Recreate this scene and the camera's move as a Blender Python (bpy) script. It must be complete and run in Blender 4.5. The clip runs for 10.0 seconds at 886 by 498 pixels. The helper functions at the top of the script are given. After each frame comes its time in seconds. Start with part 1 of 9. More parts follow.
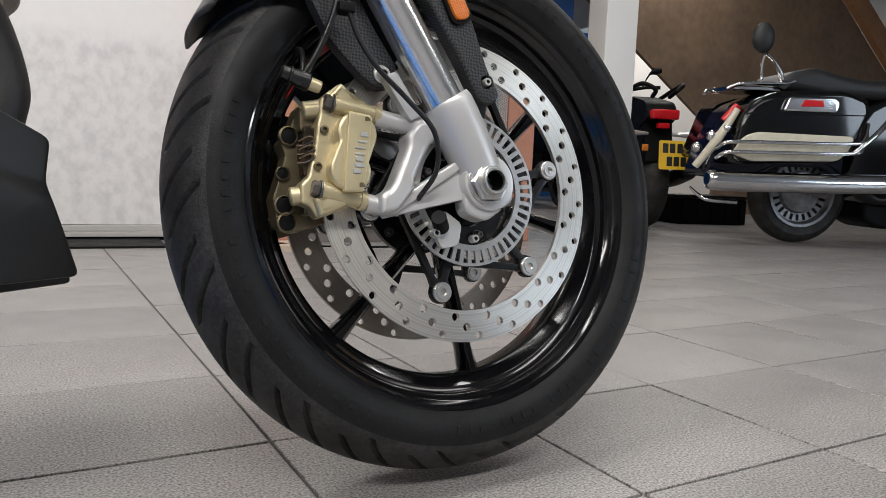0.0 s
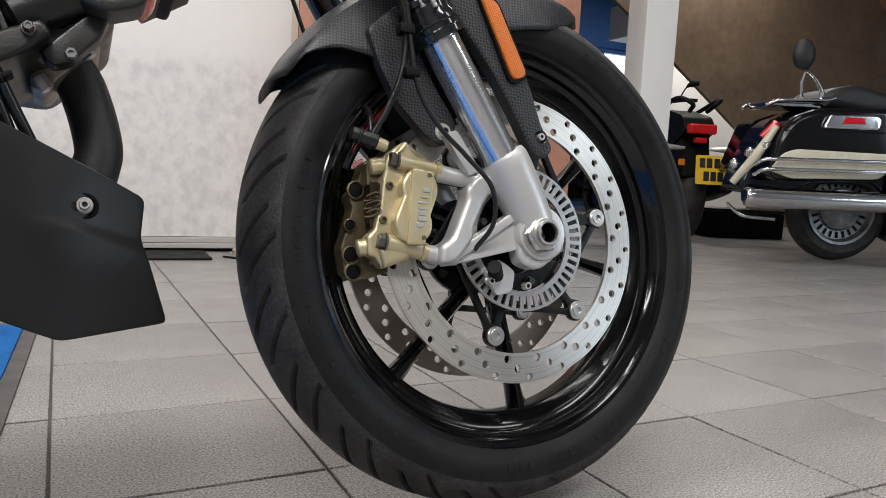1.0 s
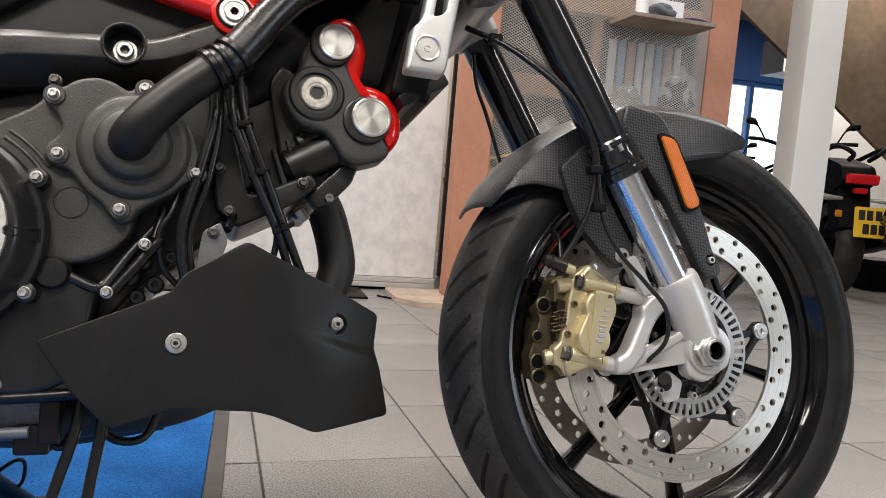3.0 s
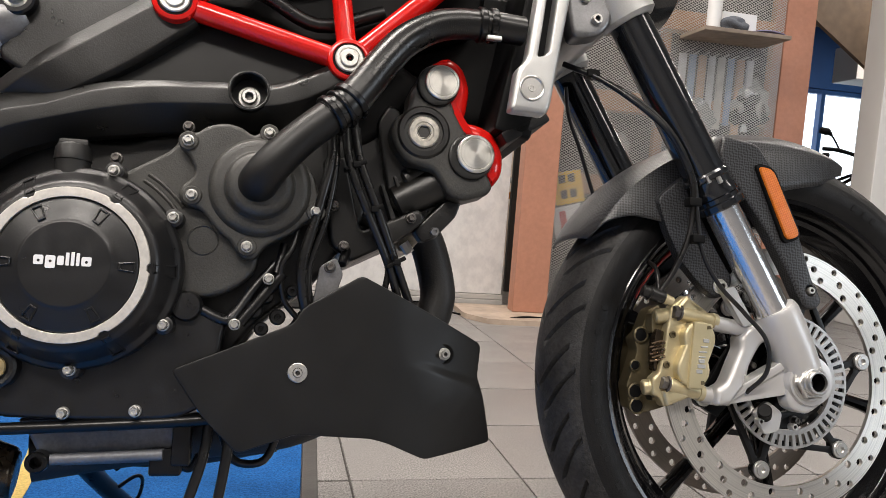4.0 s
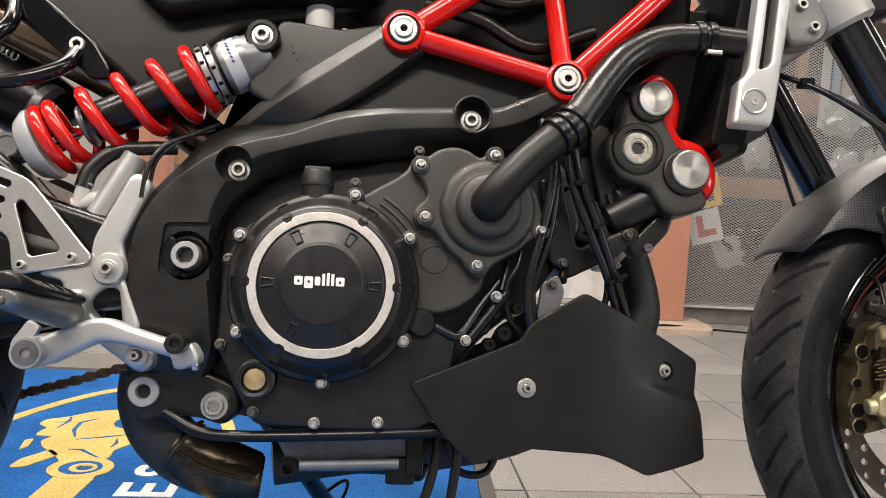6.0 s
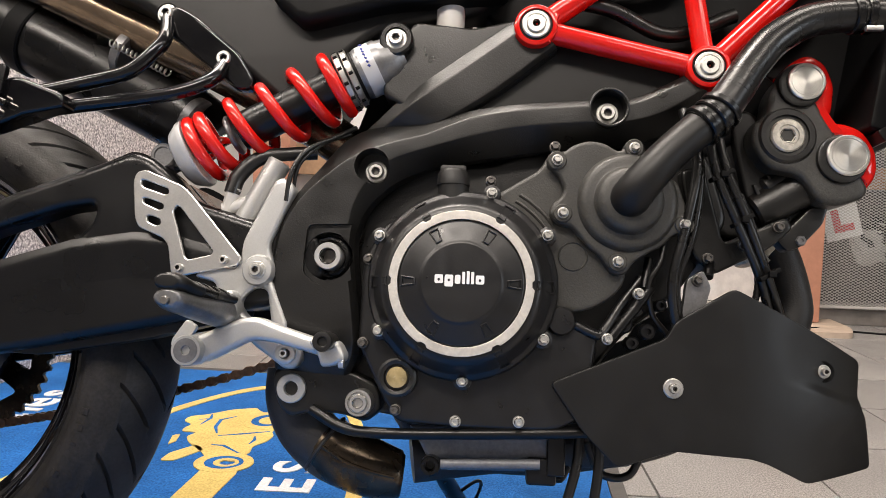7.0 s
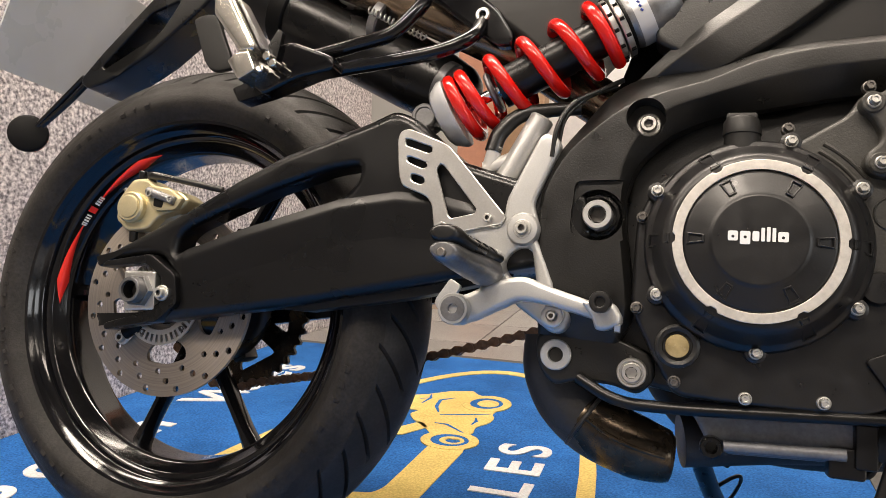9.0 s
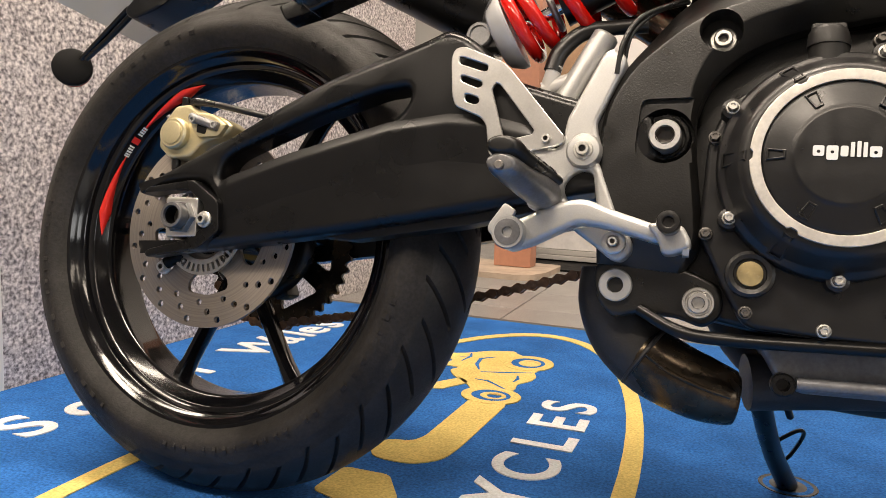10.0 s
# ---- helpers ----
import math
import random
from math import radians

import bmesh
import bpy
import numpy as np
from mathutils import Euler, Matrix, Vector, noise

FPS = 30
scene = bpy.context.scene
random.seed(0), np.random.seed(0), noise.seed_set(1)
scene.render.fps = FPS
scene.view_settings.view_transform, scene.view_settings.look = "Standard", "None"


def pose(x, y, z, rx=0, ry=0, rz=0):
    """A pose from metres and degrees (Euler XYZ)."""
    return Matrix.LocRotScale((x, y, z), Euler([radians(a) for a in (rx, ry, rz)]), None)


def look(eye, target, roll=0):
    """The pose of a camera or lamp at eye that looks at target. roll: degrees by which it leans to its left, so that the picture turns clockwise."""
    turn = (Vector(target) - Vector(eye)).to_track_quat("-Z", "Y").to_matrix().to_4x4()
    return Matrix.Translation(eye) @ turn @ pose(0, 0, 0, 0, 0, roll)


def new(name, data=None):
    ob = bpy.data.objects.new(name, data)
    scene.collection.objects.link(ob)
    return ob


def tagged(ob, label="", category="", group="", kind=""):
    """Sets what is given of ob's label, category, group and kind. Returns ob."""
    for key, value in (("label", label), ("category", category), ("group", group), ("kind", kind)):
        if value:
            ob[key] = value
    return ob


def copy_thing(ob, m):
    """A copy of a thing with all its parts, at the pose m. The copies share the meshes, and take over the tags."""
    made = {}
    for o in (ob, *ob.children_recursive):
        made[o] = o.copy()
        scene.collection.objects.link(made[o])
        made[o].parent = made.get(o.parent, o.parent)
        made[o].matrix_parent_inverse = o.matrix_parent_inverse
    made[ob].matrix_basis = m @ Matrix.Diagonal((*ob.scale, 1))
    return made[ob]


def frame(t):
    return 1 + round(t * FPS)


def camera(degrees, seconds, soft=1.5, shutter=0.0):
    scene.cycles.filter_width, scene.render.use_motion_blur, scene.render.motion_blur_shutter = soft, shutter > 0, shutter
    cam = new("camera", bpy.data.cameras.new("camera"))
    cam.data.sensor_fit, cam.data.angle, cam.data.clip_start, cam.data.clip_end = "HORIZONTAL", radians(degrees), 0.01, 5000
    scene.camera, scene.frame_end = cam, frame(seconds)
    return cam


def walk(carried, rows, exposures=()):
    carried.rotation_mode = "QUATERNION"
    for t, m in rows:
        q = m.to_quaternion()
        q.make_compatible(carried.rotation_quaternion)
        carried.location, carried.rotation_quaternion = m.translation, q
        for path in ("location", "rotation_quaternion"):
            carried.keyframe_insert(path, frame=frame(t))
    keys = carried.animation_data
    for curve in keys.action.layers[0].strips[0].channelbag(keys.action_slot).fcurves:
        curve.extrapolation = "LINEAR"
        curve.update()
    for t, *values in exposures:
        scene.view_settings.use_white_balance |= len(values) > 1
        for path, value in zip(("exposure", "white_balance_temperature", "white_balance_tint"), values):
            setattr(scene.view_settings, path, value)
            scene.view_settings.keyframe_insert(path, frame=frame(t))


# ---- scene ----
# camera and its walk
cam = camera(62.0, 10.0, soft=0.8)
PATH = [
    (0, (1.061, -0.704, 0.332), (1.978, 1.06, 0.114), 2.5),
    (0.5, (1.042, -0.715, 0.353), (1.938, 1.06, 0.136), 2.8),
    (1, (1.018, -0.726, 0.38), (1.861, 1.075, 0.169), 3.1),
    (1.5, (0.996, -0.742, 0.408), (1.772, 1.09, 0.208), 3.6),
    (2, (0.972, -0.765, 0.439), (1.657, 1.105, 0.25), 4.3),
    (2.5, (0.943, -0.786, 0.464), (1.538, 1.114, 0.28), 4.7),
    (3.8, (0.869, -0.815, 0.506), (1.262, 1.14, 0.347), 4.5),
    (4, (0.858, -0.815, 0.507), (1.221, 1.146, 0.35), 4.4),
    (4.5, (0.823, -0.814, 0.51), (1.131, 1.157, 0.36), 4.3),
    (5, (0.793, -0.816, 0.516), (1.047, 1.162, 0.364), 4.3),
    (5.2, (0.782, -0.816, 0.515), (1.01, 1.166, 0.365), 4.0),
    (6.3, (0.724, -0.815, 0.513), (0.731, 1.178, 0.345), 2.7),
    (6.5, (0.72, -0.813, 0.51), (0.665, 1.18, 0.344), 2.2),
    (7, (0.706, -0.811, 0.506), (0.501, 1.172, 0.341), 1.5),
    (7.5, (0.684, -0.807, 0.502), (0.342, 1.156, 0.333), 1.0),
    (8, (0.662, -0.804, 0.493), (0.207, 1.137, 0.327), 0.8),
    (8.5, (0.639, -0.799, 0.481), (0.06, 1.108, 0.315), 0.8),
    (9, (0.615, -0.789, 0.458), (-0.063, 1.085, 0.29), 1.0),
    (9.5, (0.601, -0.775, 0.427), (-0.131, 1.077, 0.242), 1.6),
    (10, (0.59, -0.765, 0.4), (-0.174, 1.07, 0.179), 2.0),
]
EXPOSURES = [(0, -0.25, 6200, 10), (1.2, -0.23, 6230, 10), (2.5, -0.12, 6420, 11), (4, -0.14, 6640, 12), (5.2, -0.02, 6720, 12), (6.5, 0.03, 6850, 13), (8.5, 0.02, 7150, 14), (10, -0.04, 7750, 14)]
walk(cam, [(t, look(eye, target, roll)) for t, eye, target, roll in PATH], EXPOSURES)


# world and large lights
world = bpy.data.worlds.new("world")
scene.world = world
world.use_nodes = True
world.node_tree.nodes["Background"].inputs[0].default_value = (0.75, 0.85, 1.0, 1)
world.node_tree.nodes["Background"].inputs[1].default_value = 0.15
scene.view_settings.exposure = 0.0


def ceiling_lamp(x, y, z, sx, sy, watts, colour=(1.0, 0.95, 0.88), turn=0):
    data = bpy.data.lights.new("ceiling_lamp", "AREA")
    data.shape, data.size, data.size_y, data.energy, data.color = "RECTANGLE", sx, sy, watts, colour
    ob = new("ceiling_lamp", data)
    ob.matrix_world = pose(x, y, z, 0, 0, turn)
    return ob


for lx, ly, lw in ((-1.6, 0.0, 50), (0.0, 0.05, 70), (1.6, 0.0, 30), (-1.5, -2.2, 56), (0.3, -2.2, 80), (2.1, -2.2, 32), (3.9, -1.5, 16), (-1.2, 1.9, 26), (1.2, 1.9, 30), (3.6, 1.5, 20), (5.8, 4.0, 34), (2.4, 3.5, 62), (7.4, 5.4, 70)):
    ceiling_lamp(lx, ly, 2.94, 1.25, 0.45, lw * 1.12)
# bluish area lamp added by the front wall, where no window is built
daylight = bpy.data.lights.new("window_light", "AREA")
daylight.shape, daylight.size, daylight.size_y, daylight.energy, daylight.color = "RECTANGLE", 2.4, 1.6, 90, (0.80, 0.90, 1.0)
daylight_ob = new("window_light", daylight)
daylight_ob.matrix_world = look((6.5, -3.6, 1.7), (1.5, 0.0, 0.4))

# ---- materials ----
def mat(name, colour, rough=0.5, metal=0.0, grain=0.0, grain_size=200.0, bump=0.0, bump_size=400.0, stain=0.0, stain_size=6.0, coat=0.0, spread=0.0, spec=0.5):
    """A principled surface: fine grain and broad stains in its colour, bump, and uneven gloss."""
    m = bpy.data.materials.new(name)
    m.use_nodes = True
    nt = m.node_tree
    b = nt.nodes["Principled BSDF"]
    b.inputs["Roughness"].default_value, b.inputs["Metallic"].default_value = rough, metal
    b.inputs["Coat Weight"].default_value, b.inputs["Coat Roughness"].default_value = coat, 0.05
    b.inputs["Specular IOR Level"].default_value = spec
    co = nt.nodes.new("ShaderNodeTexCoord").outputs["Object"]

    def noisy(size, detail=4):
        n = nt.nodes.new("ShaderNodeTexNoise")
        n.inputs["Scale"].default_value, n.inputs["Detail"].default_value = size, detail
        nt.links.new(co, n.inputs["Vector"])
        return n.outputs["Fac"]

    def ranged(fac, lo, hi, a=0.3, z=0.7):
        r = nt.nodes.new("ShaderNodeMapRange")
        for k, v in zip(("From Min", "From Max", "To Min", "To Max"), (a, z, lo, hi)):
            r.inputs[k].default_value = v
        nt.links.new(fac, r.inputs["Value"])
        return r.outputs["Result"]

    def times(a, b2):
        n = nt.nodes.new("ShaderNodeMath")
        n.operation = "MULTIPLY"
        nt.links.new(a, n.inputs[0])
        nt.links.new(b2, n.inputs[1])
        return n.outputs[0]

    value = None
    if grain:
        value = ranged(noisy(grain_size), 1 - grain, 1 + grain)
    if stain:
        s = ranged(noisy(stain_size), 1 - stain, 1 + stain)
        value = times(value, s) if value else s
        nt.links.new(ranged(noisy(stain_size * 3), max(rough - (0.025 if metal > 0.3 else 0.07), 0.02), min(rough + (0.03 if metal > 0.3 else 0.09), 1)), b.inputs["Roughness"])
    if spread:
        info = nt.nodes.new("ShaderNodeObjectInfo").outputs["Random"]
        s = ranged(info, 1 - spread, 1 + spread, 0, 1)
        value = times(value, s) if value else s
    if value:
        mixer = nt.nodes.new("ShaderNodeVectorMath")
        mixer.operation = "SCALE"
        mixer.inputs[0].default_value = colour[:3]
        nt.links.new(value, mixer.inputs["Scale"])
        nt.links.new(mixer.outputs[0], b.inputs["Base Color"])
    else:
        b.inputs["Base Color"].default_value = (*colour[:3], 1)
    if bump:
        n = nt.nodes.new("ShaderNodeBump")
        n.inputs["Strength"].default_value, n.inputs["Distance"].default_value = bump, 0.001
        nt.links.new(noisy(bump_size, 3), n.inputs["Height"])
        nt.links.new(n.outputs[0], b.inputs["Normal"])
    return m


RUBBER = mat("tyre_rubber", (0.0245, 0.0238, 0.0235), 0.55, grain=0.40, grain_size=240, bump=0.5, bump_size=520, stain=0.55, stain_size=20, spec=0.32)
SIDEWALL = mat("tyre_sidewall_rubber", (0.0072, 0.0072, 0.0076), 0.50, grain=0.2, grain_size=260, bump=0.30, bump_size=520, stain=0.4, stain_size=22, spec=0.24)
SIDEWALL_REAR = mat("brownish_sidewall_rubber", (0.0190, 0.0172, 0.0160), 0.58, grain=0.25, grain_size=260, bump=0.40, bump_size=480, stain=0.4, stain_size=18, spec=0.22)
RUBBER_REAR = mat("worn_tyre_rubber", (0.0150, 0.0142, 0.0138), 0.53, grain=0.25, grain_size=300, bump=0.3, bump_size=700, stain=0.45, stain_size=14, spec=0.3)
RIM = mat("gloss_black_paint", (0.0035, 0.0035, 0.0042), 0.13, coat=0.25, stain=0.05, spec=0.32)
SATIN = mat("satin_black_metal", (0.0034, 0.0034, 0.0038), 0.29, grain=0.1, grain_size=500, bump=0.06, bump_size=420, stain=0.15, spec=0.38)
CAST = mat("black_cast_metal", (0.0085, 0.0082, 0.0076), 0.34, grain=0.18, grain_size=500, bump=0.20, bump_size=620, stain=0.28, stain_size=12, spec=0.50)
COVER = mat("black_engine_cover", (0.0074, 0.0073, 0.0078), 0.34, grain=0.1, grain_size=600, bump=0.07, bump_size=450, stain=0.28, stain_size=18, spec=0.5)
# paler than CAST, for the pump, mid cover and head cover
ENGINE = mat("lighter_black_casting", (0.0340, 0.0330, 0.0295), 0.44, grain=0.22, grain_size=420, bump=0.30, bump_size=620, stain=0.3, stain_size=14, spec=0.5)
PLASTIC = mat("matt_black_plastic", (0.0080, 0.0078, 0.0076), 0.42, grain=0.08, grain_size=800, bump=0.06, bump_size=1500, stain=0.18, spec=0.34)
# dark plastic, and the near-black shade in bores, slits and gap fillers
DARK = mat("dark_plastic_and_shade", (0.0022, 0.0022, 0.0024), 0.55, stain=0.2, spec=0.16)
HOSE = mat("black_rubber_hose", (0.0075, 0.0072, 0.0070), 0.30, bump=0.06, bump_size=500, stain=0.2, spec=0.5)
ALU = mat("bead_blasted_aluminium", (0.50, 0.50, 0.49), 0.38, metal=0.6, grain=0.05, grain_size=900, bump=0.15, bump_size=1500, stain=0.08)
SILVER = mat("silver_paint", (0.56, 0.555, 0.55), 0.38, metal=0.45, grain=0.05, grain_size=1500, stain=0.06)
STEEL = mat("brushed_steel", (0.60, 0.59, 0.57), 0.30, metal=0.9, grain=0.05, grain_size=500, stain=0.05, stain_size=20)


def ground(name, colour, rough, metal, lines=0.25):
    """Steel ground in rings about the y axis of its thing: a stretched gloss and fine concentric scratches."""
    m = mat(name, colour, rough, metal=metal, grain=0.05, grain_size=600)
    nt = m.node_tree
    b = nt.nodes["Principled BSDF"]
    b.inputs["Anisotropic"].default_value = 0.75
    tan = nt.nodes.new("ShaderNodeTangent")
    tan.direction_type, tan.axis = "RADIAL", "Y"
    nt.links.new(tan.outputs[0], b.inputs["Tangent"])
    sep = nt.nodes.new("ShaderNodeSeparateXYZ")
    nt.links.new(nt.nodes.new("ShaderNodeTexCoord").outputs["Object"], sep.inputs[0])
    far = nt.nodes.new("ShaderNodeCombineXYZ")
    nt.links.new(sep.outputs["X"], far.inputs["X"])
    nt.links.new(sep.outputs["Z"], far.inputs["Y"])
    size = nt.nodes.new("ShaderNodeVectorMath")
    size.operation = "LENGTH"
    nt.links.new(far.outputs[0], size.inputs[0])
    n = nt.nodes.new("ShaderNodeTexNoise")
    n.noise_dimensions = "1D"
    n.inputs["Scale"].default_value, n.inputs["Detail"].default_value, n.inputs["Roughness"].default_value = 420, 6, 0.75
    nt.links.new(size.outputs["Value"], n.inputs["W"])
    r = nt.nodes.new("ShaderNodeMapRange")
    for k, v in zip(("From Min", "From Max", "To Min", "To Max"), (0.3, 0.7, 1 - lines, 1 + lines)):
        r.inputs[k].default_value = v
    nt.links.new(n.outputs["Fac"], r.inputs["Value"])
    mixer = nt.nodes.new("ShaderNodeVectorMath")
    mixer.operation = "SCALE"
    mixer.inputs[0].default_value = colour
    nt.links.new(r.outputs[0], mixer.inputs["Scale"])
    nt.links.new(mixer.outputs[0], b.inputs["Base Color"])
    return m


DISC = ground("ground_disc_steel", (0.74, 0.72, 0.67), 0.30, 0.9)
# the rear disc's dull steel, also the shade put into the far front disc
DISC_DULL_SHADED = ground("dull_and_shaded_disc_steel", (0.27, 0.235, 0.205), 0.40, 0.75, 0.18)
CHROME = mat("chrome", (0.78, 0.78, 0.79), 0.10, metal=1.0, stain=0.03)
STANCHION = mat("worn_chrome", (0.82, 0.82, 0.82), 0.20, metal=0.95, stain=0.04)
BLACK_CHROME = mat("black_anodised_tube", (0.008, 0.009, 0.011), 0.14, metal=0.0, coat=0.5)
GOLD = mat("gold_anodised_metal", (0.58, 0.50, 0.31), 0.40, metal=0.65, grain=0.06, grain_size=900, stain=0.12, stain_size=20)
# GOLD made darker: shade of the inner caliper half and recesses, as colour
GOLD_SHADED = mat("shaded_gold_metal", (0.13, 0.105, 0.06), 0.45, metal=0.6, stain=0.35, stain_size=25)
RED = mat("red_gloss_paint", (0.62, 0.009, 0.006), 0.16, coat=0.35, stain=0.03, spec=0.4)
RED_STICKER = mat("red_sticker", (0.75, 0.03, 0.02), 0.3)
WHITE_STICKER = mat("white_sticker", (0.75, 0.75, 0.75), 0.4)


def prismatic(name, lit, deep):
    """Moulded reflector plastic: a regular grid of small prisms."""
    m = mat(name, lit, 0.16)
    nt = m.node_tree
    b = nt.nodes["Principled BSDF"]
    cells = nt.nodes.new("ShaderNodeTexVoronoi")
    cells.inputs["Scale"].default_value, cells.inputs["Randomness"].default_value = 380, 0.12
    turned = nt.nodes.new("ShaderNodeMapping")
    turned.inputs["Rotation"].default_value = (0, 0.42, 0)
    nt.links.new(nt.nodes.new("ShaderNodeTexCoord").outputs["Object"], turned.inputs["Vector"])
    nt.links.new(turned.outputs[0], cells.inputs["Vector"])
    mixer = nt.nodes.new("ShaderNodeMix")
    mixer.data_type = "RGBA"
    mixer.inputs["A"].default_value, mixer.inputs["B"].default_value = (*lit, 1), (*deep, 1)
    nt.links.new(cells.outputs["Distance"], mixer.inputs["Factor"])
    nt.links.new(mixer.outputs["Result"], b.inputs["Base Color"])
    n = nt.nodes.new("ShaderNodeBump")
    n.inputs["Strength"].default_value, n.inputs["Distance"].default_value = 0.6, 0.001
    nt.links.new(cells.outputs["Distance"], n.inputs["Height"])
    nt.links.new(n.outputs[0], b.inputs["Normal"])
    return m


ORANGE = prismatic("orange_reflector", (0.80, 0.25, 0.03), (0.30, 0.05, 0.005))
TAIL_RED = mat("red_lens", (0.5, 0.01, 0.01), 0.15)
TITANIUM = mat("heat_tinted_pipe", (0.27, 0.20, 0.14), 0.24, metal=0.9, grain=0.1, grain_size=80, stain=0.3, stain_size=8)
BURNT = mat("burnt_exhaust_metal", (0.055, 0.041, 0.028), 0.26, metal=0.8, grain=0.25, grain_size=120, stain=0.55, stain_size=22)
SOOT = mat("sooty_black_pipe", (0.016, 0.015, 0.0145), 0.5, grain=0.2, grain_size=300, stain=0.35, bump=0.3, bump_size=500)
GREYMETAL = mat("dull_grey_casting", (0.17, 0.175, 0.19), 0.5, metal=0.4, grain=0.15, grain_size=300, stain=0.35, stain_size=15)
RUST = mat("rusty_chain_steel", (0.20, 0.105, 0.058), 0.45, metal=0.5, grain=0.35, grain_size=200, spread=0.2)
PEWTER = mat("worn_and_shaded_grey_casting", (0.20, 0.20, 0.205), 0.36, metal=0.7, grain=0.1, grain_size=400, stain=0.3, stain_size=30)
CLEARGREY = mat("milky_plastic", (0.55, 0.53, 0.50), 0.35, stain=0.1)
AMBER = mat("dirty_sight_glass", (0.33, 0.25, 0.12), 0.2, stain=0.35, stain_size=90)


def carbon(name):
    """Carbon-look plastic: a fine two-way weave in relief, its sheen put into the paler squares."""
    m = mat(name, (0.030, 0.031, 0.034), 0.36, stain=0.1)
    nt = m.node_tree
    b = nt.nodes["Principled BSDF"]
    co = nt.nodes.new("ShaderNodeTexCoord").outputs["Object"]
    turned = nt.nodes.new("ShaderNodeMapping")
    turned.inputs["Rotation"].default_value = (0.3, 0.7, 0.2)
    nt.links.new(co, turned.inputs["Vector"])
    chk = nt.nodes.new("ShaderNodeTexChecker")
    chk.inputs["Scale"].default_value = 420
    chk.inputs["Color1"].default_value, chk.inputs["Color2"].default_value = (0.006, 0.006, 0.0066, 1), (0.050, 0.052, 0.057, 1)
    nt.links.new(turned.outputs[0], chk.inputs["Vector"])
    nt.links.new(chk.outputs["Color"], b.inputs["Base Color"])
    n = nt.nodes.new("ShaderNodeBump")
    n.inputs["Strength"].default_value, n.inputs["Distance"].default_value = 0.5, 0.001
    nt.links.new(chk.outputs["Fac"], n.inputs["Height"])
    nt.links.new(n.outputs[0], b.inputs["Normal"])
    return m


CARBON = carbon("carbon_look_plastic")


# ---- mesh helpers ----
def mesh_of(name, bm, material, sharp=38):
    me = bpy.data.meshes.new(name)
    bmesh.ops.recalc_face_normals(bm, faces=bm.faces)
    bm.to_mesh(me)
    bm.free()
    for p in me.polygons:
        p.use_smooth = True
    me.set_sharp_from_angle(angle=radians(sharp))
    me.materials.append(material)
    return me


def part(name, bm, material, parent=None, label="", sharp=38):
    ob = new(name, bm if isinstance(bm, bpy.types.Mesh) else mesh_of(name, bm, material, sharp))
    ob.parent = parent
    if len(ob.data.polygons) < 30000:
        # large faces keep their flat shading beside rounded edges
        ob.modifiers.new("normals", "WEIGHTED_NORMAL").keep_sharp = True
    return tagged(ob, label)


def thing(name, label, category, m=None, group="", kind=""):
    ob = tagged(new(name), label, category, group, kind)
    ob.empty_display_size = 0.05
    if m:
        ob.matrix_world = m
    return ob


def rounded(pts, r=0.006, seg=3):
    """A closed outline with its corners filleted."""
    out, n = [], len(pts)
    for i in range(n):
        a, b, c = Vector(pts[i - 1]), Vector(pts[i]), Vector(pts[(i + 1) % n])
        u, v = (a - b), (c - b)
        k = min(r, u.length * 0.45, v.length * 0.45)
        p, q = b + u.normalized() * k, b + v.normalized() * k
        for j in range(seg + 1):
            s = j / seg
            out.append(tuple((1 - s) ** 2 * p + 2 * s * (1 - s) * b + s * s * q))
    return out


def ring(cx, cz, r, seg=24, squash=1.0):
    return [(cx + r * math.cos(2 * math.pi * i / seg), cz + squash * r * math.sin(2 * math.pi * i / seg)) for i in range(seg)]


def shifted(loop, d):
    """A closed outline moved to its inner side by d, corners kept."""
    n = len(loop)
    area = sum(loop[i - 1][0] * loop[i][1] - loop[i][0] * loop[i - 1][1] for i in range(n))
    sign = 1 if area > 0 else -1
    out = []
    for i in range(n):
        p, q, r = Vector(loop[i - 1]), Vector(loop[i]), Vector(loop[(i + 1) % n])
        u, v = (q - p).normalized(), (r - q).normalized()
        a, b = Vector((-u.y, u.x)) * sign, Vector((-v.y, v.x)) * sign
        m = (a + b) / max(1 + a.dot(b), 0.35)
        out.append(tuple(q + m * d))
    return out


def plate(bm, outline, y0, y1, holes=(), bevel=0.0, seg=2, hole_bevel=0.0022):
    """An outline in x and z, with holes, made thick from y0 (the shown face, its edges rounded by bevel) to y1."""
    way = 1 if y1 > y0 else -1
    bevel = min(bevel, abs(y1 - y0) * 0.9)
    seg = max(seg, 3) if bevel > 0.003 else seg
    steps = [(0.0, y1)] + ([(bevel * (1 - math.cos(math.pi / 2 * k / seg)), y0 + way * bevel * (1 - math.sin(math.pi / 2 * k / seg))) for k in range(seg + 1)] if bevel else [(0.0, y0)])
    edges = {0: [], 1: []}
    for h, loop in enumerate((outline, *holes)):
        rows = []
        for d, y in steps:
            pts = shifted(loop, d if h == 0 else -d * min(1.0, hole_bevel / bevel)) if d else loop
            rows.append([bm.verts.new((x, y, z)) for x, z in pts])
        for a, b in zip(rows, rows[1:]):
            for i in range(len(a)):
                bm.faces.new((a[i - 1], a[i], b[i], b[i - 1]))
        for k, row in ((0, rows[0]), (1, rows[-1])):
            edges[k] += [bm.edges.get((row[i - 1], row[i])) for i in range(len(row))]
    for k in (0, 1):
        bmesh.ops.triangle_fill(bm, use_beauty=True, use_dissolve=False, edges=edges[k])
    return bm


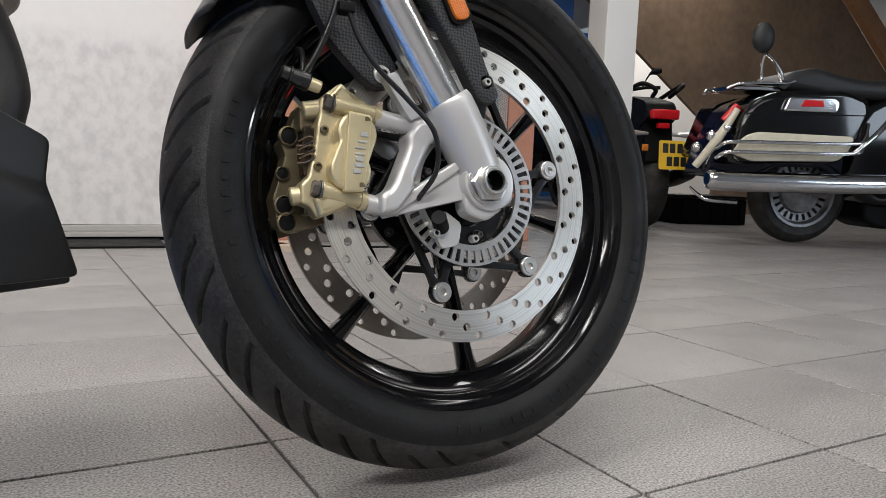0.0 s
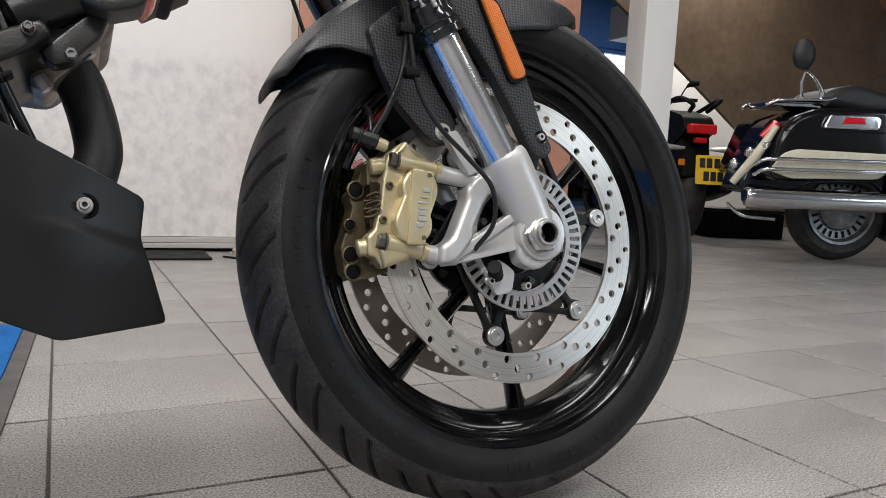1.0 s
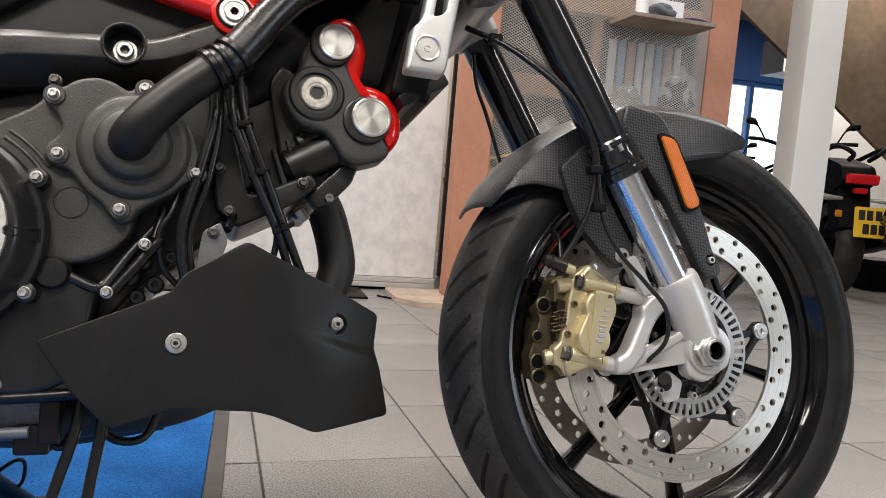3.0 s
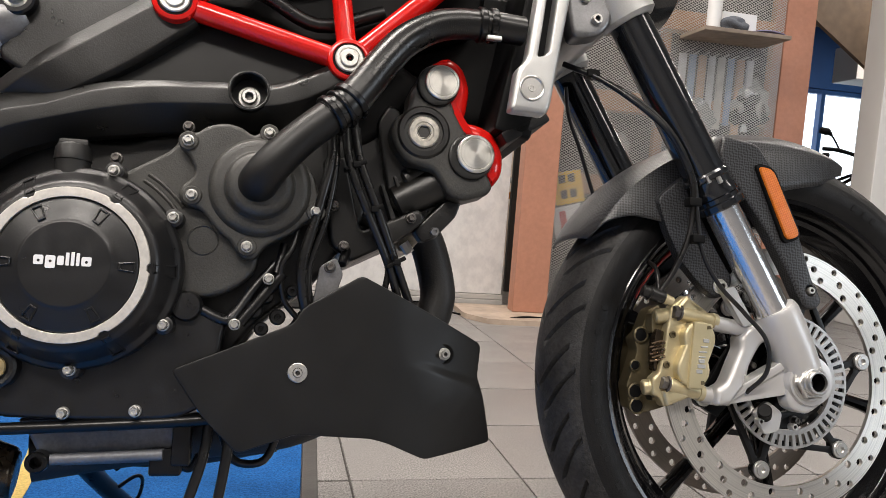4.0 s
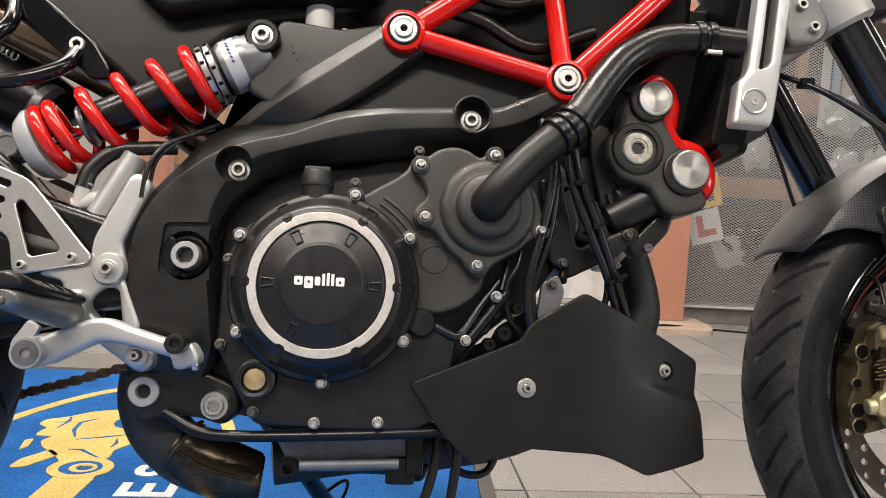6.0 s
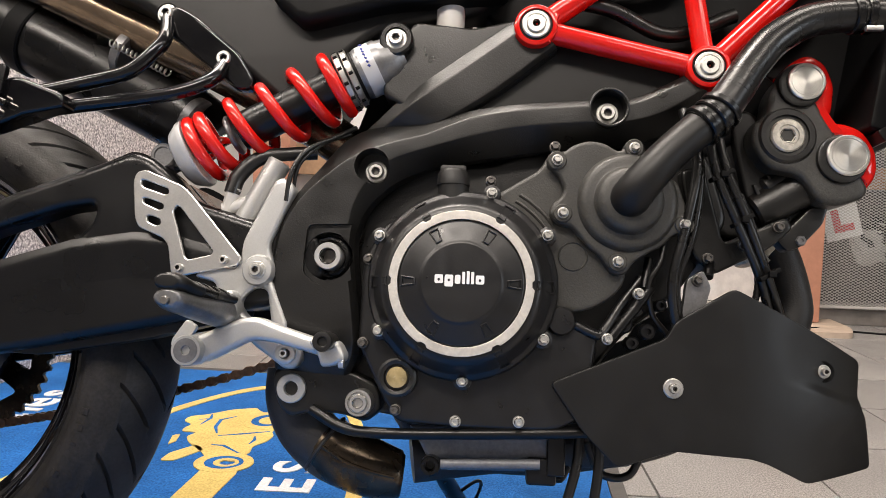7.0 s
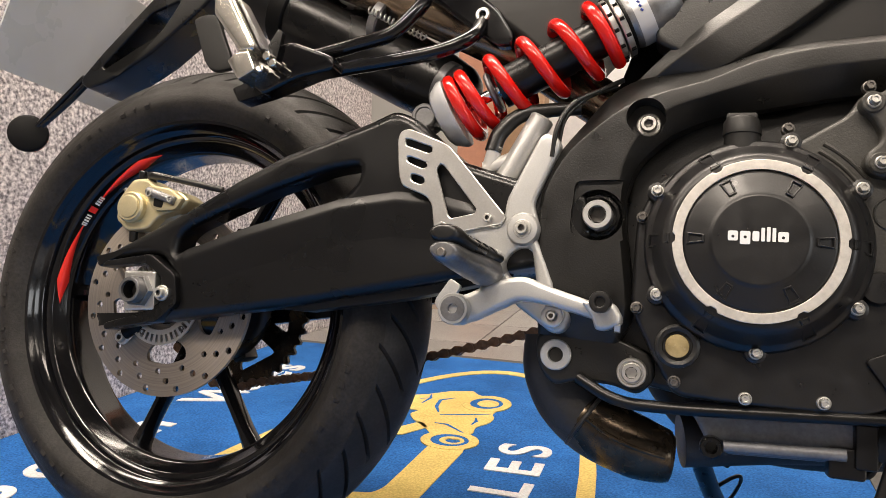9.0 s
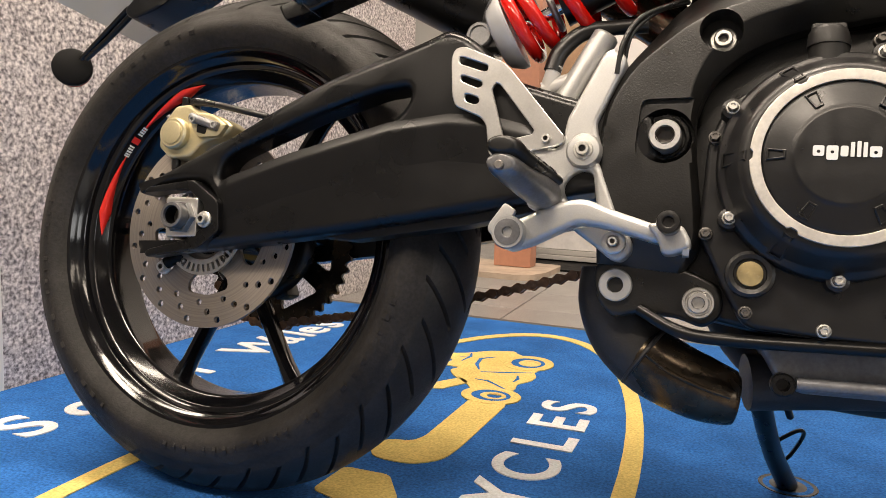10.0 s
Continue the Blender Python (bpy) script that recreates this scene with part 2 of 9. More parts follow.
def lathe(bm, profile, x, z, seg=48, closed=False):
    """Turns a profile of (radius, y) round the axis along y through x, z."""
    rows = []
    for r, y in profile:
        if r < 1e-6:
            rows.append([bm.verts.new((x, y, z))])
        else:
            rows.append([bm.verts.new((x + r * math.cos(2 * math.pi * i / seg), y, z + r * math.sin(2 * math.pi * i / seg))) for i in range(seg)])
    pairs = list(zip(rows, rows[1:])) + ([(rows[-1], rows[0])] if closed else [])
    for a, b in pairs:
        for i in range(seg):
            j = (i + 1) % seg
            quad = [a[i % len(a)], a[j % len(a)], b[j % len(b)], b[i % len(b)]]
            quad = [v for k, v in enumerate(quad) if v not in quad[:k]]
            if len(quad) > 2:
                bm.faces.new(quad)
    return bm


def smooth_path(pts, n):
    pts = [Vector(p) for p in pts]
    pts = [2 * pts[0] - pts[1], *pts, 2 * pts[-1] - pts[-2]]
    out = []
    for a, b, c, d in zip(pts, pts[1:], pts[2:], pts[3:]):
        for i in range(n):
            t = i / n
            out.append(0.5 * (2 * b + (c - a) * t + (2 * a - 5 * b + 4 * c - d) * t * t + (3 * b - a - 3 * c + d) * t ** 3))
    return out + [pts[-2]]


def tube(bm, pts, r, seg=14, n=6, flat=1.0):
    """A round bar along points; r a number or one for each point."""
    path = smooth_path(pts, n) if n > 1 else [Vector(p) for p in pts]
    k = len(path)
    radii = [r] * k if not isinstance(r, (list, tuple)) else [float(q) for q in np.interp(np.linspace(0, 1, k), np.linspace(0, 1, len(r)), r)]
    side = None
    rows = []
    for i, p in enumerate(path):
        d = (path[min(i + 1, k - 1)] - path[max(i - 1, 0)]).normalized()
        side = (side - d * side.dot(d)).normalized() if side else d.orthogonal().normalized()
        up = d.cross(side)
        rows.append([bm.verts.new(p + radii[i] * (math.cos(2 * math.pi * j / seg) * side + flat * math.sin(2 * math.pi * j / seg) * up)) for j in range(seg)])
    for a, b in zip(rows, rows[1:]):
        for j in range(seg):
            bm.faces.new((a[j - 1], a[j], b[j], b[j - 1]))
    bm.faces.new(rows[0])
    bm.faces.new(rows[-1][::-1])
    return bm


def rod(bm, a, b, r, seg=16, r2=None, chamfer=0.0):
    """A straight round bar, with chamfered ends if wanted."""
    a, b = Vector(a), Vector(b)
    if chamfer:
        d = (b - a).normalized() * chamfer
        return tube(bm, [a, a + d, b - d, b], [r - chamfer, r, r2 or r, (r2 or r) - chamfer], seg, 1)
    return tube(bm, [a, b], [r, r2 or r], seg, 1)


def box(bm, x0, x1, y0, y1, z0, z1, bevel=0.0, seg=2):
    made = bmesh.ops.create_cube(bm, size=1, matrix=Matrix.LocRotScale(((x0 + x1) / 2, (y0 + y1) / 2, (z0 + z1) / 2), None, (abs(x1 - x0), abs(y1 - y0), abs(z1 - z0))))
    if bevel:
        edges = list({e for v in made["verts"] for e in v.link_edges})
        bmesh.ops.bevel(bm, geom=edges, offset=bevel, segments=seg, profile=0.5, affect="EDGES")
    return bm


def bm_new():
    return bmesh.new()


def loft(sections, n=4, back=-0.080, soft=0.0018):
    """A cast spar from sections (outer x, z, inner x, z, share of the outer slope, share where the inner slope starts, y of the outer edge, face, inner edge)."""
    arr = [np.array(q, float) for q in sections]
    arr = [2 * arr[0] - arr[1], *arr, 2 * arr[-1] - arr[-2]]
    rows_in = []
    for a, b, c, d in zip(arr, arr[1:], arr[2:], arr[3:]):
        for i in range(n):
            t = i / n
            rows_in.append(0.5 * (2 * b + (c - a) * t + (2 * a - 5 * b + 4 * c - d) * t * t + (3 * b - a - 3 * c + d) * t ** 3))
    rows_in.append(arr[-2])
    bm = bm_new()
    rows = []
    for ox, oz, ix, iz, f1, f2, yo, yf, yi in [r.tolist() for r in rows_in]:
        wide = math.hypot(ix - ox, iz - oz)
        prof = [(0, back), (0, yo), (f1 * wide, yf), (f2 * wide, yf), (wide, yi), (wide, back)]
        pts = [prof[0]]
        for p, q, r in zip(prof, prof[1:], prof[2:]):
            p, q, r = Vector(p), Vector(q), Vector(r)
            k = min(soft, (p - q).length * 0.45, (r - q).length * 0.45)
            u, v = q + (p - q).normalized() * k, q + (r - q).normalized() * k
            pts += [tuple((1 - s) ** 2 * u + 2 * s * (1 - s) * q + s * s * v) for s in (0, 0.5, 1)]
        pts.append(prof[-1])
        rows.append([bm.verts.new((ox + (ix - ox) * s / wide, y, oz + (iz - oz) * s / wide)) for s, y in pts])
    for a, b in zip(rows, rows[1:]):
        for j in range(len(a)):
            bm.faces.new((a[j - 1], a[j], b[j], b[j - 1]))
    bm.faces.new(rows[0])
    bm.faces.new(rows[-1][::-1])
    return bm


def carve(bm, cutters, material, name="carved", sharp=38):
    """Cuts closed shapes out of a closed mesh."""
    body = new(name, mesh_of(name, bm, material, sharp))
    tools = []
    for c in cutters:
        tool = new("cutter", mesh_of("cutter", c, material))
        m = body.modifiers.new("cut", "BOOLEAN")
        m.operation, m.solver, m.object = "DIFFERENCE", "MANIFOLD", tool
        tools.append(tool)
    bpy.context.view_layer.update()
    me = bpy.data.meshes.new_from_object(body.evaluated_get(bpy.context.evaluated_depsgraph_get()))
    for ob in (body, *tools):
        old = ob.data
        bpy.data.objects.remove(ob)
        bpy.data.meshes.remove(old)
    for p in me.polygons:
        p.use_smooth = True
    me.set_sharp_from_angle(angle=radians(sharp))
    return me

# ---- room ----
def tile_material():
    m = mat("speckled_floor_tile", (0.215, 0.203, 0.196), 0.36, grain=0.80, grain_size=330, bump=0.45, bump_size=360, stain=0.14, stain_size=2.6, spread=0.05)
    return m


TILE = tile_material()
GROUT = mat("grey_grout", (0.085, 0.077, 0.072), 0.8, grain=0.2, grain_size=150, stain=0.25, stain_size=4)
PAINT = mat("white_wall_paint", (0.72, 0.71, 0.69), 0.6, stain=0.05, stain_size=1.5, bump=0.1, bump_size=80)
WARMPAINT = mat("grey_ceiling_paint", (0.30, 0.295, 0.29), 0.7, stain=0.05, stain_size=1.5)
BLUE = mat("blue_wall_paint", (0.02, 0.10, 0.32), 0.5, stain=0.12, stain_size=2)
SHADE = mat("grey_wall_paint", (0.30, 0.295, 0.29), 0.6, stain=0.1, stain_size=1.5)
PLY = mat("brown_plywood", (0.17, 0.115, 0.075), 0.45, grain=0.15, grain_size=14, stain=0.2, stain_size=2.5)
POST = mat("terracotta_painted_wood", (0.42, 0.19, 0.12), 0.5, grain=0.06, grain_size=60, stain=0.10, stain_size=4)
TIMBER = mat("orange_brown_timber", (0.34, 0.17, 0.08), 0.45, grain=0.1, grain_size=40, stain=0.15)
BASEWOOD = mat("scuffed_plywood", (0.42, 0.33, 0.26), 0.5, grain=0.12, grain_size=30, stain=0.2, stain_size=8)
WIRE = mat("galvanised_mesh", (0.50, 0.485, 0.455), 0.4, metal=0.4, grain=0.1, grain_size=100)
CARPET = mat("blue_carpet_pile", (0.016, 0.108, 0.335), 0.9, grain=0.35, grain_size=260, bump=1.0, bump_size=420, stain=0.22, stain_size=9, spec=0.1)
YELLOW_PILE = mat("yellow_carpet_pile", (0.62, 0.46, 0.16), 0.9, grain=0.2, grain_size=260, bump=1.0, bump_size=420, stain=0.12, stain_size=12, spec=0.1)
WHITE_PILE = mat("white_carpet_pile", (0.62, 0.63, 0.64), 0.9, grain=0.15, grain_size=260, bump=1.0, bump_size=420, stain=0.12, stain_size=12, spec=0.1)
MAT_EDGE = mat("black_rubber_mat_edge", (0.06, 0.055, 0.052), 0.6, bump=0.4, bump_size=200, stain=0.15)


def piece(name, x0, x1, y0, y1, z0, z1, material, bevel=0.0, kind="structure", label="", category=""):
    return tagged(part(name, box(bm_new(), x0, x1, y0, y1, z0, z1, bevel), material), label, category, "", kind)


# floor: a grout bed, with tiles laid on it at the end of the file
floor = piece("floor", -4, 10, -4, 8, -0.25, -0.004, GROUT, label="grey speckled ceramic tile floor with dark joints", category="floor")
ceiling = piece("ceiling", -4, 10, -4, 8, 3.0, 3.2, WARMPAINT, label="plain grey ceiling", category="ceiling")
wall_left = piece("wall_1", -4.2, -4, -4, 8, -0.25, 3.2, SHADE, label="plain grey painted wall", category="wall")
wall_right = piece("wall_2", 10, 10.2, -4, 8, -0.25, 3.2, SHADE, label="plain grey painted wall", category="wall")
wall_front = piece("wall_3", -4.2, 10.2, -4.2, -4, -0.25, 3.2, mat("mid_grey_wall_paint", (0.20, 0.20, 0.21), 0.6, stain=0.1, stain_size=1.5), label="plain mid grey painted wall", category="wall")

# back wall, blue, with a shop window through it
WX0, WX1, WZ0, WZ1 = 6.55, 8.3, 0.9, 2.22
bm = bm_new()
plate(bm, [(-4.2, -0.25), (10.2, -0.25), (10.2, 3.2), (-4.2, 3.2)], 8.0, 8.2, [[(WX0, WZ0), (WX1, WZ0), (WX1, WZ1), (WX0, WZ1)]])
wall_back = tagged(part("wall_4", bm, BLUE), "blue painted back wall with a shop window", "wall", "", "structure")
FRAME_BLUE = mat("blue_window_frame", (0.03, 0.12, 0.35), 0.4)
window = thing("window_1", "bright shop window with a blue frame", "window", kind="structure")
for fx in (WX0, WX0 + 0.85, WX1 - 0.06):
    part("window_frame", box(bm_new(), fx, fx + 0.06, 8.02, 8.12, WZ0, WZ1, 0.005), FRAME_BLUE, window)
for fz in (WZ0, WZ1 - 0.06):
    part("window_frame", box(bm_new(), WX0 + 0.062, WX1 - 0.062, 8.03, 8.11, fz, fz + 0.06, 0.005), FRAME_BLUE, window)
SKY = bpy.data.materials.new("daylight_outside")
SKY.use_nodes = True
SKY.node_tree.nodes.remove(SKY.node_tree.nodes["Principled BSDF"])
glow = SKY.node_tree.nodes.new("ShaderNodeEmission")
glow.inputs[0].default_value, glow.inputs[1].default_value = (0.80, 0.92, 1.0, 1), 2.2
SKY.node_tree.links.new(glow.outputs[0], SKY.node_tree.nodes["Material Output"].inputs[0])
piece("backdrop", 3.0, 10.5, 9.4, 9.45, -0.2, 3.2, SKY, label="bright daylight outside the window", category="backdrop")


def board_material():
    """Printed white board: pale above, with soft mottled smears lower down."""
    m = mat("mottled_white_print", (0.70, 0.68, 0.67), 0.32)
    nt = m.node_tree
    b = nt.nodes["Principled BSDF"]
    co = nt.nodes.new("ShaderNodeTexCoord").outputs["Object"]
    mp = nt.nodes.new("ShaderNodeMapping")
    mp.inputs["Scale"].default_value, mp.inputs["Rotation"].default_value = (1.0, 1.0, 0.8), (0, 0.8, 0)
    nt.links.new(co, mp.inputs["Vector"])
    n = nt.nodes.new("ShaderNodeTexNoise")
    n.inputs["Scale"].default_value, n.inputs["Detail"].default_value, n.inputs["Roughness"].default_value = 22, 5, 0.6
    nt.links.new(mp.outputs[0], n.inputs["Vector"])
    r = nt.nodes.new("ShaderNodeValToRGB")
    r.color_ramp.elements[0].position, r.color_ramp.elements[0].color = 0.36, (0.56, 0.545, 0.54, 1)
    r.color_ramp.elements[1].position, r.color_ramp.elements[1].color = 0.60, (0.68, 0.66, 0.645, 1)
    nt.links.new(n.outputs["Fac"], r.inputs["Fac"])
    sep = nt.nodes.new("ShaderNodeSeparateXYZ")
    nt.links.new(co, sep.inputs[0])
    up = nt.nodes.new("ShaderNodeMapRange")
    for k, v in zip(("From Min", "From Max", "To Min", "To Max"), (0.72, 0.80, 0.0, 0.85)):
        up.inputs[k].default_value = v
    nt.links.new(sep.outputs["Z"], up.inputs["Value"])
    mx = nt.nodes.new("ShaderNodeMix")
    mx.data_type = "RGBA"
    mx.inputs["B"].default_value = (0.72, 0.70, 0.69, 1)
    nt.links.new(up.outputs[0], mx.inputs["Factor"])
    nt.links.new(r.outputs[0], mx.inputs["A"])
    nt.links.new(mx.outputs["Result"], b.inputs["Base Color"])
    return m


def asphalt_material():
    """Printed speckle of light and dark grey chips."""
    m = mat("speckled_stone_print", (0.3, 0.3, 0.3), 0.45)
    nt = m.node_tree
    b = nt.nodes["Principled BSDF"]
    co = nt.nodes.new("ShaderNodeTexCoord").outputs["Object"]
    n = nt.nodes.new("ShaderNodeTexNoise")
    n.inputs["Scale"].default_value, n.inputs["Detail"].default_value, n.inputs["Roughness"].default_value = 150, 5, 0.62
    nt.links.new(co, n.inputs["Vector"])
    r = nt.nodes.new("ShaderNodeValToRGB")
    els = r.color_ramp.elements
    els[0].position, els[0].color = 0.36, (0.10, 0.088, 0.098, 1)
    els[1].position, els[1].color = 0.64, (0.80, 0.75, 0.74, 1)
    mid = els.new(0.50)
    mid.color = (0.42, 0.39, 0.395, 1)
    nt.links.new(n.outputs["Fac"], r.inputs["Fac"])
    nt.links.new(r.outputs[0], b.inputs["Base Color"])
    return m


BOARD = board_material()
SPECKLE = asphalt_material()
TRIMGREY = mat("grey_board_trim", (0.42, 0.40, 0.38), 0.4, stain=0.1)

# white display board on a dark plinth
board = thing("display_board", "white display board with a mottled grey print on a low plinth", "display board")
part("panel", box(bm_new(), -0.30, 1.735, 2.40, 2.43, 0.060, 2.4, 0.002), BOARD, board)
part("lower_trim", box(bm_new(), -0.30, 1.74, 2.388, 2.44, 0.036, 0.058, 0.003), TRIMGREY, board, "grey trim strip")
part("lower_trim", box(bm_new(), -0.30, 1.74, 2.380, 2.44, 0.014, 0.0345, 0.003), TRIMGREY, board)
part("plinth", box(bm_new(), -0.28, 1.72, 2.40, 2.60, 0.0, 0.0125, 0.002), DARK, board, "dark recessed plinth")
part("base_plate", box(bm_new(), -0.28, 1.40, 2.12, 2.39, 0.0, 0.008, 0.002), DARK, board, "dark flat sheet on the floor")

# speckled side board behind the rear wheel
side = thing("side_board", "large board printed with grey speckled stone chips", "display board")
part("panel", box(bm_new(), -0.565, -0.535, 0.058, 1.62, 0.0, 2.2, 0.002), SPECKLE, side)
part("edge_strip", box(bm_new(), -0.575, -0.53, 0.018, 0.056, 0.0, 2.2, 0.003), PAINT, side, "white edge strip")

# blue carpet mat
rug = thing("rug", "blue carpet mat with yellow emblem and white lettering", "rug")
part("carpet", box(bm_new(), -0.532, 0.872, -1.35, 1.045, 0.0, 0.007, 0.003), CARPET, rug)
bm = bm_new()
box(bm, 0.873, 0.900, -1.38, 1.075, 0.0, 0.005, 0.002)
box(bm, -0.528, 0.872, 1.046, 1.075, 0.0, 0.005, 0.002)
part("rubber_edge", bm, MAT_EDGE, rug, "dark rubber edge")


def flat(name, outlines, material, parent, z=0.0066, h=0.0019, label=""):
    """Tufted figures that stand a little above the blue pile; outlines in x and y."""
    b2 = bm_new()
    for shape in outlines:
        outline, holes = (shape if isinstance(shape[0], list) else (shape, []))
        plate(b2, outline, z, z + h, holes)
    bmesh.ops.transform(b2, matrix=Matrix(((1, 0, 0, 0), (0, 0, 1, 0), (0, 1, 0, 0), (0, 0, 0, 1))), verts=b2.verts)
    return part(name, b2, material, parent, label)


def oval(cx, cy, a, b2, n=64):
    return [(cx + a * math.cos(2 * math.pi * i / n), cy + b2 * math.sin(2 * math.pi * i / n)) for i in range(n)]


flat("emblem_ring", [[oval(0.17, 0.0, 0.318, 0.945), [oval(0.17, 0.0, 0.290, 0.915)]]], YELLOW_PILE, rug, label="yellow oval ring")


def words(text, size, m, material, parent, depth=0.0009, label=""):
    curve = bpy.data.curves.new("lettering", "FONT")
    curve.body, curve.size, curve.extrude, curve.offset = text, size, depth, 0.0025 * size / 0.13
    tmp = new("lettering", curve)
    me = bpy.data.meshes.new_from_object(tmp)
    bpy.data.objects.remove(tmp)
    me.transform(m)
    me.materials.clear()
    me.materials.append(material)
    ob = new("lettering", me)
    ob.parent = parent
    return tagged(ob, label)


# the word runs away from the camera, its foot towards the front of the rug
for ch, py, px, turn in (("C", -0.078, 0.381, 90), ("Y", 0.016, 0.381, 90), ("C", 0.107, 0.3805, 91), ("L", 0.222, 0.380, 91), ("E", 0.312, 0.379, 93), ("S", 0.400, 0.3785, 96)):
    words(ch, 0.125, pose(px, py, 0.0078, 0, 0, turn), WHITE_PILE, rug, label="white letter")
# the larger words along the back edge
for ch, py in (("S", -0.078), ("o", 0.018), ("u", 0.103), ("t", 0.188), ("h", 0.245), ("W", 0.432), ("a", 0.552), ("l", 0.628), ("e", 0.660), ("s", 0.738)):
    words(ch, 0.140, pose(-0.308, py, 0.0078, 0, 0, 90), WHITE_PILE, rug, label="white letter")
# yellow motorcycle figure: a body, two wheels, and the blue lines drawn through it
fig = rounded([(0.022, 0.630), (0.023, 0.660), (0.052, 0.676), (0.093, 0.721), (0.141, 0.742), (0.152, 0.722), (0.190, 0.700), (0.232, 0.650), (0.226, 0.610), (0.224, 0.595), (0.236, 0.573), (0.234, 0.540), (0.216, 0.507), (0.223, 0.479), (0.219, 0.462), (0.215, 0.430), (0.160, 0.430), (0.137, 0.462),
               (0.088, 0.510), (0.070, 0.540), (0.082, 0.566), (0.047, 0.566), (0.044, 0.589), (0.050, 0.612)], 0.010)
flat("figure", [fig, rounded([(0.080, 0.412), (0.080, 0.449), (0.110, 0.500), (0.134, 0.475), (0.104, 0.415)], 0.008), rounded([(0.056, 0.492), (0.042, 0.541), (0.053, 0.551), (0.063, 0.511)], 0.004)], YELLOW_PILE, rug, 0.0066, 0.0019, "yellow motorcycle figure")
flat("emblem_band", [rounded([(0.118, 0.13), (0.140, 0.087), (0.199, 0.088), (0.231, 0.120), (0.236, 0.175), (0.236, 0.395), (0.170, 0.395), (0.174, 0.190), (0.165, 0.163), (0.135, 0.158)], 0.02)], YELLOW_PILE, rug, label="yellow band below the figure")
flat("emblem_band", [rounded([(0.125, -0.034), (0.126, 0.042), (0.190, 0.045), (0.230, -0.012), (0.215, -0.060)], 0.01)], YELLOW_PILE, rug)
for cx, cy, ra, rb in ((0.193, 0.661, 0.052, 0.058), (0.196, 0.421, 0.053, 0.047)):
    flat("figure_wheel", [[oval(cx, cy, ra, rb, 28), [oval(cx, cy, ra * 0.66, rb * 0.66, 24)]]], YELLOW_PILE, rug, 0.0066, 0.0024)
    flat("wheel_gap", [[oval(cx, cy, ra * 0.655, rb * 0.655, 24), [oval(cx + 0.004, cy, ra * 0.44, rb * 0.44, 20)]]], CARPET, rug, 0.0066, 0.0022)
    flat("figure_hub", [[oval(cx + 0.004, cy, ra * 0.43, rb * 0.43, 20), [oval(cx + 0.006, cy, ra * 0.26, rb * 0.26, 16)]]], YELLOW_PILE, rug, 0.0066, 0.0024)
for path, w in (([(0.121, 0.567), (0.103, 0.603), (0.096, 0.648), (0.119, 0.675)], 0.008), ([(0.129, 0.553), (0.172, 0.571), (0.221, 0.595)], 0.007), ([(0.067, 0.611), (0.071, 0.655), (0.063, 0.680)], 0.007), ([(0.206, 0.519), (0.208, 0.541), (0.201, 0.562)], 0.007), ([(0.137, 0.503), (0.162, 0.502), (0.209, 0.465)], 0.007), ([(0.052, 0.640), (0.066, 0.652)], 0.006)):
    mids = [Vector(p) for p in path]
    left, right = [], []
    for k, p in enumerate(mids):
        d = (mids[min(k + 1, len(mids) - 1)] - mids[max(k - 1, 0)]).normalized()
        w2 = w / 2 * (0.4 if k in (0, len(mids) - 1) else 1)
        left.append(tuple(p + Vector((-d.y, d.x)) * w2))
        right.append(tuple(p - Vector((-d.y, d.x)) * w2))
    flat("figure_line", [left + right[::-1]], CARPET, rug, 0.0070, 0.0018)

# terracotta posts with plywood feet, and the mesh screen between them
for px, py, base in ((1.80, 2.20, True), (2.99, 2.30, False), (-0.26, 2.02, True)):
    post = thing("post", "terracotta painted square wooden post" + (" on a plywood foot" if base else ""), "post", group="screen posts")
    part("shaft", box(bm_new(), px - 0.075, px + 0.075, py - 0.04, py + 0.04, 0.022 if base else 0.0, 2.6, 0.004), POST, post)
    if base:
        foot_board = part("foot", plate(bm_new(), rounded([(px - 0.30, py - 0.12), (px - 0.22, py - 0.24), (px + 0.12, py - 0.24), (px + 0.16, py - 0.12), (px + 0.16, py + 0.14), (px - 0.30, py + 0.14)], 0.04), 0.0, 0.021), BASEWOOD, post, "scuffed plywood foot")
        foot_board.data.transform(Matrix(((1, 0, 0, 0), (0, 0, 1, 0), (0, 1, 0, 0), (0, 0, 0, 1))))


def mesh_sheet(x0, x1, y, z0, z1, cw=0.0192, ch=0.0057, w=0.0030, d=0.0012):
    """Expanded metal: rows of zigzag strands that touch at the knots."""
    vs, fs = [], []
    rows, cols = int((z1 - z0) / ch), int((x1 - x0) / cw * 2)
    for i in range(rows):
        for j in range(cols):
            up = (i + j) % 2
            xa, xb = x0 + j * cw / 2, x0 + (j + 1) * cw / 2
            za, zb = z0 + (i + (0 if up else 1)) * ch, z0 + (i + (1 if up else 0)) * ch
            k = len(vs)
            vs += [(xa, y, za - w / 2), (xb, y, zb - w / 2), (xb, y, zb + w / 2), (xa, y, za + w / 2), (xa, y + d, za), (xb, y + d, zb)]
            fs += [(k, k + 1, k + 2, k + 3), (k, k + 4, k + 5, k + 1), (k + 3, k + 2, k + 5, k + 4)]
    me = bpy.data.meshes.new("mesh_sheet")
    me.from_pydata(vs, [], fs)
    me.materials.append(WIRE)
    return me


